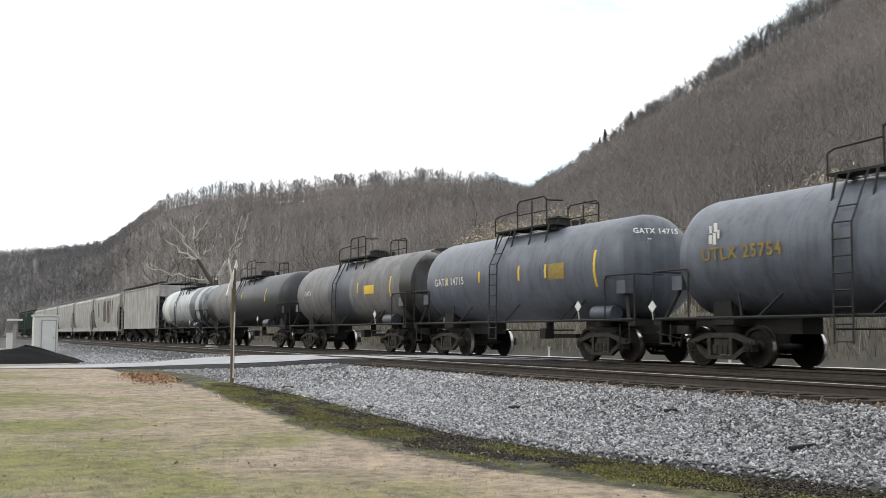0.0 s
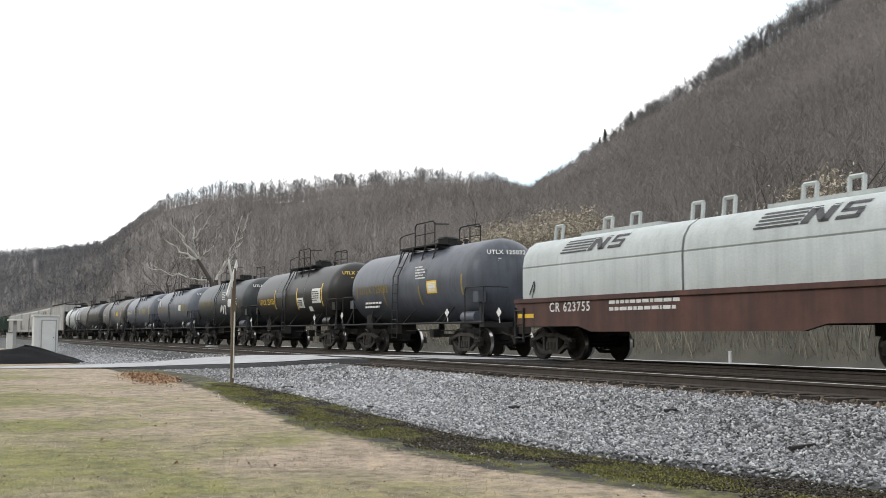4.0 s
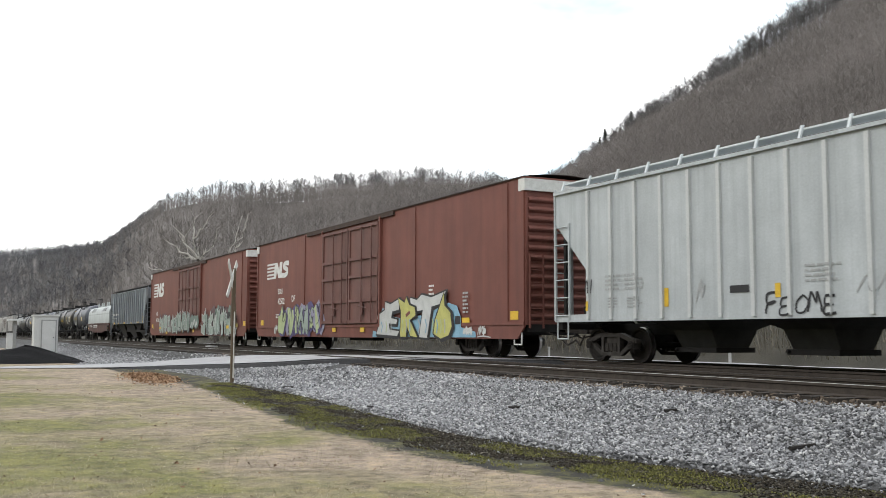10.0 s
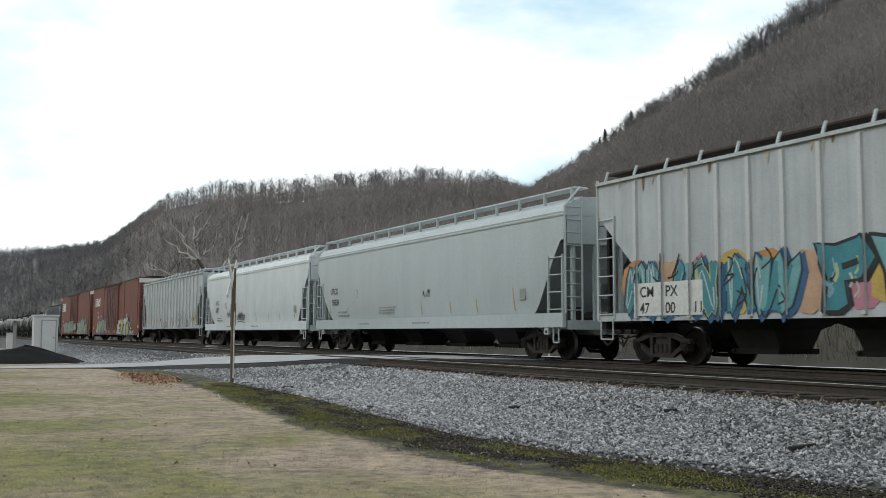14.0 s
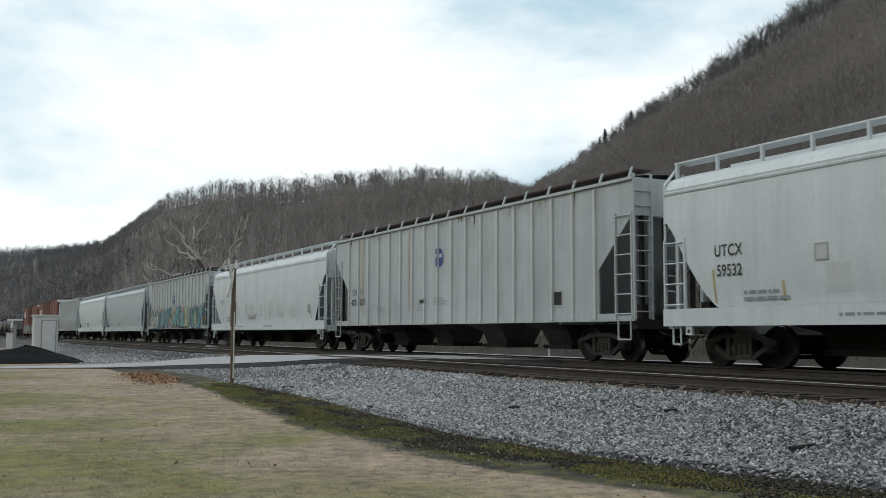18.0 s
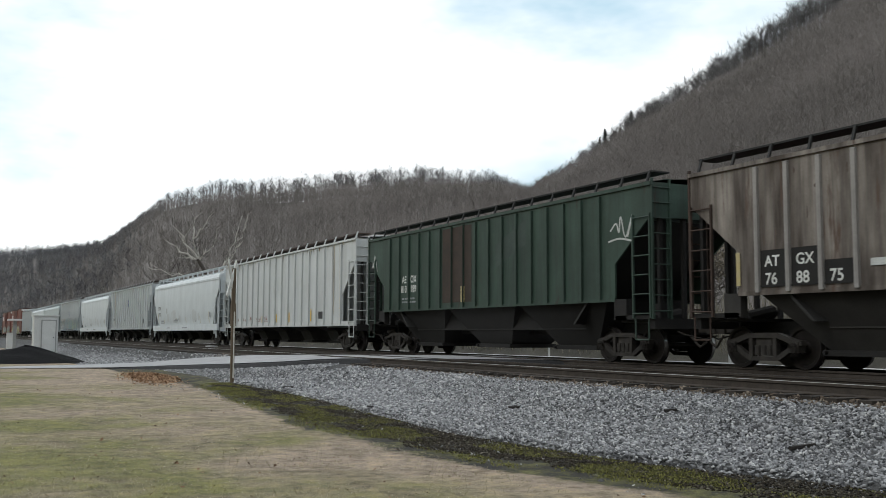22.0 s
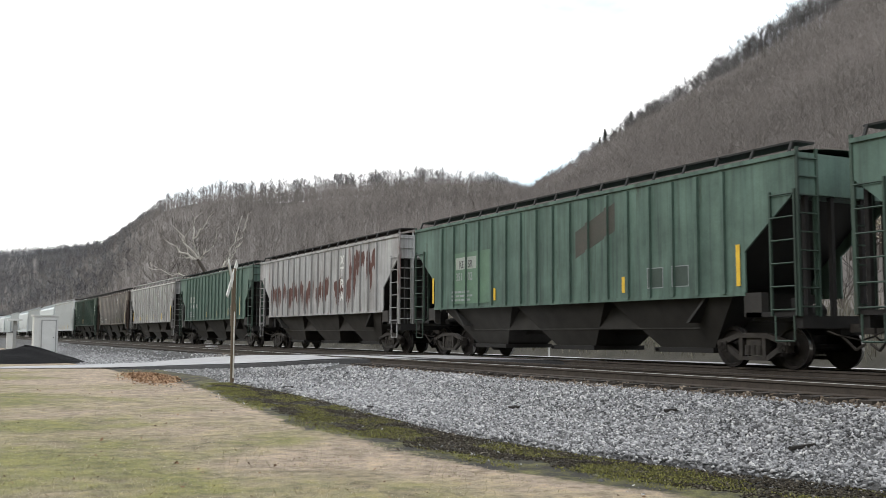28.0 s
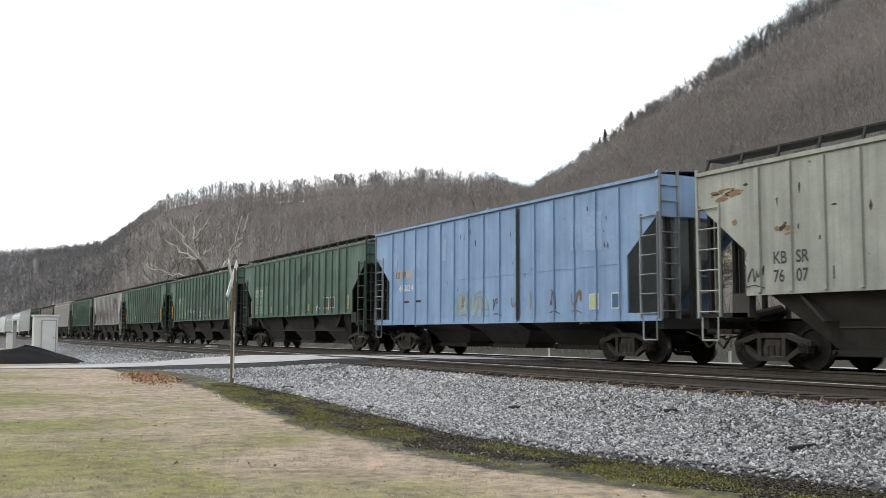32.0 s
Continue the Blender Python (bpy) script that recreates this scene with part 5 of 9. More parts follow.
c_b1 = hook(boxcar("boxcar", "long rust-red high boxcar with pale green graffiti", 70.8, 97.65, (1.0, 1.0), dict(emblem=1.06, emblem_z=3.52, seams=(25.7,), marks=(("NS", 2.15, 2.08, 0.42), ("487 813", 2.08, 1.58, 0.42)),
                   blocks=((3.6, 1.5, 0.7, 0.2, 2), (24.2, 1.6, 0.5, 0.5, 4), (15.0, 4.1, 0.9, 0.5, 3), (15.2, 3.5, 0.9, 0.35, 3)), yellow=(0.58, 26.1))), 70.8, 97.65)
c_b2 = hook(boxcar("boxcar", "long rust-red high boxcar with bright yellow and blue graffiti", 99.56, 126.4, (1.0, 1.0), dict(emblem=1.66, emblem_z=3.52, emblem_h=0.80, emblem_w=3.55, seams=(7.5, 19.4, 25.85), marks=(("SOU", 3.5, 2.72, 0.36), ("42502", 3.5, 2.20, 0.42), ("DF", 5.62, 2.28, 0.42)),
                   blocks=((3.2, 1.5, 0.8, 0.25, 3), (20.5, 1.8, 0.4, 0.7, 5)), yellow=(0.7, 26.0))), 99.56, 126.4)

PALE_RIB = paint("pale_rib_paint", (0.50, 0.485, 0.47), (0.33, 0.30, 0.28), 0.7, 0.5)
WHITE_RIB = paint("whitish_rib_paint", (0.84, 0.84, 0.82), (0.46, 0.45, 0.43), 0.7, 0.5, streak=0.3)
FOUR_W = dict(FOUR, board_mat=WHITE, bracket_mat=WHITE, board_z=4.95)
c_h1 = add_ribbed(128.0, 148.0, "off-white ribbed covered hopper with black tags", OFFWHITE, FOUR_W)
c_u1 = add_curved(149.2, 168.1, "white smooth-sided covered hopper with black tags", WHITE)
c_u2 = add_curved(169.4, 188.9, "clean cool-white smooth-sided covered hopper", COOLWHITE)
c_c1 = add_ribbed(190.4, 209.9, "off-white ribbed covered hopper with teal and orange graffiti", OFFWHITE, FOUR)
c_u3 = add_curved(211.2, 230.8, "white smooth-sided covered hopper, dusty panels", WHITE)
c_c2 = add_ribbed(231.9, 252.3, "off-white ribbed covered hopper with blue disc", OFFWHITE, FOUR)
c_u4 = add_curved(253.5, 272.9, "white smooth-sided covered hopper with faded stencils", WHITE)
c_n1 = add_ribbed(274.3, 294.55, "off-white ribbed covered hopper with yellow strips", CHALK, FOUR)
# this car's bays take the blackest colour in place of deep shade
c_f = add_ribbed(295.9, 313.4, "dark green ribbed covered hopper with rust panels", GREEN_DARK, ps(board_z=4.78, bay_mat=UNDER))
c_e = add_ribbed(314.75, 332.4, "brown-stained pale ribbed covered hopper", BROWNED, ps(ladder_mat=RUST, eave=4.42, board_z=4.78, roof_mat=RUST, rib_mat=PALE_RIB))
c_d = add_ribbed(333.6, 351.25, "grimy pale ribbed covered hopper with stained end", GRIMED, ps(eave=4.42, board_z=4.80, roof_mat=GRIMED, rib_mat=WHITE_RIB, chord_mat=WHITE_RIB, bracket_mat=WHITE_RIB, board_mat=WHITE_RIB, bay_mat=BAYPALE, posts=13))
c_c = add_ribbed(352.9, 370.45, "green ribbed covered hopper with stencilled panel", GREEN, GREENS)
c_b = add_ribbed(371.9, 389.4, "pale ribbed covered hopper streaked with red rust", RUSTED, ps(roof_mat=RUST, bay_mat=BAYPALE))
c_a = add_ribbed(390.8, 408.55, "green ribbed covered hopper with yellow strips", GREEN, GREENS)
c_g2 = add_ribbed(409.9, 427.7, "green ribbed covered hopper with chalk graffiti", GREEN, GREENS)
c_g3 = add_ribbed(429.2, 446.6, "green ribbed covered hopper with white panels", GREEN, GREENS)
c_bl = add_ribbed(447.6, 464.7, "faded sky-blue ribbed covered hopper", BLUE, dict(FOUR, rib_mat=BLUE, ladder_mat=GREY_BLUE, rib_d=0.06, bay_mid=1.5, eave=4.62, cut_hi=3.7, cut_lo=2.7, cut_x=1.3, ribs=15, board_z=4.70, posts=3, bays=3, bay_mat=BAYSHADE, bay_top=0.8, bay_bot=1.0))
c_k = add_ribbed(466.0, 483.6, "chalky grey-green ribbed covered hopper with rust patches", SAGE, ps(eave=4.40, board_z=4.72, rib_in=1.9, bay_mat=BAYPALE))
c_l = add_ribbed(484.8, 502.4, "green ribbed covered hopper", GREEN, GREENS)


def motions():
    """The train rolls at a steady speed; wheels turn while they pass near."""
    for car, mid in TRAIN:
        walk(car, [(0.0, pose(mid, FAR_Y, 0)), (32.0, pose(mid - SPEED * 32.0, FAR_Y, 0))])
    where = {car: mid for car, mid in TRAIN}
    for w, s, car in WHEELS:
        mid = where[car]
        t0 = max(0.0, (mid - 6.0) / SPEED)
        t1 = min(32.0, (mid + 60.0) / SPEED)
        if t1 <= t0:
            continue
        a, b = round(t0 * FPS), round(t1 * FPS)
        step = math.degrees(SPEED / FPS / 0.457)
        rows = [(0.0, pose(s, 0, 0.457))] if a > 0 else []
        rows += [(k / FPS, pose(s, 0, 0.457, 0, -step * (k - a), 0)) for k in range(a, b + 1)]
        if b < 32 * FPS:
            rows.append((32.0, pose(s, 0, 0.457, 0, -step * (b - a), 0)))
        walk(w, rows)


# ---- crossing, post, cabinet and heaps ----
ASPHALT = surface("pale_worn_asphalt", (0.50, 0.50, 0.51), (0.36, 0.36, 0.37), 0.85, 0, 1.2, 60, 0.2)


# the lane's two edges, from the lawn up over the crossing: x, y, height
LANE_NEAR = ((-50, -40, -0.87), (-49.5, -8, -0.87), (-48.3, 2.8, -0.86), (-47.5, 5.1, -0.84), (-45.8, 7.3, -0.79), (-44.3, 8.2, -0.72), (-41.8, 8.9, -0.605), (-38.2, 9.2, -0.47), (-35.2, 9.5, -0.36), (-33, 9.9, -0.267),
             (-31.2, 10.3, -0.186), (-29.9, 10.8, -0.10), (-28.7, 11.4, -0.04), (-26.5, 13.2, -0.012), (-24, 16, -0.012), (-20, 21, -0.12))
LANE_FAR = ((-54, -40, -0.87), (-53, -8, -0.87), (-50.8, 3.0, -0.86), (-51.3, 5.6, -0.84), (-52.4, 8.3, -0.82), (-52, 9.9, -0.76), (-50.3, 10.7, -0.62), (-46.4, 11.2, -0.41), (-42, 11.35, -0.255), (-38.4, 11.45, -0.13),
            (-35.6, 11.7, -0.07), (-33.2, 12.0, -0.014), (-32, 14.2, -0.012), (-30, 17, -0.012), (-28, 20.5, -0.1), (-24, 24, -0.2))
lane_rows = [[tuple(Vector(a).lerp(Vector(c), k / 5)) for k in range(6)] for a, c in zip(LANE_NEAR, LANE_FAR)]


def foot(x, y):
    return float(bed_z(x, y)) - 0.03 if 6.9 < y < 21 else -0.92


def edge_rows(spans):
    """Rows across the near edge of the lane: (outward, below) steps."""
    rows = []
    for i, (x, y, z) in enumerate(LANE_NEAR):
        a, c = LANE_NEAR[max(0, i - 1)], LANE_NEAR[min(len(LANE_NEAR) - 1, i + 1)]
        d = Vector((c[0] - a[0], c[1] - a[1], 0)).normalized()
        rows.append([(x + d.y * k, y - d.x * k, spans(k, x + d.y * k, y - d.x * k, z)) for k in (1.5, 0.75, 0.16, 0.06, -0.08)])
    return rows


def slope_z(k, x, y, z):
    low = min(foot(x, y), z - 0.10)
    return z - 0.16 + (low - z + 0.16) * (k - 0.06) / 1.44 if k > 0.05 else z - 0.16


shoulder_rows = [r[:4] for r in edge_rows(slope_z)][2:14]
structure("road_shoulder", Build().sheet(shoulder_rows), BALLAST, "grey stone shoulder under the lane's edge", 60)
road = structure("road", Build().sheet(lane_rows), ASPHALT, "pale asphalt lane climbing over the railway crossing", 60)
# dark strip that paints the shadow under the lane's near edge
EDGE_SHADOW = surface("road_edge_shadow", (0.045, 0.045, 0.048), (0.02, 0.02, 0.022), 0.95, 0, 6, 40, 0.6)
part("road_edge", Build().sheet([r[2:] for r in edge_rows(lambda k, x, y, z: z - 0.19 if k > 0.1 else z - 0.05 if k > 0 else z + 0.004)][4:]), EDGE_SHADOW, road, "edge of the asphalt, painted dark as its shadow")

WOOD = surface("weathered_post_wood", (0.24, 0.18, 0.115), (0.10, 0.074, 0.05), 0.9, 0, 4, 40, 0.4, (1, 1, 0.15))
BOARD = surface("peeling_white_board", (0.95, 0.95, 0.90), (0.70, 0.68, 0.62), 0.8, 0, 6, 40, 0.3)
post = thing("crossing_sign", "old wooden crossing sign post seen edge-on, paint peeling", "sign post", at=pose(-30.2, 8.35, -0.80))
part("post", Build().add([(-0.05, -0.05, -0.4), (0.05, -0.05, -0.4), (0.05, 0.05, -0.4), (-0.05, 0.05, -0.4), (-0.08, -0.055, 3.5), (0.03, -0.055, 3.55), (0.03, 0.055, 3.55), (-0.08, 0.055, 3.5)],
                        [(3, 2, 1, 0), (4, 5, 6, 7), (0, 1, 5, 4), (1, 2, 6, 5), (2, 3, 7, 6), (3, 0, 4, 7)]), WOOD, post)
for sgn in (-1, 1):
    bd = Build()
    bd.add([(-0.012, -0.68, -0.09), (0.012, -0.68, -0.09), (0.012, 0.66, -0.10), (-0.012, 0.66, -0.10), (-0.012, -0.72, 0.08), (0.012, -0.72, 0.08), (0.012, 0.70, 0.10), (-0.012, 0.70, 0.10)],
           [(3, 2, 1, 0), (4, 5, 6, 7), (0, 1, 5, 4), (1, 2, 6, 5), (2, 3, 7, 6), (3, 0, 4, 7)])
    part("sign_board", bd, BOARD, post, "peeling white crossing board seen almost edge-on", at=pose(0.12 + 0.02 * sgn, -0.10, 3.20, sgn * 52, 0, 55 if sgn > 0 else 60))
part("splint", Build().box(-0.10, 0.06, -0.065, 0.065, 1.75, 2.45), WOOD, post, "weathered splint on the post")
part("white_strip", Build().box(0.052, 0.062, 0.0, 0.035, 0.15, 2.2), BOARD, post, "narrow strip of white paint")

CAB = surface("white_cabinet_paint", (0.86, 0.87, 0.87), (0.74, 0.75, 0.75), 0.5, 0, 2, 30, 0.05)
cabinet = thing("signal_cabinet", "white metal railway signal cabinet with a closed door", "cabinet", at=pose(-80.5, 7.75, -0.9, 0, 0, 0))
bc = bmesh.new()
bmesh.ops.create_cube(bc, size=1, matrix=Matrix.Translation((0, 0, 1.45)) @ Matrix.Diagonal((1.5, 1.7, 2.9, 1)))
bmesh.ops.bevel(bc, geom=bc.edges[:], offset=0.03, segments=2, affect="EDGES")
me_c = bpy.data.meshes.new("cabinet_body")
bc.to_mesh(me_c)
bc.free()
me_c.materials.append(CAB)
body_c = new("cabinet_body", me_c)
body_c.parent = cabinet
part("roof_cap", Build().box(-0.83, 0.83, -0.93, 0.93, 2.88, 3.0), CAB, cabinet)
dr = part("door", Build().box(0.752, 0.79, -0.28, 0.66, 0.25, 2.55), CAB, cabinet, "grey-white flush door")
fr = Build()
for a, c, d, e in ((-0.35, -0.28, 0.2, 2.62), (0.66, 0.73, 0.2, 2.62), (-0.28, 0.66, 2.55, 2.62)):
    fr.box(0.752, 0.81, a, c, d, e)
part("door_frame", fr, surface("grey_door_frame", (0.45, 0.46, 0.46), None, 0.5), dr)
part("door_handle", Build().tube((0.80, 0.52, 1.3), (0.86, 0.52, 1.3), 0.04, n=8), DARK, dr)
for yy in (-0.72, -0.52):
    part("side_rib", Build().box(0.752, 0.775, yy - 0.04, yy + 0.04, 0.1, 2.8), CAB, cabinet)

# small white gear farther along the line
relay = thing("capped_post", "slim grey post under a flat white cap by the line", "post", at=pose(-96.5, 6.75, -0.88))
part("post", Build().box(-0.14, 0.14, -0.14, 0.14, 0.0, 2.70), surface("grey_post_paint", (0.42, 0.43, 0.43), None, 0.6), relay)
part("cap", Build().box(-0.60, 0.60, -0.62, 0.58, 2.70, 2.86), CAB, relay)
crate = thing("utility_box", "low white utility box beside the capped post", "utility box", at=pose(-99.0, 6.55, -0.88))
part("box", Build().box(-0.3, 0.3, -0.30, 0.30, 0.0, 1.55), CAB, crate)
part("lid", Build().box(-0.34, 0.34, -0.34, 0.34, 1.55, 1.62), CAB, crate)
lid = thing("utility_vault", "flat white utility vault set low in the gravel", "utility box", at=pose(-82, 6.35, -0.85))
part("lid", Build().box(-0.5, 0.5, -0.35, 0.35, 0.0, 0.28), CAB, lid)
box_s = thing("track_box", "small white box between the tracks beyond the crossing", "utility box", at=pose(-58.5, 14.9, -0.32))
part("box", Build().box(-0.45, 0.45, -0.25, 0.25, 0.0, 0.32), CAB, box_s)

MARK = surface("white_marker_post", (0.8, 0.8, 0.78), None, 0.6)
for x_, y_ in ((-35.5, 23.6), (-24.5, 23.4)):
    mk = thing("marker_post", "thin white marker post by the gravel lane", "post", "marker posts", pose(x_, y_, -0.25))
    part("post", Build().box(-0.035, 0.035, -0.035, 0.035, -0.2, 0.42), MARK, mk)
    part("cap", Build().box(-0.045, 0.045, -0.045, 0.045, 0.42, 0.45), MARK, mk)

HEAP = surface("black_asphalt_millings", (0.018, 0.018, 0.02), (0.010, 0.010, 0.011), 0.97, 0, 5, 30, 1.0, depth=0.06, gloss=0.1)


def build_heap(rx, ry, h, seed):
    b = Build()
    rows = []
    for i in range(13):
        k = i / 12
        rows.append([(rx * k * math.cos(a), ry * k * math.sin(a), h * (1 - k ** 1.35) * (1 + 0.25 * noise.noise((k * 3 + seed, math.cos(a) * 2, math.sin(a) * 2))) - 0.02) for a in [2 * math.pi * j / 28 for j in range(29)]])
    b.sheet(rows)
    return b


tagged(part("asphalt_mound", build_heap(3.2, 3.2, 0.84, 1), HEAP, None, "", 60), "black heap of asphalt millings beside the lane", "heap").matrix_basis = pose(-58.5, 4.6, -0.85)

# ---- lettering, graffiti and marks on the cars ----
SPRAY = {k: surface("spray_" + k, c, tuple(v * 0.75 for v in c), 0.55, 0, 3, 30, 0.0) for k, c in dict(
    plum=(0.16, 0.09, 0.10), pale_green=(0.44, 0.53, 0.46), white=(0.74, 0.76, 0.74), black=(0.03, 0.03, 0.035), yellow=(0.68, 0.66, 0.20), sky=(0.30, 0.55, 0.72),
    purple=(0.13, 0.10, 0.28), teal=(0.08, 0.34, 0.40), aqua=(0.25, 0.55, 0.58), orange=(0.72, 0.36, 0.12), pink=(0.70, 0.30, 0.40), amber=(0.78, 0.55, 0.14), peach=(0.70, 0.46, 0.30), lime=(0.58, 0.68, 0.36), olive=(0.28, 0.30, 0.10),
    haze=(0.55, 0.57, 0.57), maroon=(0.30, 0.10, 0.09), mint=(0.36, 0.46, 0.40), mint_dark=(0.22, 0.30, 0.26), lilac=(0.40, 0.38, 0.52), faded=(0.40, 0.52, 0.58), faded_2=(0.30, 0.44, 0.46), dark_blue=(0.05, 0.16, 0.32), grey=(0.36, 0.38, 0.40)).items()}
def strokes(build, lines, x, z, w, h, thick, y, rng, slant):
    """Thick bent strokes in the plane y, each a hair nearer than the last."""
    k = 0
    for line in lines:
        pts = [(x + w * a + slant * h * b + rng.uniform(-0.04, 0.04) * w, z + h * b) for a, b in line]
        for (ax, az), (bx, bz) in zip(pts[:-1], pts[1:]):
            d = math.hypot(bx - ax, bz - az) or 1.0
            ux, uz = (bx - ax) / d * thick / 2, (bz - az) / d * thick / 2
            k += 1
            e, s2 = 0.85, rng.uniform(0.8, 1.15)
            px, pz = -uz * s2, ux * s2
            yy = y - 0.0007 * k
            build.add([(ax - ux * e - px, yy, az - uz * e - pz), (bx + ux * e - px, yy, bz + uz * e - pz), (bx + ux * e + px, yy, bz + uz * e + pz), (ax - ux * e + px, yy, az - uz * e + pz)], [(0, 1, 2, 3)])
    return build


GLYPH = {
    "E": (((1.0, 0.92), (0.5, 0.9), (0.12, 0.85), (0.05, 0.5), (0.12, 0.1), (0.5, 0.02), (1.05, 0.08)), ((0.1, 0.5), (0.85, 0.52))),
    "O": (((0.5, 1.05), (0.12, 0.75), (0.12, 0.25), (0.5, 0.0), (0.9, 0.25), (0.88, 0.75), (0.5, 1.05)),),
    "D": (((0.1, 0.0), (0.12, 1.0), (0.75, 0.85), (0.95, 0.5), (0.7, 0.1), (0.1, 0.0)),),
    "P": (((0.15, 0.0), (0.12, 1.0), (0.8, 0.95), (0.85, 0.55), (0.2, 0.5)),),
}


def form(car, curves, px, pz, pw, ph, thick, fills, rim, y, shade=None, shine=None, label=""):
    """One sprayed form of a few thick rounded strokes: shade behind, rim, body, second colour low down, shine."""
    top = None
    layers = ([("letter_shade", 0.10, 0.09, -0.05, shade)] if shade else []) + [("graffiti_letter", 0.05, 0, 0, rim), ("letter_fill", 0.0, 0, 0, fills[0])]
    for k, (name, grow_, dx, dz, col) in enumerate(layers):
        b = Build()
        for j, pts in enumerate(curves):
            q = ribbon(pts, px + dx, pz + dz, pw, ph, thick * 0.5 + grow_, y - 0.002 * k - 0.0003 * j)
            b.add(q.v, q.f)
        ob = part("graffiti_letter" if top is None else name if name != "graffiti_letter" else "letter_rim", b, SPRAY[col], car if top is None else top, label if top is None else "")
        top = top or ob
    yy = y - 0.002 * len(layers)
    for j, pts in enumerate(curves):
        lowest = min(range(len(pts)), key=lambda i: pts[i][1])
        run = pts[max(0, lowest - 5):lowest + 6]
        if fills[1] != fills[0] and len(run) > 3:
            part("letter_second", ribbon(run, px, pz, pw, ph, thick * 0.40, yy - 0.0004 * j), SPRAY[fills[1]], top)
    if shine:
        part("letter_shine", ribbon(curves[0][2:-2], px - thick * 0.2, pz + thick * 0.18, pw, ph, 0.018, yy - 0.002), SPRAY[shine], top)


def wild(car, x0, x1, z0, z1, n, fills, rim, seed, y, thick=0.30, shade=None, shine=None):
    """A tight tangle of interlocking sprayed forms that spell nothing."""
    rng = random.Random(seed)
    w, h = (x1 - x0) / n, z1 - z0
    for i in range(n):
        curves = []
        for _ in range(2):
            a = rng.uniform(0, 2 * math.pi)
            pts, u, v = [], rng.uniform(0.1, 0.9), rng.choice((0.02, 0.98))
            for k in range(rng.choice((4, 5))):
                pts.append((u, v))
                u = min(1.1, max(-0.1, u + rng.uniform(-0.75, 0.75)))
                v = min(1.0, max(0.0, 1.0 - v + rng.uniform(-0.4, 0.4)))
            curves.append(smooth_line(pts, 4))
        form(car, curves, x0 + w * i, z0 + thick * 0.4, w * 1.1, h - thick * 0.9, thick * rng.uniform(0.8, 1.15), (rng.choice(fills), rng.choice(fills)), rim, y - 0.010 * (i % 2), shade, shine, "tangled spray-painted form")
        for _ in range(3):
            u, v = rng.uniform(0, 0.9), rng.uniform(0.0, 0.8)
            tip = [(u, v), (u + rng.uniform(0.1, 0.35), v + rng.uniform(-0.15, 0.35)), (u + rng.uniform(0.0, 0.6), v + rng.uniform(0.1, 0.4))]
            part("letter_line", ribbon(smooth_line(tip, 3), x0 + w * i, z0, w, h, 0.022, y - 0.022 - 0.001 * (i % 2)), SPRAY[rim], car)


SHARD = (
    ((0.0, 0.0), (0.10, 0.55), (-0.06, 0.80), (0.22, 0.86), (0.34, 1.12), (0.46, 0.84), (0.86, 0.78), (0.96, 0.40), (1.04, 0.0), (0.72, 0.02), (0.66, 0.48), (0.40, 0.52), (0.34, 0.0)),
    ((0.0, 0.05), (0.16, 0.40), (0.04, 0.92), (0.36, 0.74), (0.60, 0.98), (0.66, 0.70), (0.98, 0.82), (0.86, 0.36), (1.05, 0.10), (0.60, 0.0), (0.50, 0.30), (0.36, -0.02)),
    ((0.05, 0.0), (0.0, 0.60), (0.20, 1.05), (0.42, 0.80), (1.02, 0.90), (0.90, 0.62), (0.50, 0.56), (0.52, 0.36), (0.95, 0.34), (1.0, 0.04)),
    ((0.0, 0.10), (0.08, 0.70), (0.36, 0.98), (0.72, 0.88), (1.10, 1.06), (0.94, 0.60), (0.98, 0.14), (0.50, -0.03)),
)


def outline(car, shape, x, z, w, h, y, fill, rim, r=0.032, name="graffiti_letter", label=""):
    """One angular sprayed letter: flat body under a line all round it."""
    pts = [(x + w * a, z + h * b) for a, b in shape]
    body = part(name, Build().prism(pts, y - 0.004, y), SPRAY[fill], car, label)
    part("letter_rim", ribbon(list(shape) + [shape[0]], x, z, w, h, r, y - 0.006), SPRAY[rim], body)
    return body


def shards(car, x0, x1, z0, z1, n, fills, rim, seed, y):
    """A row of interlocking angular letters over a dark shade, each with inner lines."""
    rng = random.Random(seed)
    w, h = (x1 - x0) / n, z1 - z0
    for i in range(n):
        shape = SHARD[rng.randrange(4)] if i % 2 else tuple((1.0 - a, b) for a, b in reversed(SHARD[rng.randrange(4)]))
        lean = rng.uniform(-0.1, 0.3)
        shape = tuple((a + lean * (b - 0.4) + rng.uniform(-0.04, 0.04), b + rng.uniform(-0.04, 0.06)) for a, b in shape)
        lx, lh, yy = x0 + w * (i - 0.12), h * rng.uniform(0.80, 1.0), y - 0.014 * (i % 2)
        body = outline(car, shape, lx + 0.07, z0 - 0.03, w * 1.2, lh, yy + 0.004, "black", "black", 0.04, "letter_shade", "black sprayed shade")
        outline(body, shape, lx, z0, w * 1.2, lh, yy - 0.003, rng.choice(fills), rim, 0.028, "letter_fill")
        for _ in range(3):
            u, v = rng.uniform(0.15, 0.8), rng.uniform(0.05, 0.6)
            line = smooth_line([(u, v), (u + rng.uniform(-0.1, 0.15), v + 0.15), (u + rng.uniform(-0.2, 0.25), v + rng.uniform(0.2, 0.36))], 3)
            part("letter_line", ribbon(line, lx, z0, w * 1.2, lh, rng.uniform(0.012, 0.035), yy - 0.012), SPRAY[rng.choice(("black", "white", "mint_dark"))], body)


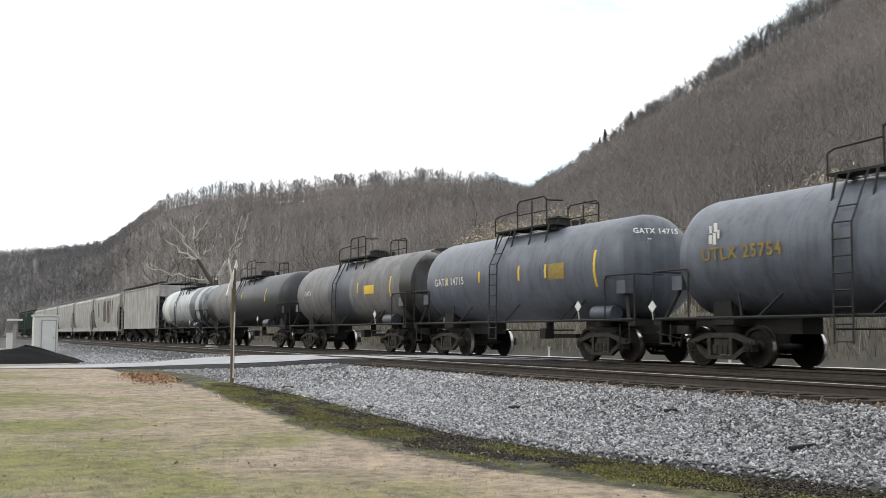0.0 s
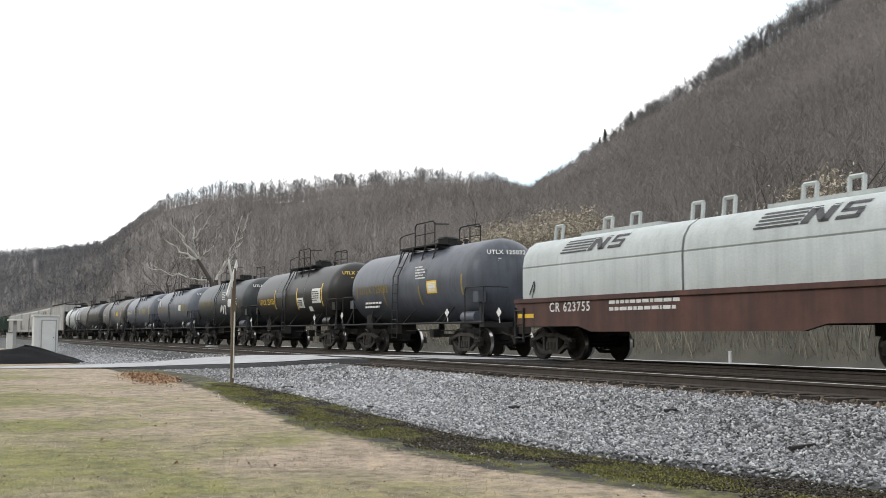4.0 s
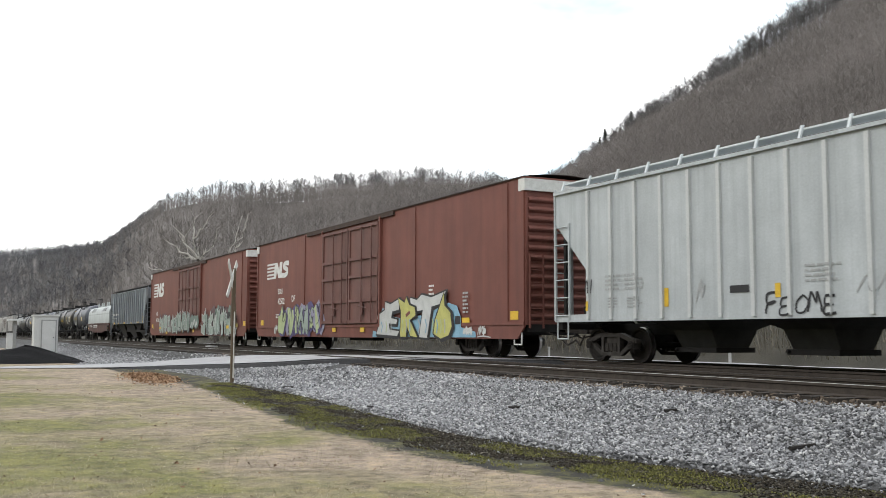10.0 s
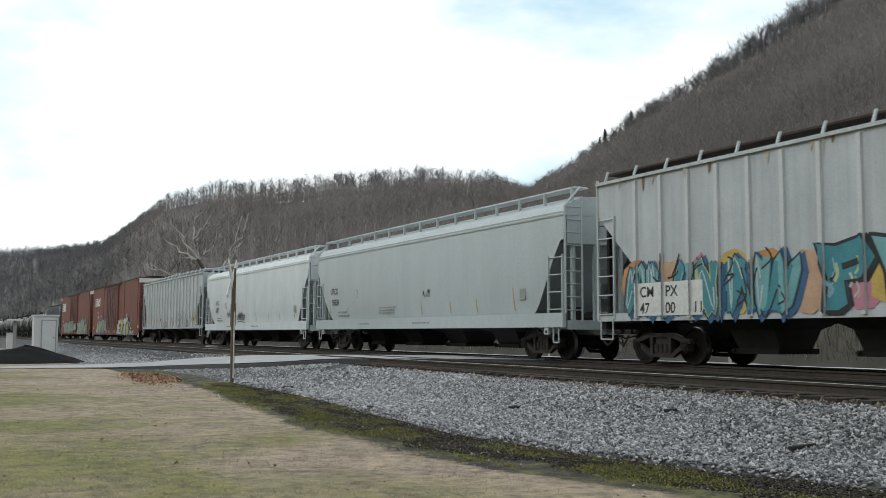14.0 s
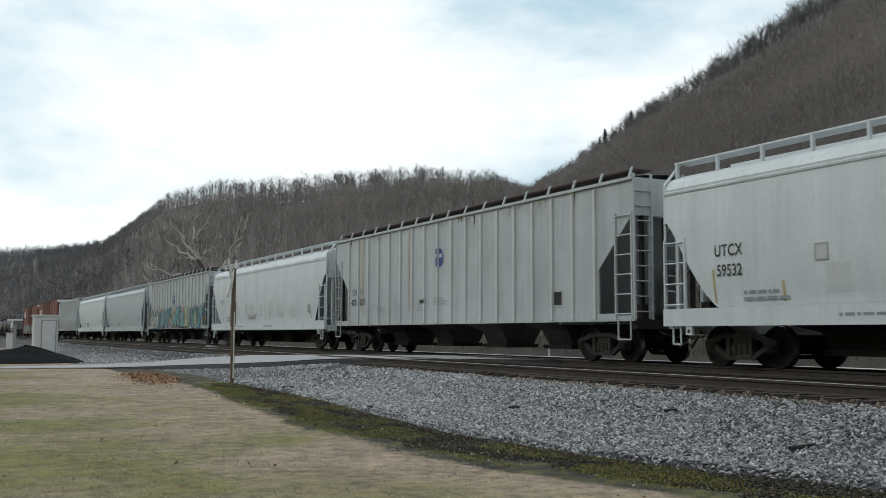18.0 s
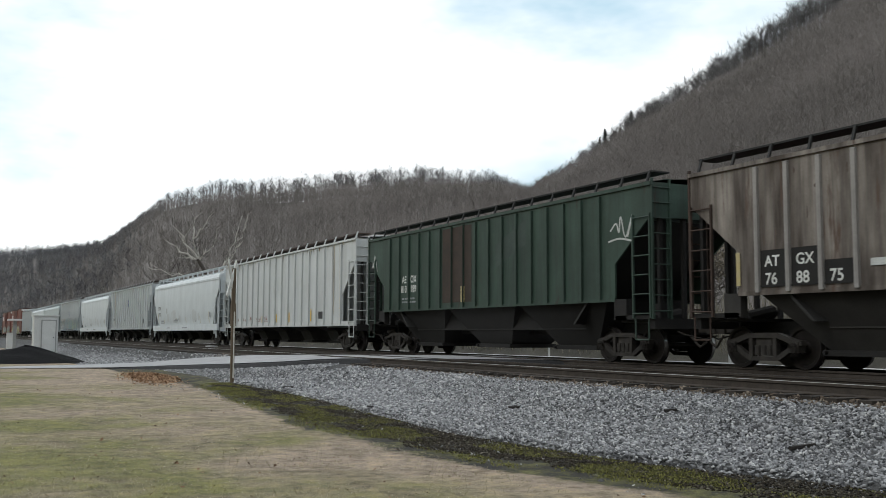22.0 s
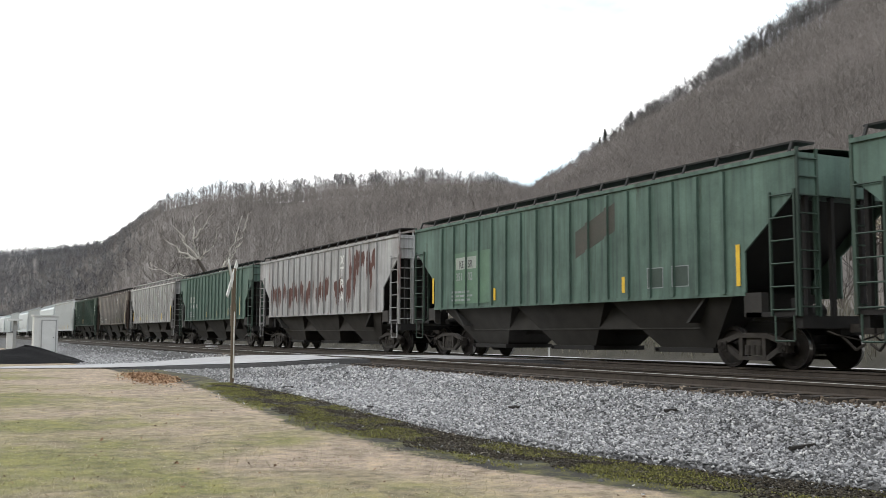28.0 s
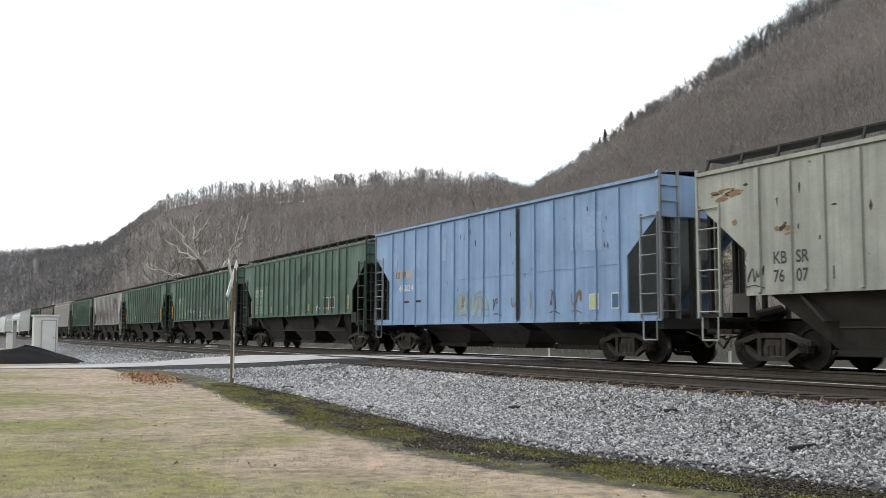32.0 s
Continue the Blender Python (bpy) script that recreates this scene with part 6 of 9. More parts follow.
def bubbles(car, x0, x1, z0, z1, n, colour, seed, y):
    """Faint rounded throw-up in thin lines, two rows of bulging loops."""
    rng = random.Random(seed)
    w, h = (x1 - x0) / n, z1 - z0
    tag = None
    for i in range(2 * n):
        k, up = i // 2, i % 2
        loop = [(0.1, 0.0), (-0.05, 0.5), (0.3, 1.0), (0.8, 0.95), (1.02, 0.5), (0.85, 0.05), (0.5, 0.15)]
        loop = smooth_line([(a + rng.uniform(-0.28, 0.28), b + rng.uniform(-0.2, 0.2)) for a, b in loop], 4)
        ob = part("graffiti_tag" if tag is None else "tag_stroke", ribbon(loop, x0 + w * k, z0 + h * (0.45 * up), w, h * (0.55 if up else 0.5), 0.016, y - 0.0008 * i), SPRAY[colour], tag or car, "" if tag else "thin outlined rounded throw-up")
        tag = tag or ob


def cloud(car, x0, x1, z0, z1, n, colours, seed, y):
    """Jagged sprayed clouds behind the letters."""
    rng = random.Random(seed)
    for i in range(n):
        cx, cz = x0 + (x1 - x0) * (i + 0.5) / n, (z0 + z1) / 2
        rx, rz = (x1 - x0) / n * rng.uniform(0.6, 0.9), (z1 - z0) * 0.5
        quad(car, [(cx + rx * rng.uniform(0.75, 1.15) * math.cos(2 * math.pi * k / 13), max(z0, cz + rz * rng.uniform(0.7, 1.15) * math.sin(2 * math.pi * k / 13))) for k in range(13)], y - 0.0008 * (i % 4), SPRAY[colours[i % len(colours)]], "graffiti_backing", "sprayed cloud behind the letters")


HAND_E = ((0.75, 0.95), (0.15, 0.9), (0.12, 0.5), (0.6, 0.52), (0.12, 0.45), (0.1, 0.05), (0.85, 0.1))
HAND_I = ((0.3, 0.9), (0.55, 0.95), (0.42, 0.5), (0.35, 0.05), (0.7, 0.1))
HAND_S = ((0.95, 0.85), (0.4, 0.95), (0.2, 0.65), (0.8, 0.4), (0.6, 0.05), (0.0, 0.15))
HAND_M = ((0.0, 0.0), (0.2, 0.95), (0.45, 0.3), (0.75, 1.0), (0.8, 0.4), (1.15, -0.15))
HAND_O = ((0.5, 1.0), (0.1, 0.6), (0.25, 0.1), (0.75, 0.1), (0.9, 0.65), (0.5, 0.98))
HAND_N = ((0.0, 0.0), (0.12, 0.95), (0.5, 0.45), (0.55, 0.95), (0.95, 0.0))
HAND_F = ((0.9, 0.95), (0.1, 0.9), (0.12, 0.45), (0.7, 0.55), (0.12, 0.42), (0.08, 0.0))


def tag_scrawl(car, x0, x1, z0, z1, seed, y, material, n=9, r=0.022, glyphs=None):
    """A quick hand-drawn signature: a row of rounded, leaning strokes, some underlined."""
    rng = random.Random(seed)
    w, h = x1 - x0, z1 - z0
    m = len(glyphs) if glyphs else max(1, min(3, round(0.8 * w / h)))
    tag = None
    for i in range(m):
        if glyphs:
            g = glyphs[i]
        else:
            g, u = [], 0.0
            for k in range(rng.randint(7, 10)):
                g.append((u, rng.uniform(0.55, 1.0) if k % 2 else rng.uniform(0.0, 0.45)))
                u = min(1.05, max(0.0, u + rng.uniform(-0.22, 0.42)))
        lean, tall, drop = rng.uniform(0.0, 0.25), rng.uniform(0.75, 1.05), rng.uniform(-0.08, 0.12)
        pts = [((i + 0.04 + 0.98 * a + lean * b) / (m + 0.2), drop + tall * b) for a, b in smooth_line(g)]
        piece = part("graffiti_tag" if tag is None else "tag_stroke", ribbon(pts, x0, z0, w, h, r * rng.uniform(0.8, 1.2), y - 0.0004 * i), material, car if tag is None else tag, "scrawled spray tag" if tag is None else "")
        tag = tag or piece
    if rng.random() < 0.35:
        part("tag_stroke", ribbon(smooth_line([(0.0, -0.12), (0.5, -0.05), (1.05, -0.18)]), x0, z0, w, h, r * 0.8, y), material, tag)


def quad(car, pts, y, material, name, label=""):
    return part(name, Build().prism(pts, y - 0.003, y + 0.001), material, car, label)


def framed(car, x, z, s, y, inner, rim, name="stencil_panel", r=0.035):
    """A small square panel with a painted rim."""
    b = Build()
    for a, c, d, e in ((0, s, 0, r), (0, s, s - r, s), (0, r, r, s - r), (s - r, s, r, s - r)):
        b.box(x + a, x + c, y - 0.004, y + 0.002, z + d, z + e)
    o = part(name, b, rim, car)
    part("panel_fill", Build().box(x + r + 0.004, x + s - r - 0.004, y - 0.003, y + 0.002, z + r + 0.004, z + s - r - 0.004), inner, o)


SIDE_Z, SIDE_Y = (1.30, 1.7, 2.2, 2.8, 3.4, 3.9), (1.44, 1.51, 1.555, 1.575, 1.57, 1.55)


def skin(z):
    """Where the bulging side of a smooth hopper lies at height z."""
    return -float(np.interp(z, SIDE_Z, SIDE_Y))


def decal(car, x0, x1, z0, z1, material, name="marker", label="", lift=0.005):
    """A painted patch that follows the bulging side."""
    rows = [[(x, skin(z0 + (z1 - z0) * k / 5) - lift, z0 + (z1 - z0) * k / 5) for x in (x0, x1)] for k in range(6)]
    return part(name, Build().sheet(rows), material, car, label)


YS, YR, YF, YC = -1.505, -1.585, -1.54, -1.582
# grey boxcar-red pair
cloud(c_b1, -9.75, -5.7, 0.72, 2.2, 5, ("plum",), 3, -1.572)
for k_, (ch_, x_, z_, w_, h_) in enumerate((("D", -9.48, 0.92, 0.60, 0.80), ("O", -8.66, 0.92, 0.46, 0.80), ("P", -8.02, 0.80, 0.58, 1.06), ("P", -7.32, 0.80, 0.46, 1.02), ("E", -6.70, 1.00, 0.76, 0.92))):
    form(c_b1, [smooth_line(g_) for g_ in GLYPH[ch_]], x_, z_, w_, h_, 0.27, ("mint", "pale_green"), "white", -1.59 - 0.014 * (k_ % 2), "plum", None, "fat pale-green sprayed letter")
plate(c_b1, -9.42, -8.92, 1.06, 1.20, -1.63, YELLOW, "placard")
plate(c_b1, -7.08, -6.57, 0.68, 0.85, -1.63, YELLOW, "placard")
plate(c_b1, -12.15, -11.63, 1.06, 1.30, -1.575, STENCIL_Y, "placard")
shards(c_b1, -5.6, -3.2, 0.78, 2.1, 3, ("mint", "pale_green"), "white", 2, -1.585)
wild(c_b1, -3.0, 0.3, 0.85, 2.2, 4, ("mint", "pale_green", "mint_dark"), "white", 3, -1.70, 0.20, "black")
cloud(c_b1, 0.7, 2.9, 1.0, 1.95, 2, ("mint_dark",), 4, -1.695)
tag_scrawl(c_b1, 0.9, 2.7, 1.1, 1.75, 4, -1.705, SPRAY["white"], 4, 0.05)
cloud(c_b1, 5.88, 10.68, 1.2, 2.42, 5, ("plum", "mint_dark", "plum"), 15, -1.572)
shards(c_b1, 3.57, 11.48, 0.66, 2.2, 11, ("pale_green", "mint", "pale_green"), "white", 5, -1.59)
framed(c_b1, 10.62, 1.12, 0.42, -1.63, SPRAY["mint"], SPRAY["white"])
plate(c_b1, 11.46, 11.99, 1.08, 1.30, -1.60, STENCIL_Y, "placard")
plate(c_b1, 9.74, 10.24, 1.60, 1.98, -1.625, SPRAY["black"], "painted_patch")
plate(c_b1, 9.58, 10.12, 1.02, 1.20, -1.625, YELLOW, "placard")
tag_scrawl(c_b1, 11.43, 12.18, 0.75, 1.5, 61, -1.59, SPRAY["white"], 5, 0.02)
tag_scrawl(c_b1, 2.97, 3.67, 1.05, 1.6, 6, -1.58, SPRAY["white"])
cloud(c_b2, -9.4, -3.4, 0.60, 2.15, 6, ("purple", "lilac"), 7, -1.572)
wild(c_b2, -9.3, -3.6, 0.62, 2.12, 6, ("lime", "pale_green", "lime", "lilac"), "black", 7, -1.585, 0.26, "purple")
tag_scrawl(c_b2, -10.2, -9.4, 0.7, 1.3, 8, -1.58, SPRAY["white"], 5, 0.035)
quad(c_b2, [(2.3, 0.60), (2.35, 0.85), (2.75, 0.80), (2.85, 1.25), (3.3, 1.75), (3.5, 1.45), (5.0, 1.3), (6.9, 1.4), (8.72, 1.78), (9.3, 1.66), (9.56, 1.30), (9.6, 0.95), (10.55, 0.80), (10.6, 0.62)], -1.575, SPRAY["sky"], "graffiti_backing", "sky-blue sprayed cloud")
LETTERS = (
    ("white", 2.65, 2.25, 0.62, 1.32, ((0.02, 0.05), (0.16, 0.42), (0.0, 0.60), (0.38, 0.78), (0.40, 1.02), (0.62, 0.95), (1.0, 1.10), (0.96, 0.74), (0.70, 0.70), (0.66, 0.55), (0.90, 0.50), (0.86, 0.34), (0.56, 0.36), (0.60, 0.22), (0.98, 0.18), (0.90, 0.0))),
    ("yellow", 4.75, 1.60, 0.60, 1.50, ((0.10, 0.0), (0.16, 0.60), (0.0, 0.98), (0.36, 0.86), (0.46, 1.0), (0.62, 0.80), (0.90, 0.74), (0.96, 0.52), (0.66, 0.42), (1.06, 0.0), (0.66, 0.02), (0.46, 0.30), (0.46, 0.0))),
    ("white", 5.75, 2.85, 0.57, 1.55, ((0.02, 0.66), (0.0, 0.96), (0.20, 0.90), (0.34, 1.02), (0.60, 0.94), (1.0, 1.06), (0.90, 0.76), (0.62, 0.70), (0.50, 0.0), (0.26, 0.02), (0.36, 0.64), (0.14, 0.60))),
    ("yellow", 7.55, 1.50, 0.57, 1.50, ((0.06, 0.10), (0.16, 0.45), (0.42, 0.80), (0.60, 1.05), (0.64, 0.76), (0.92, 0.60), (1.0, 0.26), (0.84, 0.06), (0.45, -0.02))),
)
for k_, (col_, x_, w_, z_, h_, shape_) in enumerate(LETTERS):
    body_ = outline(c_b2, shape_, x_ + 0.09, z_ - 0.03, w_, h_, -1.590 - 0.016 * (k_ % 2), "black", "black", 0.06, "letter_shade", "black sprayed shade")
    outline(body_, shape_, x_, z_, w_, h_, -1.597 - 0.016 * (k_ % 2), col_, "black", 0.030, "letter_fill", "fat angular sprayed letter in white or yellow")
    for j_ in range(3):
        part("letter_line", ribbon(((0.25 + 0.2 * j_, 0.12), (0.30 + 0.18 * j_, 0.30), (0.24 + 0.2 * j_, 0.44)), x_, z_, w_, h_, 0.035, -1.607 - 0.016 * (k_ % 2)), SPRAY[("sky", "lime", "haze")[(j_ + k_) % 3]], body_)
part("letter_line", ribbon(((0.50, 0.22), (0.56, 0.62)), 7.55, 0.57, 1.5, 1.5, 0.07, -1.610), SPRAY["maroon"], c_b2)
part("letter_line", ribbon(((0.44, 0.52), (0.66, 0.62)), 4.75, 0.60, 1.6, 1.5, 0.06, -1.625), SPRAY["maroon"], c_b2)
plate(c_b2, 9.2, 9.55, 1.05, 1.32, -1.585, SPRAY["black"], "painted_patch")
plate(c_b2, 9.68, 10.17, 1.10, 1.26, -1.585, YELLOW, "placard")
bars(c_b2, 9.7, 1.4, 0.35, 0.75, 6, SPRAY["haze"], -1.575, seed=63)
tag_scrawl(c_b2, 10.7, 11.5, 0.68, 1.0, 64, -1.585, SPRAY["white"], 6, 0.025)
tag_scrawl(c_b2, 9.75, 10.5, 0.68, 1.0, 65, -1.590, SPRAY["white"], 6, 0.04)

# off-white hopper with tags
tag_scrawl(c_h1, -8.66, -8.16, 1.74, 2.28, 11, YF, SPRAY["black"], 7)
tag_scrawl(c_h1, -4.31, -3.68, 1.43, 2.16, 12, YF, SPRAY["haze"], 12, 0.015)
tag_scrawl(c_h1, -2.19, -0.22, 1.14, 1.62, 13, YF, SPRAY["black"], 14, 0.024, (HAND_F, HAND_E, HAND_O, HAND_N, HAND_E))
tag_scrawl(c_h1, 5.08, 6.30, 1.18, 1.72, 14, YF, SPRAY["black"], 14, 0.028, (HAND_F, HAND_E, HAND_I, HAND_S, HAND_M))
tag_scrawl(c_h1, 0.1, 0.85, 1.55, 2.05, 15, YF, SPRAY["haze"], 14, 0.015)
tag_scrawl(c_h1, 7.95, 8.42, 1.45, 2.3, 18, YF, SPRAY["black"], 9, 0.028)
bubbles(c_h1, 2.15, 4.6, 1.14, 2.28, 5, "grey", 19, YF)
plate(c_h1, -3.2, -2.63, 1.64, 1.80, YF, SPRAY["black"], "painted_patch")
for d_, z_, h_ in ((-5.38, 1.39, 0.44), (-1.9, 1.5, 0.3), (1.4, 1.32, 0.45), (4.72, 1.31, 0.54), (7.75, 1.4, 1.0), (-8.5, 1.35, 0.25)):
    plate(c_h1, d_, d_ + 0.15, z_, z_ + h_, YF + 0.002, YELLOW, "reflector_strip")
for d_, z_, w_, h_ in ((-7.7, 1.85, 0.7, 0.45), (-6.9, 1.85, 0.75, 0.45), (-7.6, 1.4, 0.4, 0.3), (-6.8, 1.4, 0.6, 0.3), (-1.11, 1.78, 0.9, 0.4), (5.15, 1.80, 0.75, 0.2), (6.1, 1.8, 0.6, 0.15)):
    bars(c_h1, d_, z_, w_, h_, 4, SPRAY["haze"], YF, seed=int(d_ * 7) + 90)
plate(c_h1, 6.5, 6.68, 1.48, 1.68, YF, SPRAY["white"], "placard")
plate(c_h1, 7.2, 7.6, 1.58, 1.80, YF, SPRAY["black"], "data_plate")

# smooth white hoppers
text(c_u1, "UTCX", -7.15, 2.42, 0.36, STENCIL_K, skin(2.58) - 0.008, squeeze=0.82, spread=1.1)
text(c_u1, "57571", -7.15, 2.0, 0.36, STENCIL_K, skin(2.16) - 0.008, squeeze=0.82, spread=1.05)
text(c_u2, "UTCX", -8.1, 2.42, 0.36, STENCIL_K, skin(2.58) - 0.008, squeeze=0.82, spread=1.1)
text(c_u2, "59530", -7.97, 1.95, 0.36, STENCIL_K, skin(2.11) - 0.008, squeeze=0.82, spread=1.05)
text(c_u4, "UTCX", -8.0, 2.46, 0.36, STENCIL_K, skin(2.62) - 0.008, squeeze=0.82, spread=1.1)
text(c_u4, "59532", -7.95, 2.02, 0.36, STENCIL_K, skin(2.18) - 0.008, squeeze=0.82, spread=1.05)
text(c_u3, "UTCX", -8.0, 2.46, 0.34, SPRAY["grey"], skin(2.62) - 0.008, squeeze=0.82, spread=1.1)
FADED_Y = surface("faded_yellow_strip", (0.62, 0.50, 0.20), (0.55, 0.48, 0.30), 0.6, 0, 5, 30, 0)
for c_, first in ((c_u1, -7.95), (c_u2, -8.3), (c_u3, -7.6), (c_u4, -8.1)):
    rr_ = random.Random(round(first * 10))
    for k_, dx in enumerate((0.0, 2.0, 6.2, 9.0, 11.2, 13.0, 15.3)):
        zz_ = 1.42
        hh_ = (0.75, 0.42, 0.38, 0.42, 0.4, 0.42, 0.7)[k_]
        decal(c_, first + dx, first + dx + 0.07, zz_, zz_ + hh_, FADED_Y, "reflector_strip")
    bars(c_, first + 0.9, 1.45, 1.3, 0.28, 2, SPRAY["grey"], -1.505, seed=k_ + 20)
    bars(c_, first + 5.3, 1.5, 1.6, 0.3, 3, SPRAY["grey"], -1.515, seed=k_ + 21)
    framed(c_, 7.4, 1.75, 0.34, -1.552, SPRAY["grey"], SPRAY["haze"])
    framed(c_, first + 2.9, 2.2, 0.34, -1.569, SPRAY["white"], SPRAY["haze"])
    bars(c_, first + 3.5, 1.08, 1.4, 0.12, 1, SPRAY["grey"], -1.622, seed=31)
    bars(c_, first + 8.5, 1.08, 1.4, 0.12, 1, SPRAY["grey"], -1.622, seed=33)
tag_scrawl(c_u1, -4.7, -3.6, 1.5, 2.1, 21, -1.545, SPRAY["black"], 10, 0.025)
tag_scrawl(c_u1, -2.4, -1.0, 1.45, 2.1, 22, -1.545, SPRAY["black"], 12, 0.03)
decal(c_u2, 1.0, 1.5, 2.02, 2.12, SPRAY["grey"], "painted_patch")
tag_scrawl(c_u2, 0.95, 1.6, 2.05, 2.3, 23, -1.575, SPRAY["black"], 6, 0.014)
decal(c_u4, 3.4, 3.85, 1.52, 1.66, SPRAY["black"], "data_plate")
rr_ = random.Random(5)
GHOST = surface("painted_over_patch", (0.75, 0.78, 0.785), (0.68, 0.71, 0.715), 0.6, 0, 3, 30, 0)
for c_ in (c_u3, c_u4):
    for k_ in range(9):
        a_ = rr_.uniform(-5, 5.5)
        decal(c_, a_, a_ + rr_.uniform(0.15, 0.8), 1.5 + rr_.uniform(0, 0.2), 1.9 + rr_.uniform(0.1, 0.5), GHOST, "painted_patch", "", 0.004 + 0.001 * k_)

# rusty spill down the side of a leading hopper
SPILL = surface("dark_rust_spill", (0.13, 0.085, 0.065), (0.07, 0.05, 0.042), 0.85, 0, 3, 20, 0, (1, 1, 0.2))
for k_ in range(16):
    a_ = rr_.gauss(0.4, 1.7)
    decal(STAINED[0], a_, a_ + rr_.uniform(0.15, 0.6), 3.9 - rr_.uniform(0.8, 2.3), 3.9, SPILL, "rust_spill", "", 0.004 + 0.001 * k_)

# hopper with bright graffiti
cloud(c_c1, -8.6, 8.5, 1.14, 2.55, 16, ("orange", "peach", "pink", "amber"), 41, YF)
wild(c_c1, -8.4, -3.2, 1.14, 2.5, 6, ("aqua", "teal", "lime", "teal"), "black", 43, YF - 0.012, 0.24, "dark_blue", "white")
wild(c_c1, 4.7, 8.5, 1.14, 2.6, 4, ("teal", "aqua", "lime", "sky"), "black", 44, YF - 0.012, 0.30, "dark_blue")
TAGGED = (
    ("teal", "lime", -2.60, 1.45, 1.45, ((0.15, 0.0), (0.20, 0.45), (0.0, 0.95), (0.35, 0.90), (0.80, 1.0), (1.0, 0.70), (0.80, 0.42), (0.50, 0.40), (0.55, 0.10), (0.40, 0.0))),
    ("aqua", "lime", -1.30, 2.65, 1.45, ((0.0, 1.0), (0.22, 0.92), (0.30, 0.45), (0.45, 0.75), (0.62, 0.45), (0.66, 0.92), (1.0, 1.0), (0.85, 0.50), (0.78, 0.0), (0.55, 0.05), (0.46, 0.25), (0.36, 0.0), (0.14, 0.05), (0.12, 0.50))),
    ("teal", "aqua", 1.05, 1.35, 1.45, ((0.0, 0.05), (0.20, 0.35), (0.10, 0.65), (0.30, 0.98), (0.95, 1.02), (0.88, 0.78), (0.45, 0.74), (0.50, 0.60), (0.85, 0.58), (0.80, 0.40), (0.50, 0.40), (0.52, 0.24), (1.05, 0.20), (0.90, 0.0))),
    ("aqua", "teal", 2.15, 1.10, 1.25, ((0.10, 0.0), (0.25, 0.50), (0.0, 0.80), (0.95, 0.92), (0.80, 0.60), (0.70, 0.50), (0.95, 0.10), (0.80, 0.0))),
    ("lime", "sky", 3.22, 1.42, 1.35, ((0.05, 0.0), (0.15, 0.50), (0.0, 0.95), (0.50, 1.02), (0.48, 0.40), (0.62, 0.35), (0.95, 0.50), (1.02, 0.05))),
)
for k_, (col_, low_, x_, w_, h_, shape_) in enumerate(TAGGED):
    yy_ = YF - 0.014 - 0.016 * (k_ % 2)
    body_ = outline(c_c1, shape_, x_ + 0.08, 1.15, w_, h_, yy_, "dark_blue", "black", 0.05, "letter_shade", "dark blue sprayed shade")
    outline(body_, shape_, x_, 1.17, w_, h_, yy_ - 0.006, col_, "black", 0.034, "letter_fill", "teal and lime angular sprayed letter")
    rl_ = random.Random(70 + k_)
    for j_ in range(9):
        u_, v_ = rl_.uniform(0.2, 0.75), rl_.uniform(0.05, 0.5)
        streak_ = smooth_line(((u_, v_), (u_ + rl_.uniform(-0.04, 0.08), v_ + 0.10), (u_ + rl_.uniform(-0.06, 0.10), v_ + rl_.uniform(0.14, 0.28))), 3)
        part("letter_line", ribbon(streak_, x_, 1.17, w_, h_, rl_.uniform(0.012, 0.05), yy_ - 0.010 - 0.0015 * j_), SPRAY[(low_, "white", low_, "sky", "black")[j_ % 5]], body_)
part("letter_line", ribbon(((0.46, 0.60), (0.72, 0.66)), -2.60, 1.17, 1.45, 1.45, 0.06, YF - 0.05), SPRAY["black"], c_c1)
plate(c_c1, -8.15, -5.8, 1.18, 1.98, YF - 0.04, STENCIL_W, "stencil_board")
for w_, x_, z_ in (("CM", -8.02, 1.64), ("PX", -7.08, 1.64), ("47", -8.02, 1.24), ("00", -7.08, 1.24), ("11", -6.12, 1.24)):
    text(c_c1, w_, x_, z_, 0.36, STENCIL_K, YF - 0.052)
DISC = surface("blue_disc_paint", (0.09, 0.14, 0.38), (0.07, 0.10, 0.28), 0.5, 0, 5, 30, 0)
for c_, dx, dz in ((c_c2, -0.42, 3.36), (c_c1, -0.29, 3.13)):
    disc = part("painted_disc", Build().add([(dx + 0.31 * math.cos(2 * math.pi * k / 24), YF, dz + 0.32 * math.sin(2 * math.pi * k / 24)) for k in range(24)], [tuple(range(24))]), DISC, c_, "blue painted disc with a white bar")
    part("disc_bar", Build().box(dx - 0.22, dx + 0.22, YF - 0.004, YF - 0.002, dz + 0.0, dz + 0.13), SPRAY["white"], disc)
part("painted_disc", Build().add([(-0.6 + 0.3 * math.cos(2 * math.pi * k / 24), YF, 3.1 + 0.36 * math.sin(2 * math.pi * k / 24)) for k in range(24)], [tuple(range(24))]), SPRAY["white"], c_n1, "pale painted-out disc")
rib_c = 1.6 - 10.2 + 17.2 / 17
for w_, x_, z_, m_ in (("CM", rib_c - 0.75, 2.30, SPRAY["grey"]), ("PX", rib_c + 0.10, 2.30, SPRAY["grey"]), ("470", rib_c - 0.80, 1.88, STENCIL_K), ("037", rib_c + 0.10, 1.88, STENCIL_K)):
    text(c_c2, w_, x_, z_, 0.36, m_, YF - 0.012, squeeze=0.95)
plate(c_c2, -1.98, -1.45, 1.82, 1.95, YF, SPRAY["black"], "data_plate")
bars(c_c2, -0.9, 1.72, 1.0, 0.3, 3, SPRAY["haze"], YF, seed=51)
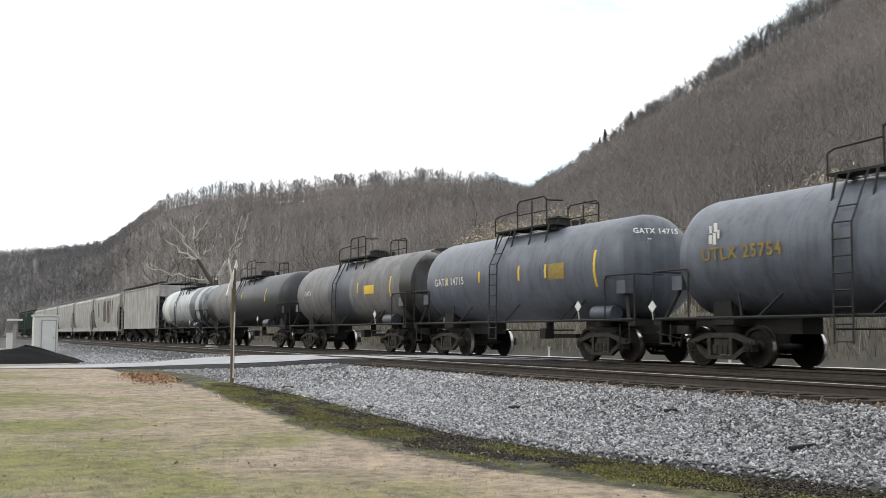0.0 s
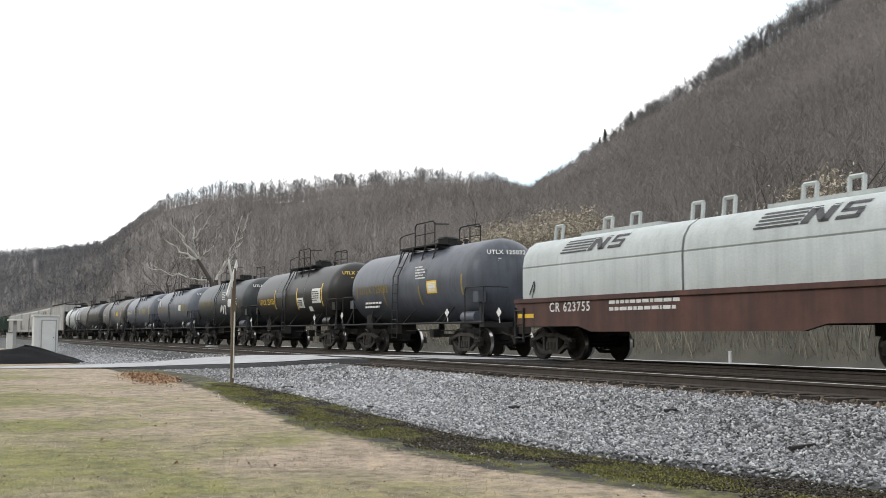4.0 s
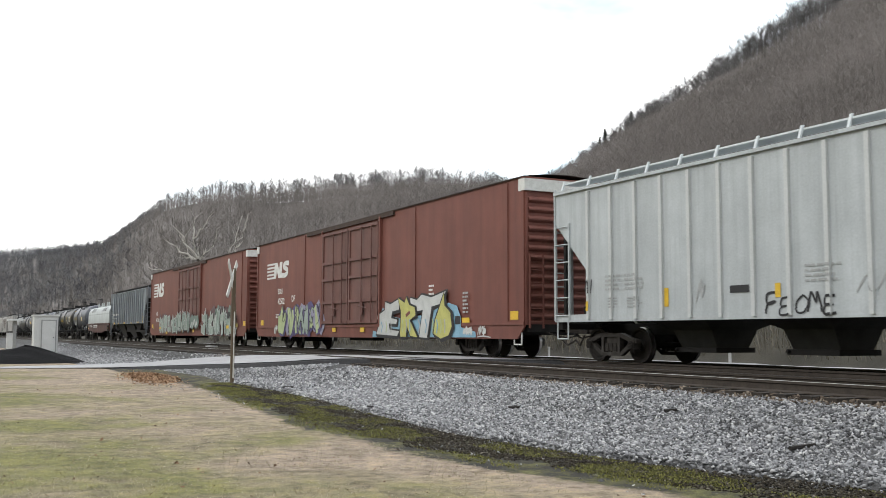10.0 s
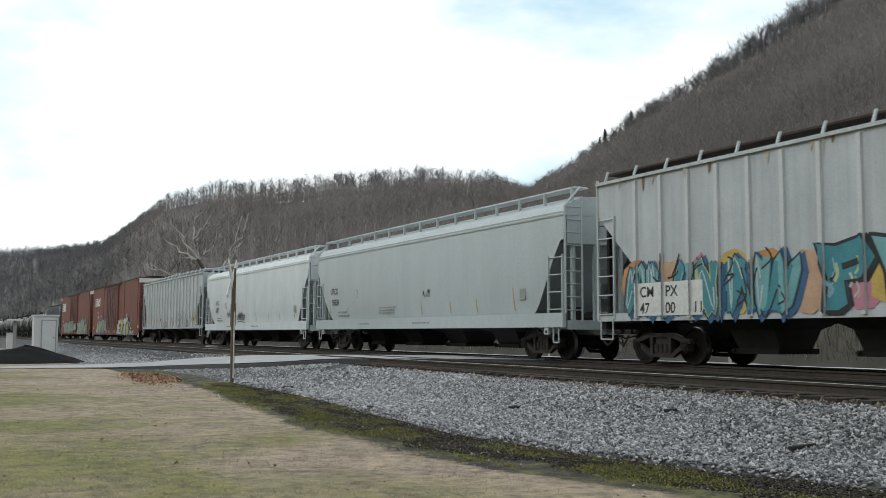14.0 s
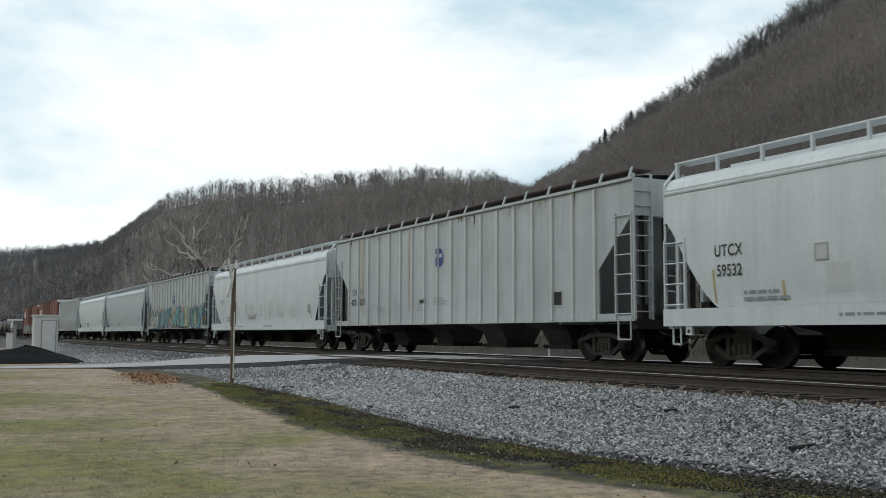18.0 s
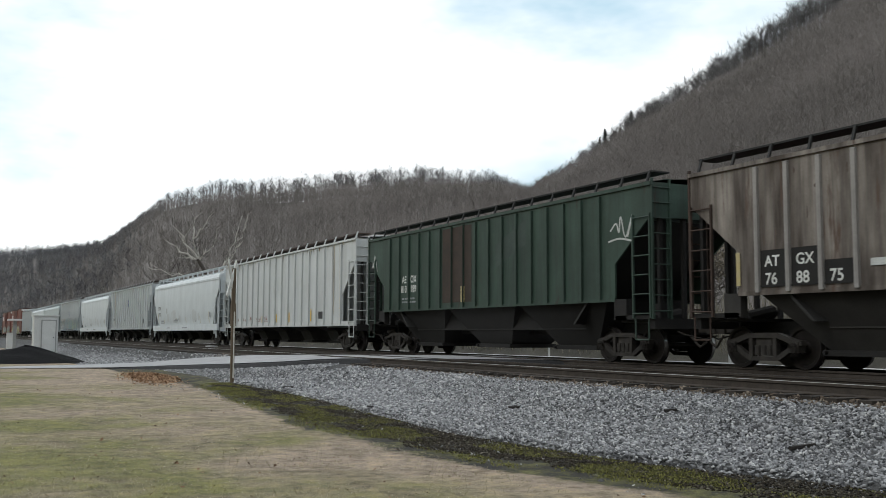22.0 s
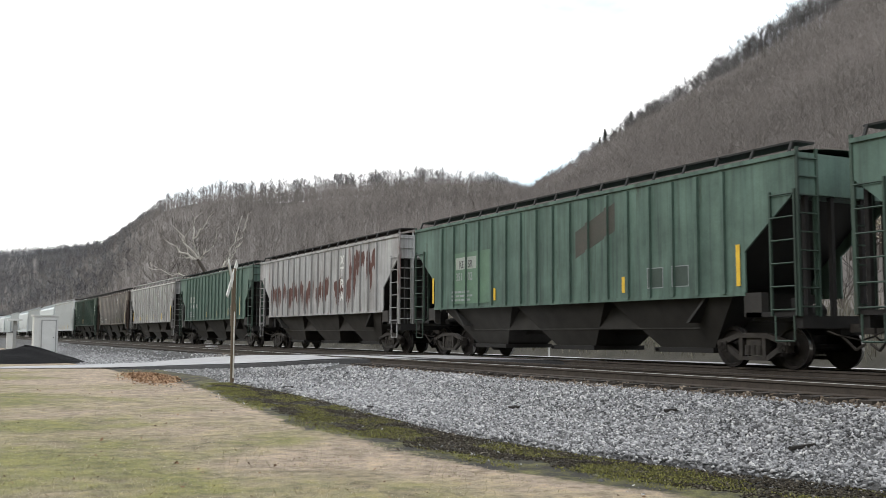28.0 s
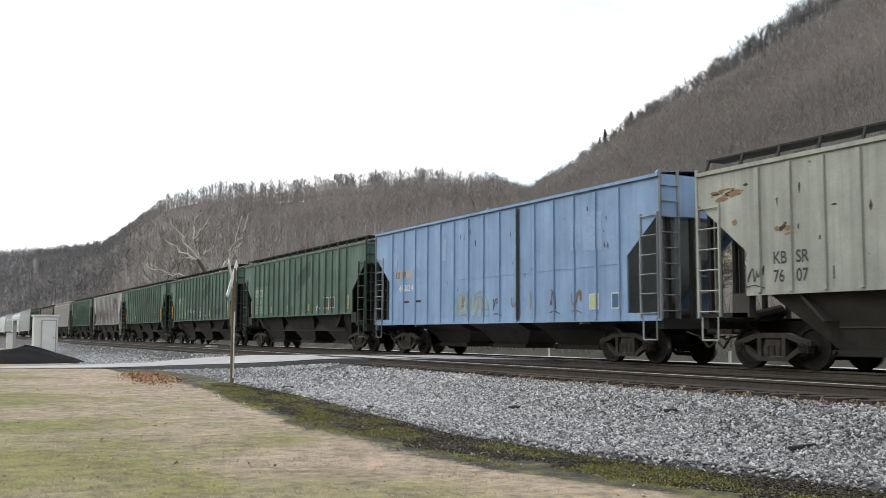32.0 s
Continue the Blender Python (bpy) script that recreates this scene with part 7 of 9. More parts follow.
for k_ in range(3):
    bars(c_c2, -5.6 + k_ * 1.7, 1.55, 0.45, 0.3, 3, SPRAY["haze"], YF, seed=52 + k_)
framed(c_c2, 6.6, 1.5, 0.45, YF, SPRAY["black"], SPRAY["white"])
STREAK = surface("orange_rust_streak", (0.34, 0.225, 0.12), (0.22, 0.14, 0.08), 0.8, 0, 3, 20, 0, (1, 1, 0.2))
TANRUN = surface("tan_rust_stain", (0.62, 0.57, 0.46), (0.55, 0.50, 0.40), 0.8, 0, 3, 20, 0, (1, 1, 0.2))
for c_, dx, w_ in ((c_c2, -7.35, 0.26), (c_c2, -2.9, 0.10), (c_n1, 8.3, 0.16), (c_n1, 7.6, 0.10)):
    quad(c_, [(dx, 1.7), (dx + w_ * 0.7, 1.5), (dx + w_, 4.6), (dx - w_ * 0.2, 4.6)], YF, TANRUN, "rust_streak")
rs_ = random.Random(17)
for c_ in (c_c1, c_c2, c_n1):
    for k_ in range(26):
        dx, w_, dz_ = rs_.uniform(-9, 9), rs_.uniform(0.03, 0.10), rs_.uniform(0.06, 0.45)
        quad(c_, [(dx, 4.62 - dz_), (dx + w_ * 0.5, 4.62 - dz_ * 0.7), (dx + w_, 4.62), (dx - w_ * 0.3, 4.62)], YF - 0.002 * k_, TANRUN if k_ % 3 else STREAK, "rust_streak")
for d_, z0_, z1_ in ((8.3, 1.33, 2.3), (4.7, 1.3, 1.85), (1.6, 1.3, 1.75), (-0.4, 1.3, 1.7), (-2.6, 1.3, 1.65), (-8.4, 1.3, 2.2)):
    plate(c_n1, d_, d_ + 0.13, z0_, z1_, YF - 0.006, YELLOW, "reflector_strip")
plate(c_n1, 5.75, 6.3, 1.4, 1.72, YF, SPRAY["black"], "data_plate")
for k_ in range(5):
    tag_scrawl(c_n1, -7.6 + k_ * 1.3, -6.9 + k_ * 1.3, 1.38, 1.62, 60 + k_, YF, SPRAY["maroon"], 6, 0.012)

text(c_n1, "CM  PX", -8.46, 1.80, 0.30, STENCIL_K, YF - 0.004, squeeze=0.9)
text(c_n1, "470  060", -8.46, 1.38, 0.32, STENCIL_K, YF - 0.004, squeeze=0.85)
SPOT = surface("flaked_dark_spot", (0.14, 0.11, 0.09), (0.10, 0.07, 0.06), 0.9, 0, 3, 20, 0)
PATCH = surface("dark_grey_green_patch", (0.062, 0.095, 0.078), (0.04, 0.06, 0.052), 0.7, 0, 3, 20, 0)
BROWNP = surface("faded_brown_patch", (0.085, 0.075, 0.062), (0.06, 0.065, 0.052), 0.7, 0, 3, 20, 0)
# green, brown and blue hoppers
rib_f = -6.65 + 0.83125 * 2
for w_, x_, z_ in (("AE", rib_f - 0.62, 2.6), ("OX", rib_f + 0.10, 2.6), ("810", rib_f - 0.70, 2.25), ("189", rib_f + 0.10, 2.25)):
    text(c_f, w_, x_, z_, 0.36, STENCIL_W, -1.516, squeeze=0.9)
bars(c_f, -5.6, 1.85, 1.3, 0.25, 2, SPRAY["grey"], -1.512, seed=74)
tag_scrawl(c_f, -8.5, -7.5, 3.05, 3.85, 71, -1.515, SPRAY["white"], 12, 0.024)
RUSTP = surface("dark_rust_panel", (0.070, 0.046, 0.034), (0.040, 0.030, 0.022), 0.85, 0, 3, 20, 0)
quad(c_f, [(-2.35, 1.78), (-0.3, 1.78), (-0.3, 4.3), (-2.35, 4.3)], -1.506, RUSTP, "rust_panel", "bare rusted side panels")
tag_scrawl(c_f, 7.0, 7.95, 3.2, 3.95, 72, -1.52, SPRAY["white"], 12, 0.03)
for k_, (z_, shape) in enumerate(((3.72, 0), (3.22, 1), (2.70, 2), (2.18, 3))):
    for c_, dx in ((c_e, 2.68), (c_d, 2.90), (c_b, 2.80)):
        lx_ = (((0, 0), (1, 1)), ((0, 1), (1, 0))) if shape == 0 else (((0, 1), (1, 1)), ((0.5, 1), (0.5, 0))) if shape == 1 else (((0, 0), (0, 1), (0.9, 0.9), (0.9, 0.5), (0.1, 0.5)), ((0.4, 0.5), (1, 0))) if shape == 2 else (((0, 0), (0.5, 1), (1, 0)), ((0.25, 0.3), (0.75, 0.3)))
        part("painted_block", strokes(Build(), lx_, dx, z_, 0.26, 0.32, 0.085, -1.516, random.Random(1), 0), STENCIL_W, c_)
for d_, up_, low_ in ((-6.67, "AT", "76"), (-5.83, "GX", "88"), (-4.99, "", "75")):
    plate(c_e, d_, d_ + 0.73, 1.72, 2.50 if up_ else 2.2, -1.509, UNDER, "stencil_ground", "black square behind the stencil")
    if up_:
        text(c_e, up_, d_ + 0.12, 2.16, 0.32, STENCIL_W, -1.515)
    text(c_e, low_, d_ + 0.12, 1.78, 0.34, STENCIL_W, -1.515)
plate(c_e, -3.9, -3.5, 2.02, 2.16, YR, SPRAY["white"], "painted_patch")
plate(c_e, -3.0, -2.5, 2.02, 2.16, YR, SPRAY["white"], "painted_patch")
for c_, dx in ((c_e, 3.5), (c_e, 4.5), (c_c, 4.22), (c_c, 5.02), (c_a, 4.2), (c_a, 5.1), (c_g2, 4.15), (c_g2, 5.0), (c_g3, 4.0), (c_g3, 4.75), (c_d, 3.66), (c_d, 4.62)):
    framed(c_, dx, 1.84, 0.50, -1.512, SPOT if c_ is c_d else BROWNP if c_ is c_e else PATCH, SPRAY["white"] if c_ in (c_c, c_g3) else SPRAY["grey"], r=0.04 if c_ in (c_c, c_g3) else 0.02)
for c_, rows_ in ((c_a, ((-7.42, 1.62, 2.66), (-3.22, 1.62, 2.15), (3.2, 1.64, 2.18), (7.2, 1.65, 2.68))), (c_g2, ((-7.9, 1.62, 2.70), (-3.72, 1.62, 2.15), (2.85, 1.64, 2.2), (7.0, 1.65, 2.62))),
                 (c_c, ((6.35, 1.75, 2.82), (3.91, 1.7, 2.2), (1.62, 1.7, 2.1), (-1.26, 1.7, 2.1))), (c_g3, ((-7.1, 1.6, 2.5), (-3.65, 1.65, 2.1), (-0.86, 1.65, 2.1), (2.04, 1.65, 2.1), (4.58, 1.65, 2.1), (6.87, 1.72, 2.35))), (c_e, ((7.22, 1.6, 2.64), (-7.3, 1.6, 2.5), (1.49, 1.65, 2.1), (-1.42, 1.65, 2.1), (4.21, 1.65, 2.15))),
                 (c_d, ((-7.13, 1.6, 2.5), (-4.1, 1.62, 2.05), (-1.28, 1.62, 2.25), (1.60, 1.62, 2.25), (4.38, 1.62, 2.25), (7.42, 1.62, 2.75))), (c_f, ((-0.8, 1.7, 2.3),)), (c_l, ((-7.4, 1.6, 2.6), (3.0, 1.6, 2.2)))):
    for d_, z0_, z1_ in rows_:
        bright = c_ in (c_a, c_g2, c_d)
        plate(c_, d_ - 0.06, d_ + 0.06, max(z0_, 1.775), z1_, YR, YELLOW if bright else FADED_Y, "reflector_strip", "bright yellow reflective strip" if bright else "faded yellow strip")
for c_, dx, half_ in ((c_a, 1.25, 8.875), (c_g2, 1.2, 8.9), (c_g3, 0.5, 8.7), (c_f, 1.4, 8.75)):
    mat_ = PATCH if c_ is not c_a else BROWNP
    quad(c_, [(dx - 0.15, 2.78), (dx + 1.6, 3.38), (dx + 1.6, 4.12), (dx - 0.15, 3.50)], -1.508, mat_, "painted_out_mark", "slanted dark painted-out mark")
FRESH = surface("fresh_green_patch", (0.150, 0.270, 0.175), (0.095, 0.170, 0.120), 0.6, 0, 2, 20, 0)
PALEP = surface("pale_stencil_ground", (0.42, 0.46, 0.42), (0.32, 0.36, 0.32), 0.7, 0, 3, 20, 0)


def split_text(car, words, rib, pitch, z, size, material, y=-1.516):
    """Lettering broken over the panels on both sides of a rib."""
    for i, w in enumerate(words):
        x = rib - 0.10 - 0.56 * size * len(w) if i == 0 else rib + 0.11 + pitch * (i - 1)
        text(car, w, x, z, size, material, y, squeeze=0.85)


for c_, dx, zt, num, half_ in ((c_c, -5.83, 2.75, ("83", "44", "90"), 8.775), (c_a, -5.95, 2.85, ("351", "02"), 8.875), (c_g2, -5.5, 2.75, ("834", "98"), 8.9), (c_g3, -6.3, 2.65, ("83", "41"), 8.7)):
    pitch_ = 2 * (half_ - 2.1) / 16
    rib_ = -(half_ - 2.1) + pitch_ * round((dx + 0.5 + half_ - 2.1) / pitch_)
    if c_ is not c_c:
        plate(c_, rib_ - 0.80, rib_ + 1.62, 1.72, zt + 0.55, -1.5065, FRESH, "painted_patch", "fresher green repainted patch")
    plate(c_, rib_ - 0.72, rib_ + 0.72, zt, zt + 0.40, -1.509, PALEP, "stencil_ground")
    split_text(c_, ("KB", "SR"), rib_, pitch_, zt + 0.05, 0.34, STENCIL_K)
    split_text(c_, num, rib_, pitch_, zt - 0.36, 0.36, STENCIL_W if c_ is c_c else SPRAY["grey"])
    bars(c_, dx, 1.8, 1.3, 0.4, 3, SPRAY["grey"], -1.51, seed=int(dx * 9))
tag_scrawl(c_g2, -2.64, -0.61, 1.95, 2.4, 81, -1.515, SPRAY["white"], 14, 0.014)
text(c_g2, "THE", 0.20, 2.30, 0.20, SPRAY["white"], -1.515)
tag_scrawl(c_g2, 0.18, 0.74, 2.02, 2.24, 82, -1.515, SPRAY["white"], 10, 0.014)
text(c_g2, "LIFE", 0.20, 1.80, 0.22, SPRAY["white"], -1.515)
tag_scrawl(c_g2, 1.45, 1.95, 1.76, 1.92, 84, -1.515, SPRAY["white"], 10, 0.014)
tag_scrawl(c_g3, 2.9, 3.5, 1.75, 2.1, 83, -1.515, SPRAY["white"], 8, 0.02)
split_text(c_d, ("KB", "SR"), -5.52, 0.84, 2.12, 0.34, STENCIL_K)
split_text(c_d, ("7", "74"), -5.52, 0.84, 1.76, 0.32, SPRAY["grey"])
rr_ = random.Random(8)
for c_, n_, mat_ in ((c_d, 60, SPOT), (c_k, 34, RUSTP), (c_e, 40, SPOT), (c_bl, 30, SPOT)):
    for k_ in range(n_):
        a_, z_ = rr_.uniform(-7, 7), rr_.uniform(2.2, 4.1)
        s_ = rr_.uniform(0.012, 0.05)
        m_ = 7
        part("flaked_spot", Build().add([(a_ + s_ * rr_.uniform(0.25, 1) * math.cos(2 * math.pi * k / m_), -1.508, z_ + 3.2 * s_ * rr_.uniform(0.25, 1) * math.sin(2 * math.pi * k / m_)) for k in range(m_)], [tuple(range(m_))]), mat_, c_)
GRIMERUN = surface("dark_olive_grime_run", (0.105, 0.094, 0.066), (0.058, 0.052, 0.036), 0.9, 0, 3, 20, 0, (1, 1, 0.2))
for k_ in range(110):
    a_, w_, up_ = rr_.triangular(-3.0, 7.0, 6.0), rr_.uniform(0.03, 0.16), rr_.triangular(1.9, 4.2, 2.3)
    quad(c_e, [(a_, 1.70), (a_ + w_, 1.70), (a_ + w_ * rr_.uniform(0.6, 0.9), up_ - rr_.uniform(0.1, 0.4)), (a_ + w_ * 0.5, up_), (a_ + w_ * rr_.uniform(0.1, 0.3), up_ - rr_.uniform(0.2, 0.6))], -1.506 - 0.0006 * k_, GRIMERUN, "rust_run")
for k_ in range(60):
    a_, z_ = (rr_.gauss(7.9, 0.35), rr_.uniform(2.9, 4.0)) if k_ < 22 else (rr_.choice((-6.6, -3.3, 2.4, 5.1, 5.9, 6.7)) + rr_.gauss(0, 0.15), rr_.uniform(1.75, 4.1))
    sx_, sz_ = rr_.uniform(0.015, 0.06), rr_.uniform(0.06, 0.30)
    if a_ < 8.6:
        quad(c_d, [(a_ + sx_ * rr_.uniform(0.4, 1.2) * math.cos(2 * math.pi * k / 9), z_ + sz_ * rr_.uniform(0.4, 1.2) * math.sin(2 * math.pi * k / 9)) for k in range(9)], -1.506 - 0.0006 * k_, SPOT, "rust_patch")
# red rust runs
RUN = surface("red_rust_run", (0.15, 0.062, 0.05), (0.09, 0.042, 0.035), 0.85, 0, 3, 20, 0, (1, 1, 0.2))
for k_ in range(64):
    a_ = -6.9 + 11.5 * k_ / 46 + rr_.uniform(-0.15, 0.15) if k_ < 46 else rr_.uniform(3.4, 6.2)
    z_ = rr_.uniform(2.75, 3.05) if k_ < 46 else rr_.uniform(3.2, 4.1)
    w_ = rr_.uniform(0.10, 0.45)
    dz_ = rr_.uniform(0.4, 1.1)
    quad(c_b, [(a_, z_ - dz_), (a_ + w_ * 0.4, z_ - dz_ * rr_.uniform(0.5, 0.8)), (a_ + w_ * 0.7, z_ - dz_ * rr_.uniform(0.7, 1.0)), (a_ + w_, z_ - 0.1), (a_ + w_ * 0.8, z_ + rr_.uniform(0.0, 0.3)), (a_ + w_ * 0.3, z_ + rr_.uniform(-0.05, 0.2)), (a_, z_ - 0.05)], -1.506 - 0.0003 * (k_ % 8), RUN, "rust_run")
# blue hopper
plate(c_bl, -6.75, -5.3, 2.76, 3.06, -1.508, surface("beige_stencil_ground", (0.5, 0.47, 0.42), None, 0.7), "stencil_ground")
text(c_bl, "KB  SR", -6.66, 2.80, 0.32, STENCIL_K, -1.516)
text(c_bl, "4 3302 4", -6.35, 2.3, 0.34, STENCIL_W, -1.512)
for dx in (-5.9, -4.9):
    plate(c_bl, dx, dx + 0.4, 1.86, 1.94, -1.51, SPRAY["black"], "data_plate")
quad(c_bl, [(2.02, 1.15), (2.16, 1.15), (2.16, 4.5), (2.02, 4.5)], -1.56, UNDER, "dark_seam", "dark vertical seam")
wild(c_bl, -2.3, 0.3, 1.25, 2.1, 3, ("faded", "faded_2"), "faded_2", 91, -1.52, 0.10)
for k_ in range(7):
    tag_scrawl(c_bl, -1.5 + k_ * 1.05, -1.0 + k_ * 1.05, 1.4, 2.0, 92 + k_, -1.54, (STREAK, SPRAY["grey"], RUN)[k_ % 3], 6, 0.016)
for dx, col_ in ((5.65, "lime"), (6.6, "dark_blue")):
    framed(c_bl, dx, 1.38, 0.42, -1.535, SPRAY[col_], SPRAY["white"])
for k_ in range(10):
    dx = rr_.uniform(-7, 6.5)
    plate(c_bl, dx, dx + rr_.uniform(0.3, 0.55), 2.9 + rr_.uniform(-0.4, 0.6), 3.5 + rr_.uniform(0, 0.6), -1.505 - 0.003 * k_, surface("patched_blue_paint", (0.35, 0.50, 0.74), (0.28, 0.41, 0.63), 0.6, 0, 3, 20, 0) if k_ == 0 else bpy.data.materials["patched_blue_paint"], "painted_patch")
part("side_crease", Build().box(-7.2, 7.2, -1.512, -1.50, 2.52, 2.56), BLUE, c_bl)
# sage hopper
split_text(c_k, ("KB", "SR"), -6.04, 0.8625, 2.2, 0.36, STENCIL_K)
split_text(c_k, ("76", "07", "1"), -6.04, 0.8625, 1.82, 0.36, STENCIL_K)
tag_scrawl(c_k, -7.3, -6.8, 1.8, 2.3, 99, -1.512, SPRAY["black"], 8, 0.016)
rk_ = random.Random(44)
for k_ in range(46):
    cx_, cz_ = (rk_.gauss(-7.8, 0.35), rk_.gauss(3.8, 0.09)) if k_ < 20 else (rk_.gauss(-6.2, 0.12), rk_.gauss(2.9, 0.06)) if k_ < 28 else (rk_.uniform(-8, 8), rk_.uniform(1.9, 4.2))
    sx_, sz_ = rk_.uniform(0.04, 0.22), rk_.uniform(0.02, 0.08)
    quad(c_k, [(cx_ + sx_ * rk_.uniform(0.5, 1.2) * math.cos(2 * math.pi * k / 8), cz_ + sz_ * rk_.uniform(0.5, 1.2) * math.sin(2 * math.pi * k / 8)) for k in range(8)], -1.507 - 0.0004 * (k_ % 9), STREAK if k_ % 3 else RUSTP, "rust_patch", "orange rust patch" if k_ == 0 else "")
# pale end of the last grimy hopper and the coil car's tag
tag_scrawl(c_coil, -6.7, -5.7, 1.7, 2.35, 101, -1.475, SPRAY["black"], 12, 0.022)
plate(c_coil, -6.9, -6.4, 1.64, 1.74, -1.53, YELLOW, "reflector")
# paint follows the ribs and the sill of the ribbed cars
PAINTED = {"stencil", "stencil_block", "stencil_ground", "stencil_board", "stencil_panel", "panel_fill", "graffiti_tag", "tag_stroke", "graffiti_letter", "letter_fill", "letter_second", "letter_shine", "letter_shade", "letter_rim", "letter_line",
           "graffiti_backing", "graffiti_outline", "reflector", "reflector_strip", "data_plate", "painted_patch", "painted_block", "painted_disc", "disc_bar", "painted_out_mark", "rust_panel", "rust_run", "rust_streak", "rust_patch"}


def wrap_paint(ob, ribs, depth, low, sill):
    me = ob.data
    me.transform(ob.matrix_basis)
    ob.matrix_basis = Matrix()
    xs = [v.co.x for v in me.vertices]
    if not xs or max(v.co.y for v in me.vertices) > -1.45:
        return
    x0, x1 = min(xs), max(xs)
    z0 = min(v.co.z for v in me.vertices)
    bm = bmesh.new()
    bm.from_mesh(me)
    for r in ribs:
        for e in (r - 0.051, r + 0.051):
            if x0 < e < x1:
                bmesh.ops.bisect_plane(bm, geom=bm.verts[:] + bm.edges[:] + bm.faces[:], plane_co=(e, 0, 0), plane_no=(1, 0, 0))
    if z0 < low + 0.165:
        bmesh.ops.bisect_plane(bm, geom=bm.verts[:] + bm.edges[:] + bm.faces[:], plane_co=(0, 0, low + 0.165), plane_no=(0, 0, 1))

    def level(f):
        c = f.calc_center_median()
        y = -1.50
        if any(abs(c.x - r) < 0.0505 for r in ribs):
            y = -1.50 - depth
        return min(y, -1.50 - sill) if c.z < low + 0.165 else y
    for target in (-1.50 - depth, -1.50 - sill):
        raised = [f for f in bm.faces if abs(level(f) - target) < 1e-6]
        if raised and len(raised) < len(bm.faces):
            bmesh.ops.split(bm, geom=raised)
    levels = {v: level(v.link_faces[0]) for v in bm.verts if v.link_faces}
    for v, y in levels.items():
        v.co.y = y - 0.003 - 0.3 * max(0.0, -1.5 - v.co.y)
    bm.to_mesh(me)
    bm.free()


for car_, depth_, low_, sill_, ribs_ in RIBBED.values():
    for ob_ in car_.children_recursive:
        if ob_.type == "MESH" and ob_.name.split(".")[0] in PAINTED:
            wrap_paint(ob_, ribs_, depth_, low_, sill_)

# stencils on the tank heads, which face along the track
for c_, col_, half_, words_ in ((c_ta, STENCIL_W, 6.25, "UTLX 25754"), (c_t1, STENCIL_W, 6.25, "UTLX 125043"), (c_t2, YELLOW, 6.45, "UTLX 25855"), (c_t3, STENCIL_W, 6.05, "UTLX 125032"), (c_tb, STENCIL_W, 6.35, "GATX 14715")):
    L_ = half_ - 0.42
    o_ = text(c_, words_, 0, 0, 0.21, col_, 0, "end_stencil", 1.1)
    o_.matrix_basis = pose(L_ - 0.235, -0.92, 3.36, 0, 0, -17) @ pose(0, 0, 0, 70, 0, 90)
    b_ = Build()
    for r_ in range(3):
        b_.box(L_ - 0.13, L_ - 0.12, -0.55, -0.15, 3.20 - 0.09 * r_, 3.23 - 0.09 * r_)
    tagged(part("stencil_block", b_, col_, c_), kind="stuff")

# ---- woods, brush, stones, grass ----


def mesh_np(name, verts, tris, material, size=3):
    """A mesh from arrays; all faces have the same number of corners."""
    me = bpy.data.meshes.new(name)
    n = len(tris)
    me.vertices.add(len(verts))
    me.vertices.foreach_set("co", np.asarray(verts, dtype=np.float32).ravel())
    me.loops.add(n * size)
    me.loops.foreach_set("vertex_index", np.asarray(tris, dtype=np.int32).ravel())
    me.polygons.add(n)
    me.polygons.foreach_set("loop_start", np.arange(0, n * size, size, dtype=np.int32))
    me.polygons.foreach_set("loop_total", np.full(n, size, dtype=np.int32))
    me.update(calc_edges=True)
    me.materials.append(material)
    return me


def island_material(name, stops, rough=0.9):
    """Colour differs from piece to piece."""
    m = bpy.data.materials.new(name)
    m.use_nodes = True
    nd, ln = m.node_tree.nodes, m.node_tree.links
    bs = nd["Principled BSDF"]
    bs.inputs["Roughness"].default_value = rough
    bs.inputs["Specular IOR Level"].default_value = 0.2
    g = nd.new("ShaderNodeNewGeometry")
    r = nd.new("ShaderNodeValToRGB")
    while len(r.color_ramp.elements) < len(stops):
        r.color_ramp.elements.new(0.5)
    for e, (p, c) in zip(r.color_ramp.elements, stops):
        e.position, e.color = p, (*c, 1)
    ln.new(g.outputs["Random Per Island"], r.inputs[0])
    co = nd.new("ShaderNodeTexCoord")
    n = nd.new("ShaderNodeTexNoise")
    n.inputs["Scale"].default_value, n.inputs["Detail"].default_value = 0.02, 4
    ln.new(co.outputs["Object"], n.inputs[0])
    mr = nd.new("ShaderNodeMapRange")
    mr.inputs[1].default_value, mr.inputs[2].default_value, mr.inputs[3].default_value, mr.inputs[4].default_value = 0.3, 0.7, 0.62, 1.38
    ln.new(n.outputs[0], mr.inputs[0])
    hv = nd.new("ShaderNodeHueSaturation")
    ln.new(mr.outputs[0], hv.inputs["Value"])
    ln.new(r.outputs[0], hv.inputs["Color"])
    ln.new(hv.outputs[0], bs.inputs["Base Color"])
    return m


WOODS = island_material("bare_hardwood_bark", [(0.0, (0.152, 0.138, 0.130)), (0.5, (0.172, 0.156, 0.147)), (1.0, (0.196, 0.179, 0.168))])
CREST = island_material("crest_hardwood_bark", [(0.0, (0.085, 0.082, 0.086)), (0.6, (0.14, 0.134, 0.135)), (1.0, (0.24, 0.23, 0.225))])
# bluish, lightened bark: distance haze painted into the far woods
HAZED = island_material("hazy_mixed_woods", [(0.0, (0.092, 0.095, 0.104)), (0.6, (0.126, 0.127, 0.134)), (1.0, (0.165, 0.161, 0.161))])
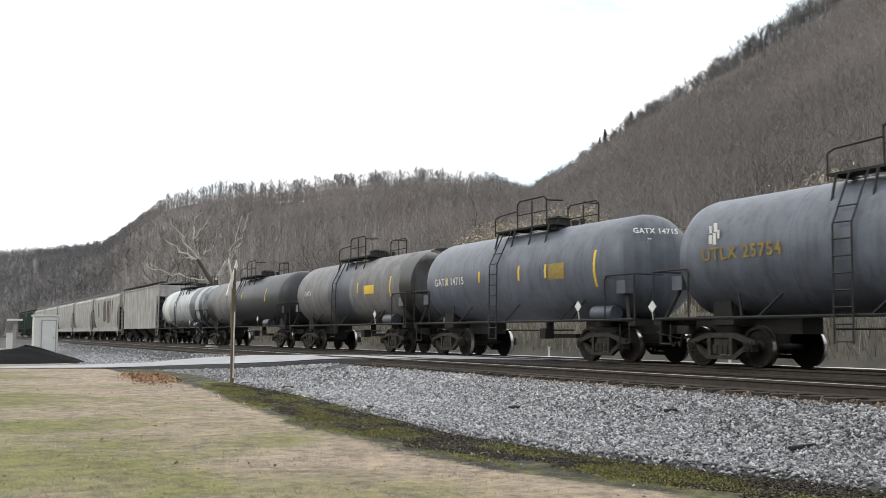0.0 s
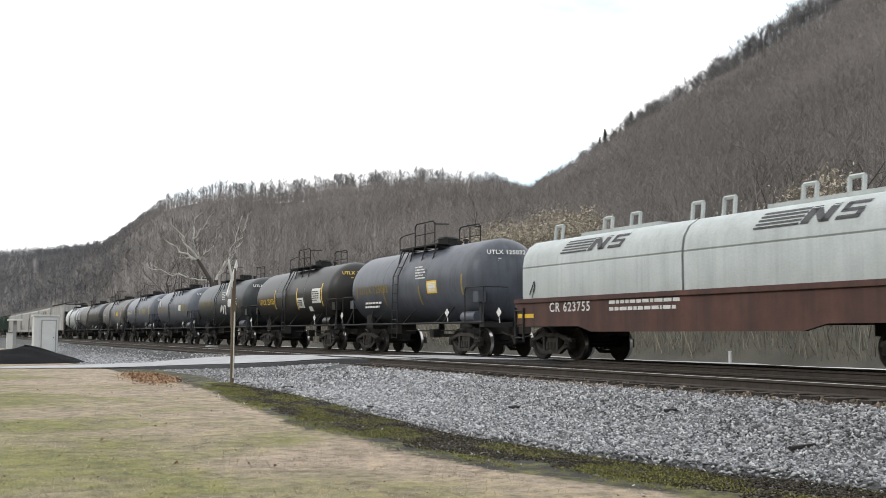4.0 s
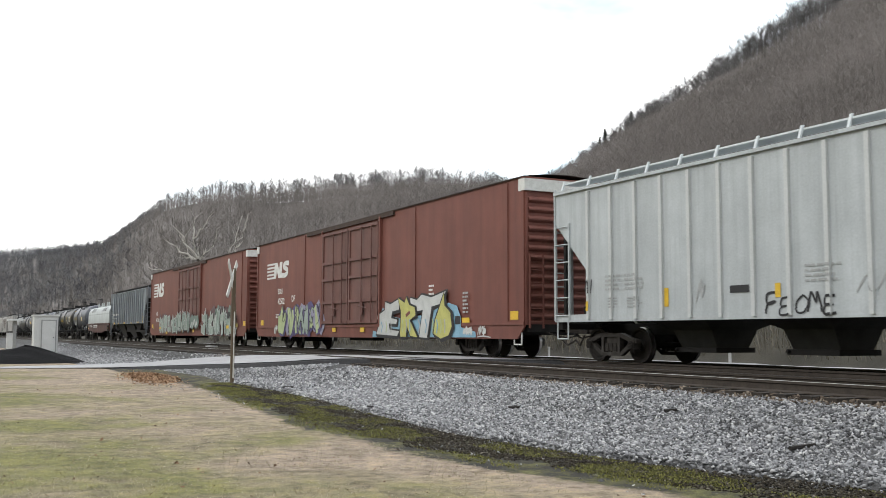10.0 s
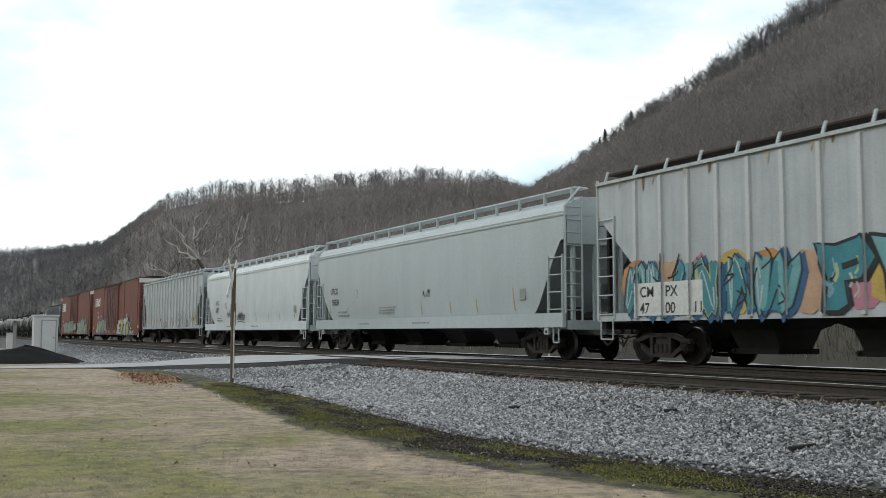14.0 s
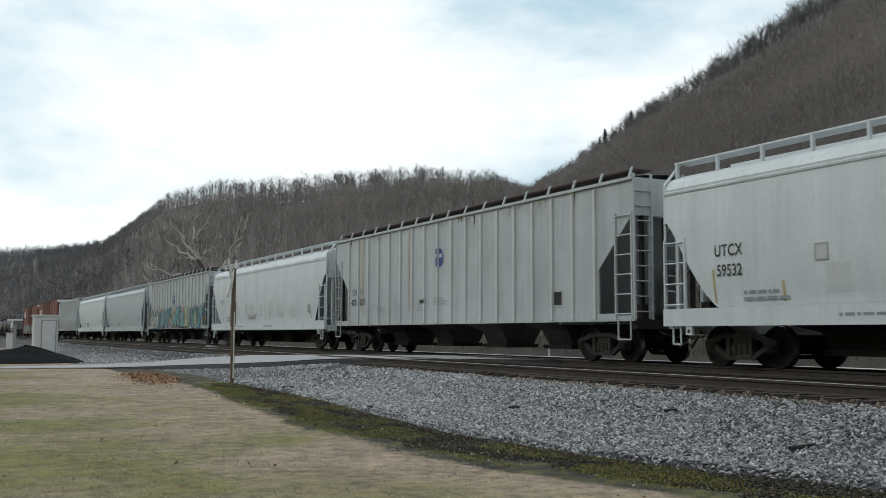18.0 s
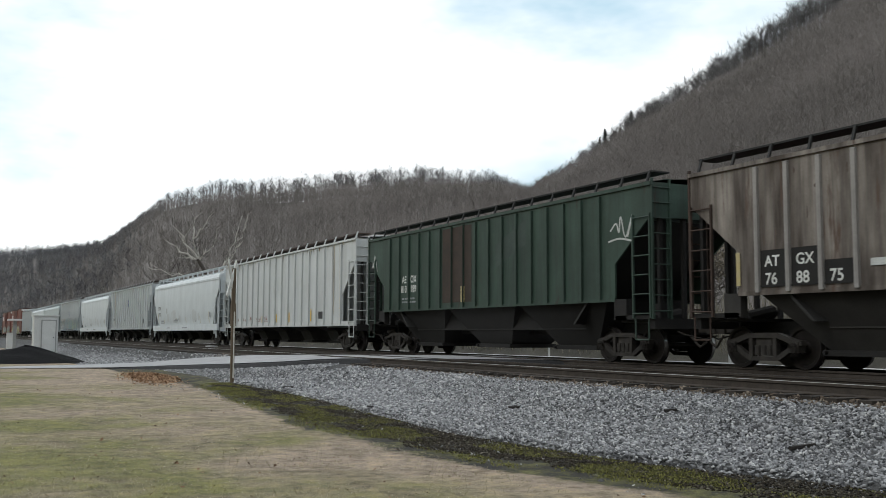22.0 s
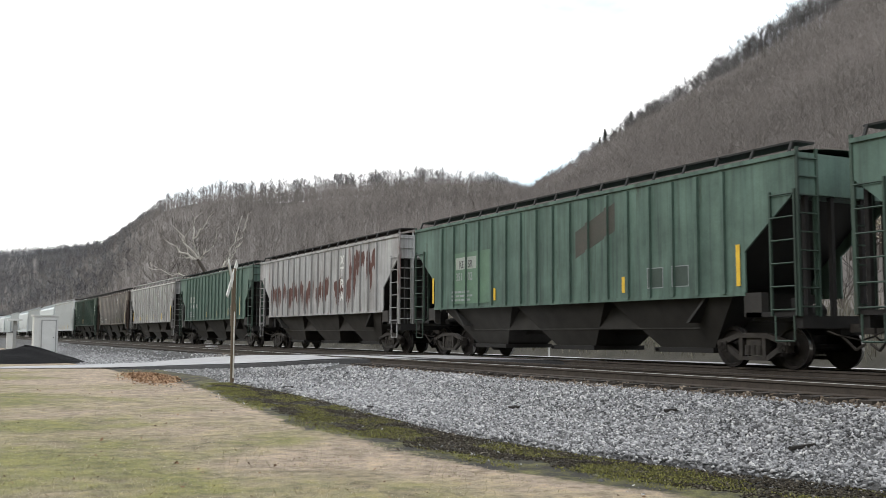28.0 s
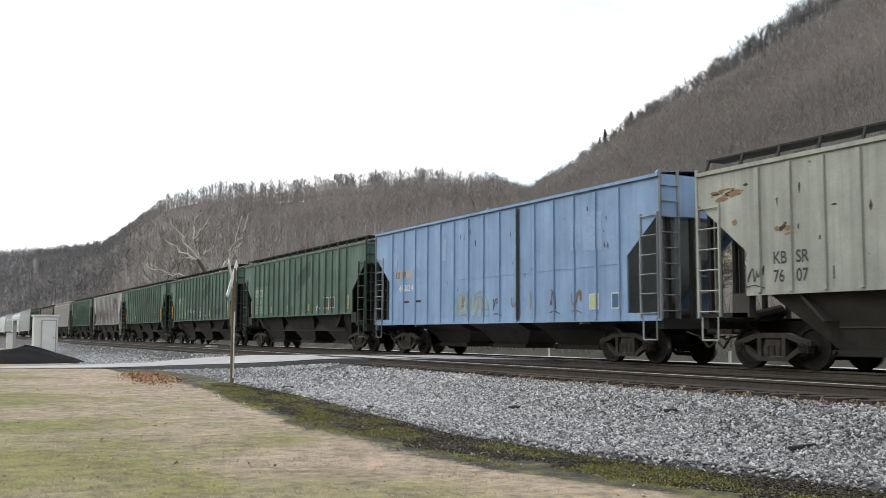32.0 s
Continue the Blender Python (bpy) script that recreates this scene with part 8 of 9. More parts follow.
TWIG = island_material("grey_twigs", [(0.0, (0.07, 0.062, 0.057)), (0.6, (0.13, 0.117, 0.108)), (1.0, (0.22, 0.20, 0.18))])


def slivers(p, d, length, width, rng):
    """Thin triangles from p along d."""
    n = len(p)
    side = np.cross(d, rng.normal(size=(n, 3)))
    side /= np.linalg.norm(side, axis=1, keepdims=True) + 1e-9
    v = np.empty((n, 3, 3))
    v[:, 0], v[:, 1], v[:, 2] = p - side * width[:, None] / 2, p + side * width[:, None] / 2, p + d * length[:, None]
    return v.reshape(-1, 3)


def tree_template(rng, limbs, twigs, wide, stem=0.6, clear=0.28):
    """A unit-high bare tree of slivers, as a flat list of triangle corners."""
    out = []
    lean = rng.normal(size=2) * 0.03
    trunk_top = np.array([lean[0], lean[1], 0.97])
    for a in (0, 2.1, 4.2):
        o = np.array([math.cos(a), math.sin(a), 0]) * 0.011 * stem
        o2 = np.array([math.cos(a + 2.1), math.sin(a + 2.1), 0]) * 0.011 * stem
        out.append(np.array([o, o2, trunk_top]))
    h = rng.uniform(clear, 0.9, limbs)
    base = trunk_top[None] * h[:, None]
    az = rng.uniform(0, 2 * math.pi, limbs)
    up = rng.uniform(0.7, 2.2, limbs)
    d = np.stack([np.cos(az), np.sin(az), up], 1)
    d /= np.linalg.norm(d, axis=1, keepdims=True)
    ln_ = rng.uniform(0.16, 0.36, limbs) * (1.25 - 0.75 * h)
    out.append(slivers(base, d, ln_, np.full(limbs, 0.010 * wide), rng).reshape(-1, 3, 3))
    k = rng.integers(0, limbs, twigs)
    f = rng.uniform(0.25, 1.0, twigs)
    tp = base[k] + d[k] * (ln_[k] * f)[:, None]
    td = d[k] + rng.normal(size=(twigs, 3)) * 0.55 + np.array([0, 0, 0.25])
    td /= np.linalg.norm(td, axis=1, keepdims=True)
    out.append(slivers(tp, td, rng.uniform(0.06, 0.15, twigs), np.full(twigs, 0.007 * wide), rng).reshape(-1, 3, 3))
    return np.concatenate([o.reshape(-1, 3, 3) for o in out]).reshape(-1, 3)


def scatter(templates, places, heights, rng, spread=1.0):
    """Copies of the templates at places, turned and scaled at random; one vertex array."""
    out = []
    for k, t in enumerate(templates):
        sel = np.arange(k, len(places), len(templates))
        if not len(sel):
            continue
        a = rng.uniform(0, 2 * math.pi, len(sel))
        c, s = np.cos(a)[:, None], np.sin(a)[:, None]
        h = heights[sel][:, None]
        x = (t[None, :, 0] * c - t[None, :, 1] * s) * h * spread
        y = (t[None, :, 0] * s + t[None, :, 1] * c) * h * spread
        z = np.broadcast_to(t[None, :, 2], x.shape) * h
        out.append((np.stack([x, y, z], 2) + places[sel][:, None, :]).reshape(-1, 3))
    v = np.concatenate(out)
    return v, np.arange(len(v), dtype=np.int32).reshape(-1, 3)


def woods_places(n, az0, az1, lo, hi, rng):
    pts = []
    while len(pts) < n:
        az = rng.uniform(az0, az1)
        k = math.sqrt(rng.uniform(lo * lo, hi * hi))
        top_r = interp(az, DIST)
        r = k * top_r
        x, y = -r * math.sin(radians(az)), r * math.cos(radians(az))
        if y < 29 and r < 350:
            continue
        pts.append((x, y, ground_z(x, y) - 0.2))
    return np.array(pts)


def build_woods():
    rng = np.random.default_rng(11)
    far_t = [tree_template(rng, 12, 46, 0.6, 0.5) for _ in range(12)]
    near_t = [tree_template(rng, 22, 130, 0.30, 0.45) for _ in range(10)]
    pl = np.concatenate([woods_places(19000, 34, 82.5, 0.17, 0.975, rng), woods_places(2600, 82.5, 92, 0.22, 0.8, rng)])
    close = np.hypot(pl[:, 0], pl[:, 1]) < 200
    v, f = scatter(far_t, pl[~close], rng.uniform(6.0, 11.5, (~close).sum()), rng, 1.25)
    v2, f2 = scatter(near_t, pl[close], rng.uniform(6.0, 11.0, close.sum()), rng, 1.25)
    v, f = np.concatenate([v, v2]), np.concatenate([f, f2 + len(v)])
    tagged(new("hillside_woods", mesh_np("hillside_woods", v, f, WOODS)), "leafless grey-brown hardwood forest covering the hillside", "forest", "", "stuff")
    # darker woods on the far shoulder of the valley, haze put into their colour
    rng = np.random.default_rng(14)
    pl = woods_places(5200, 78.5, 95, 0.36, 1.0, rng)
    az = np.degrees(np.arctan2(-pl[:, 0], pl[:, 1]))
    reach = np.hypot(pl[:, 0], pl[:, 1])
    pl = pl[(rng.uniform(79.5, 85, len(pl)) < az) | (reach > 0.97 * 800)]
    v, f = scatter([tree_template(rng, 14, 44, 1.9, 0.6) for _ in range(8)], pl, rng.uniform(7, 12, len(pl)), rng, 1.5)
    tagged(new("distant_woods", mesh_np("distant_woods", v, f, HAZED)), "dark distant woods at the end of the valley, haze in their colour", "forest", "", "stuff")
    pl = woods_places(2600, 78.5, 92, 0.93, 1.012, rng)
    v, f = scatter([tree_template(rng, 12, 34, 2.6, 0.8, 0.1) for _ in range(6)], pl, rng.uniform(3.5, 7.5, len(pl)), rng, 1.3)
    tagged(new("valley_crest_woods", mesh_np("valley_crest_woods", v, f, HAZED)), "distant bare woods along the valley's skyline", "forest", "", "stuff")
    # taller open fringe along the crest, sky showing between the stems
    rng = np.random.default_rng(12)
    pl = np.concatenate([woods_places(560, 57, 80, 0.975, 1.008, rng), woods_places(760, 34, 57, 0.972, 1.008, rng)])
    low = np.concatenate([woods_places(1500, 57, 80, 0.965, 1.004, rng), woods_places(900, 34, 57, 0.965, 1.004, rng)])
    high = np.array([interp(math.degrees(math.atan2(-p[0], p[1])), CROWN_TABLE) for p in pl])
    v, f = scatter([tree_template(rng, 20, 110, 0.7, 1.25, 0.40) for _ in range(10)], pl, high * rng.uniform(0.8, 1.42, len(pl)), rng, 1.3)
    v2, f2 = scatter(far_t, low, rng.uniform(3.5, 8.5, len(low)), rng, 1.3)
    v, f = np.concatenate([v, v2]), np.concatenate([f, f2 + len(v)])
    tagged(new("crest_woods", mesh_np("crest_woods", v, f, CREST)), "bare trees along the skyline of the ridge", "forest", "", "stuff")


build_woods()


def grow(rng, p, d, length, radius, level, out):
    """Branch segments (start, end, radii, level) of a bare tree."""
    steps = 4 if level < 2 else 3 if level < 4 else 2
    for i in range(steps):
        q = p + d * (length / steps)
        r2 = radius * (1 - 0.45 * (i + 1) / steps)
        out.append((p.copy(), q.copy(), radius * (1 - 0.45 * i / steps), r2, level))
        if level < 4 and (level > 0 or i >= 1):
            for _ in range(2 if level in (0, 1) or i == steps - 1 else 1):
                if rng.random() < 0.85:
                    side = Vector((rng.gauss(0, 1), rng.gauss(0, 1), rng.gauss(0.25, 0.5))).normalized()
                    nd_ = (d * 0.75 + side * 0.75).normalized()
                    grow(rng, q.copy(), nd_, length * rng.uniform(0.42, 0.66), r2 * rng.uniform(0.42, 0.62), level + 1, out)
        d = (d + Vector((rng.gauss(0, 0.16), rng.gauss(0, 0.16), rng.gauss(0.06, 0.10)))).normalized()
        p = q
    return out


def bare_tree(name, label, place, height, seed, bark, twig_mat, category="tree", group="bare trees", girth=0.02):
    rng = random.Random(seed)
    t = thing(name, label, category, group, pose(*place))
    segs = grow(rng, Vector((0, 0, -0.3)), Vector((rng.gauss(0, 0.05), rng.gauss(0, 0.05), 1)).normalized(), height * 0.46, height * girth, 0, [])
    trunk, limbs, crown = Build(), Build(), Build()
    for p, q, r0, r1, lev in segs:
        if lev == 0:
            trunk.tube(p, q, r0, r1, 7, False)
        elif lev < 3:
            limbs.tube(p, q, r0, r1, 4, False)
        else:
            crown.tube(p, q, max(r0, 0.014), max(r1, 0.009), 3, False)
    part("trunk", trunk, bark, t, "", 60)
    part("branchwork", limbs, bark, t)
    tagged(part("crown", crown, twig_mat, t), kind="stuff")
    return t


def place_at(px_az, dist, lift=0.0):
    x, y = -dist * math.sin(radians(px_az)), dist * math.cos(radians(px_az))
    return (x, y, ground_z(x, y) + lift)


PALE_BARK = surface("pale_sycamore_bark", (0.80, 0.77, 0.71), (0.48, 0.45, 0.40), 0.85, 0, 3, 25, 0.2)
BARK = surface("grey_brown_bark", (0.12, 0.10, 0.088), (0.07, 0.06, 0.052), 0.9, 0, 3, 25, 0.3, (1, 1, 0.3))



def spreading_tree(label, place, seed, trunk_line, arms, face):
    """A tree with a few heavy arms; lines are (across, up, depth) as seen facing along azimuth face."""
    rng = random.Random(seed)
    t = thing("sycamore_tree", label, "tree", "bare trees", pose(*place))
    u, d = Vector((math.cos(radians(face)), math.sin(radians(face)), 0)), Vector((-math.sin(radians(face)), math.cos(radians(face)), 0))
    at = lambda q: u * q[0] + d * q[2] + Vector((0, 0, q[1]))
    trunk, crown = Build(), Build()
    for k in range(len(trunk_line) - 1):
        trunk.tube(at(trunk_line[k]), at(trunk_line[k + 1]), 0.32 - 0.05 * k, 0.27 - 0.05 * k, 9, False)
    part("trunk", trunk, BARK, t, "", 60)
    for p0, p1, r in arms:
        a, b = at(p0), at(p1)
        length, n = (b - a).length, 6
        pts = [a.lerp(b, k / n) + (Vector((rng.gauss(0, 1), rng.gauss(0, 1), rng.gauss(0, 1))) * 0.035 * length if 0 < k < n else Vector()) for k in range(n + 1)]
        limb = Build()
        for k in range(n):
            limb.tube(pts[k], pts[k + 1], r * (1 - 0.8 * k / n), r * (1 - 0.8 * (k + 1) / n), 6, False)
            if k:
                for _ in range(1 + k % 2):
                    side = Vector((rng.gauss(0, 1), rng.gauss(0, 1), rng.gauss(0.5, 0.7))).normalized()
                    way = ((b - a).normalized() * 0.8 + side * 0.8).normalized()
                    for p, q, r0, r1, lev in grow(rng, pts[k].copy(), way, length * rng.uniform(0.22, 0.38), r * (1 - 0.8 * k / n) * 0.5, 2, []):
                        if lev < 3:
                            limb.tube(p, q, max(r0, 0.022), max(r1, 0.014), 4, False)
                        else:
                            crown.tube(p, q, max(r0, 0.014), max(r1, 0.01), 3, False)
        part("limb", limb, PALE_BARK, t)
    tagged(part("crown", crown, TWIG, t), kind="stuff")
    return t


spreading_tree("bare sycamore with pale spreading limbs behind the train", place_at(75.75, 96), 21, ((0.6, -0.4, 0), (0.3, 3.2, 0), (-0.05, 6.0, 0), (-1.13, 7.7, 0), (-1.4, 8.2, 0)),
               (((-1.4, 8.2, 0), (-3.3, 8.35, 0.5), 0.10), ((-1.9, 8.15, 0), (-4.5, 10.0, 0.8), 0.11), ((-1.4, 8.2, 0), (-3.5, 11.0, -0.8), 0.15), ((-1.4, 8.2, 0), (-1.9, 10.2, 0), 0.15), ((-1.9, 10.1, 0), (-0.2, 12.4, -0.6), 0.09),
                ((-1.85, 10.0, 0), (-1.7, 12.7, 0.8), 0.08), ((-1.3, 8.1, 0), (0.05, 9.4, -0.4), 0.12), ((0.0, 9.3, -0.4), (0.35, 11.1, -0.7), 0.05), ((-0.1, 6.0, 0), (-2.4, 6.4, 0.5), 0.10), ((-2.3, 6.4, 0.5), (-6.0, 7.4, 1.2), 0.08)), 75.7)
spreading_tree("smaller bare sycamore with pale upper limbs", place_at(75.55, 98), 5, ((0.3, -0.4, 0), (0.2, 3.5, 0), (0.0, 6.3, 0)),
               (((0.0, 6.2, 0), (1.75, 9.1, 0.4), 0.15), ((1.75, 9.0, 0.4), (2.7, 11.6, 0.6), 0.10), ((2.6, 11.3, 0.6), (3.0, 13.1, 0.8), 0.05), ((0.4, 7.0, 0), (1.75, 10.1, -0.6), 0.10), ((1.75, 10.0, -0.6), (2.2, 12.4, -0.9), 0.06)), 75.55)


def on_slope(az, elev, height):
    """A place at this azimuth, some way up the slope, where a thing of this height reaches the elevation as seen from the lawn."""
    r = 31.0 / max(0.2, math.cos(radians(az)))
    while r < 0.9 * interp(az, DIST):
        p = place_at(az, r)
        if (p[2] + height - EYE.z) / r < math.tan(radians(elev)):
            return p
        r += 4.0
    return place_at(az, r)


PALE_LEAF = island_material("pale_clinging_leaves", [(0.0, (0.20, 0.17, 0.13)), (0.6, (0.34, 0.30, 0.235)), (1.0, (0.50, 0.45, 0.36))])


def pale_tree(az, elev, height, wide, leaves_n, seed):
    """A small tree that has kept its bleached leaves in loose layers."""
    t = bare_tree("beech_tree", "small tree with bleached leaves still clinging", on_slope(az, elev, height), height, seed, BARK, TWIG, girth=0.014)
    g = np.random.default_rng(seed)
    a, k = g.uniform(0, 2 * math.pi, 26), np.sqrt(g.uniform(0, 1, 26))
    hub = np.stack([wide * k * np.cos(a), wide * k * np.sin(a), height * (0.66 + 0.30 * g.uniform(0, 1, 26) * (1.1 - k))], 1)
    c = hub[g.integers(0, 26, leaves_n)] + g.normal(size=(leaves_n, 3)) * np.array([0.16 * wide, 0.16 * wide, 0.035 * height])
    e1, e2 = g.normal(size=(leaves_n, 3)) * 0.045, g.normal(size=(leaves_n, 3)) * 0.032
    v = np.stack([c - e1, c - e2, c + e1, c + e2], 1).reshape(-1, 3)
    lv = new("foliage", mesh_np("foliage", v, np.arange(len(v)).reshape(-1, 4), PALE_LEAF, 4))
    lv.parent = t
    tagged(lv, kind="stuff")


for k_, (az_, e_, h_, w_, n_) in enumerate(((57.2, 8.3, 11.0, 4.6, 8400), (55.4, 8.8, 11.0, 3.8, 6000), (46.9, 9.0, 7.0, 2.4, 3200), (47.7, 10.4, 6.0, 1.4, 1200), (41.2, 11.3, 8.0, 3.0, 3900), (51.4, 7.2, 5.0, 2.0, 1400))):
    pale_tree(az_, e_, h_, w_, n_, 110 + k_)
for k_, (az_, e_, h_) in enumerate(((60.4, 9.9, 17.0), (61.6, 8.6, 13.0), (53.2, 8.0, 12.0), (77.6, 8.6, 19.0), (76.8, 8.4, 18.0), (68.6, 8.2, 15.0), (44.0, 9.5, 14.0))):
    bare_tree("bare_tree", "dark leafless tree standing out on the slope", on_slope(az_, e_, h_), h_, 130 + k_, BARK, TWIG, girth=0.012)
for k_, (az_, d_, h_) in enumerate(((71.2, 118, 11.5), (69.5, 118, 11.0))):
    bare_tree("sycamore_tree", "pale-limbed bare tree at the foot of the hill", place_at(az_, d_), h_, 30 + k_, PALE_BARK, TWIG, girth=0.011)
protos = [bare_tree("bare_tree", "leafless grey-brown tree at the foot of the hill", place_at(60 + 3 * k_, 85 + 7 * k_), 9.5 + k_ * 0.7, 50 + k_, BARK, TWIG) for k_ in range(4)]
rg = random.Random(3)
for k_ in range(34):
    az_ = rg.uniform(37, 83)
    y_ = rg.uniform(36, 62)
    d_ = min(y_ / math.cos(radians(az_)), rg.uniform(120, 200))
    s_ = rg.uniform(0.7, 1.15)
    copy_thing(protos[k_ % 4], pose(*place_at(az_, d_), 0, 0, rg.uniform(0, 360)) @ Matrix.Scale(s_, 4))

# conifers on the shoulder of the ridge
NEEDLE = island_material("dark_conifer_needles", [(0.0, (0.02, 0.03, 0.024)), (1.0, (0.055, 0.07, 0.055))])
for k_, (az_, f_, h_) in enumerate(((51.55, 0.99, 17.5), (53.05, 0.99, 17.5), (53.35, 0.985, 15), (56.6, 0.985, 12), (56.9, 0.98, 11), (51.2, 0.985, 12), (90, 0.95, 14))):
    t_ = thing("conifer", "dark evergreen standing on the ridge line", "tree", "conifers", pose(*place_at(az_, interp(az_, DIST) * f_)))
    part("trunk", Build().tube((0, 0, -0.5), (0, 0, h_), 0.18, 0.03, 6), BARK, t_)
    rn = np.random.default_rng(70 + k_)
    n_ = 420
    z_ = rn.uniform(0.12, 1.0, n_) * h_
    a_ = rn.uniform(0, 2 * math.pi, n_)
    out_ = (1.08 - z_ / h_) ** 0.75 * h_ * 0.26 * rn.uniform(0.25, 1.35, n_)
    p_ = np.stack([0 * a_, 0 * a_, z_], 1)
    dr_ = np.stack([np.cos(a_), np.sin(a_), rn.uniform(-0.5, 0.1, n_)], 1)
    v_ = slivers(p_, dr_, out_, np.full(n_, 0.55), rn)
    cr_ = new("crown", mesh_np("crown", v_, np.arange(len(v_)).reshape(-1, 3), NEEDLE))
    cr_.parent = t_

# embankment, lane and brush behind the railway
# dry grass, its colour lowered to take in the train's shade
BANK = surface("dry_grass_bank", (0.112, 0.104, 0.080), (0.050, 0.046, 0.037), 0.95, 0, 0.8, 30, 0.6, (1, 1, 0.4), depth=0.05)
LANE = surface("pale_gravel_lane", (0.86, 0.85, 0.83), (0.70, 0.69, 0.67), 0.9, 0, 2, 50, 0.2)


def strip(ys_zs, x0, x1, step, rough_):
    b = Build()
    n = int((x1 - x0) / step)
    b.sheet([[(x0 + i * step, y + rough_ * noise.noise((i * step * 0.3, y, 4)), z + rough_ * 0.5 * noise.noise((i * step * 0.5, y, 9))) for y, z in ys_zs] for i in range(n, -1, -1)])
    return b


structure("gravel_lane", strip(((21.0, -0.35), (21.6, -0.24), (22.6, -0.20), (23.8, -0.22)), -170, 40, 2.0, 0.05), LANE, "pale gravel service lane behind the tracks", 60)
structure("embankment", strip(((23.4, -0.4), (23.9, -0.18), (24.3, 0.15), (24.9, 0.6), (25.8, 1.15), (27.2, 1.6), (29.5, 1.7), (33, 1.3), (40, 0.0)), -240, 60, 1.5, 0.3), BANK, "low bank of dry grass at the foot of the hill", 60)
DRY = island_material("dry_weeds", [(0.0, (0.085, 0.077, 0.06)), (0.6, (0.13, 0.118, 0.09)), (1.0, (0.24, 0.22, 0.175))])
rn = np.random.default_rng(15)
n_ = 22000
p_ = np.stack([rn.uniform(-150, 5, n_), 24.0 + rn.gamma(1.6, 1.1, n_), np.zeros(n_)], 1)
p_[:, 2] = np.interp(p_[:, 1], [23.4, 23.9, 24.3, 24.9, 25.8, 27.2, 29.5], [-0.4, -0.18, 0.15, 0.6, 1.15, 1.6, 1.7]) - 0.1
d_ = np.stack([rn.normal(0, 0.22, n_), rn.normal(0, 0.2, n_) - 0.1, np.ones(n_)], 1)
v_ = slivers(p_, d_, rn.uniform(0.3, 1.3, n_), rn.uniform(0.015, 0.05, n_), rn)
tagged(new("weeds", mesh_np("weeds", v_, np.arange(len(v_)).reshape(-1, 3), DRY)), "tall dry weeds and brush along the bank", "weeds", "", "stuff")

# loose ballast stones: deformed octahedra
STONES = island_material("crushed_limestone", [(0.0, (0.050, 0.050, 0.053)), (0.25, (0.155, 0.156, 0.163)), (0.75, (0.305, 0.308, 0.318)), (1.0, (0.50, 0.50, 0.50))])
rn = np.random.default_rng(16)


def stones(n, x0, x1, y0, y1, s0, s1, power=1.0, on=None):
    u = rn.uniform(0, 1, n) ** power
    x_, y_ = x1 + (x0 - x1) * u, rn.uniform(y0, y1, n)
    z_ = bed_z(x_, y_) if on is None else np.full(n, on)
    base = np.array([[1, 0, 0], [0, 1, 0], [-1, 0, 0], [0, -1, 0], [0, 0, 1], [0, 0, -1]], float)
    v = base[None] * rn.uniform(0.6, 1.25, (n, 6, 3)) * np.array([1.3, 0.95, 0.55]) + rn.normal(0, 0.2, (n, 6, 3))
    a = rn.normal(0, 0.55, (n, 3))
    a[:, 0] = rn.uniform(0, 2 * math.pi, n)
    for i, (k, l) in enumerate(((0, 1), (1, 2), (0, 2))):
        c, s = np.cos(a[:, i])[:, None], np.sin(a[:, i])[:, None]
        v[:, :, k], v[:, :, l] = v[:, :, k] * c - v[:, :, l] * s, v[:, :, k] * s + v[:, :, l] * c
    v *= rn.uniform(s0, s1, n)[:, None, None]
    v += np.stack([x_, y_, z_ + 0.012], 1)[:, None, :]
    f = np.array([[0, 1, 4], [1, 2, 4], [2, 3, 4], [3, 0, 4], [1, 0, 5], [2, 1, 5], [3, 2, 5], [0, 3, 5]])
    return v.reshape(-1, 3), (f[None] + 6 * np.arange(n)[:, None, None]).reshape(-1, 3)


def shoulder_stones(n):
    v, f = stones(n, -46, -28.5, 8.0, 11.0, 0.02, 0.05)
    g = np.array(shoulder_rows[3:11])
    k, u, w = rn.uniform(0, len(g) - 1.001, n), rn.integers(0, 2, n), rn.uniform(0, 1, n)
    i = k.astype(int)
    fr = (k - i)[:, None]
    p = (g[i, u] * (1 - fr) + g[i + 1, u] * fr) * (1 - w[:, None]) + (g[i, u + 1] * (1 - fr) + g[i + 1, u + 1] * fr) * w[:, None]
    v = v.reshape(n, 6, 3)
    v += (p + np.array([0, 0, 0.01]) - v.mean(axis=1))[:, None, :]
    return v.reshape(-1, 3), f


parts_ = [shoulder_stones(5000), stones(64000, -24, -4.0, 7.0, 11.45, 0.014, 0.038, 1.1), stones(30000, -48, -20, 7.0, 11.45, 0.024, 0.056, 1.0), stones(15000, -110, -36, 7.0, 11.4, 0.03, 0.07), stones(260, -34, -4, 6.3, 7.4, 0.01, 0.03, on=-0.885), stones(500, -22, -4, 7.0, 8.4, 0.012, 0.04, on=-0.885)]
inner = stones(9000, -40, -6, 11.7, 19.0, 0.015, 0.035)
# oil stain and track shade together in the stones' colour
OILY_SHADE = island_material("oiled_shaded_stones", [(0.0, (0.008, 0.007, 0.006)), (0.6, (0.020, 0.017, 0.014)), (1.0, (0.05, 0.042, 0.036))])
RUSTY = island_material("rusty_stones", [(0.0, (0.03, 0.022, 0.017)), (0.5, (0.115, 0.088, 0.066)), (1.0, (0.24, 0.20, 0.16))])
ends_ = stones(6500, -44, -4, 11.30, 11.72, 0.016, 0.042, 1.3)
tagged(new("rusty_stones", mesh_np("rusty_stones", ends_[0], ends_[1], RUSTY)), "rust-browned stones against the tie ends", "gravel", "", "stuff")
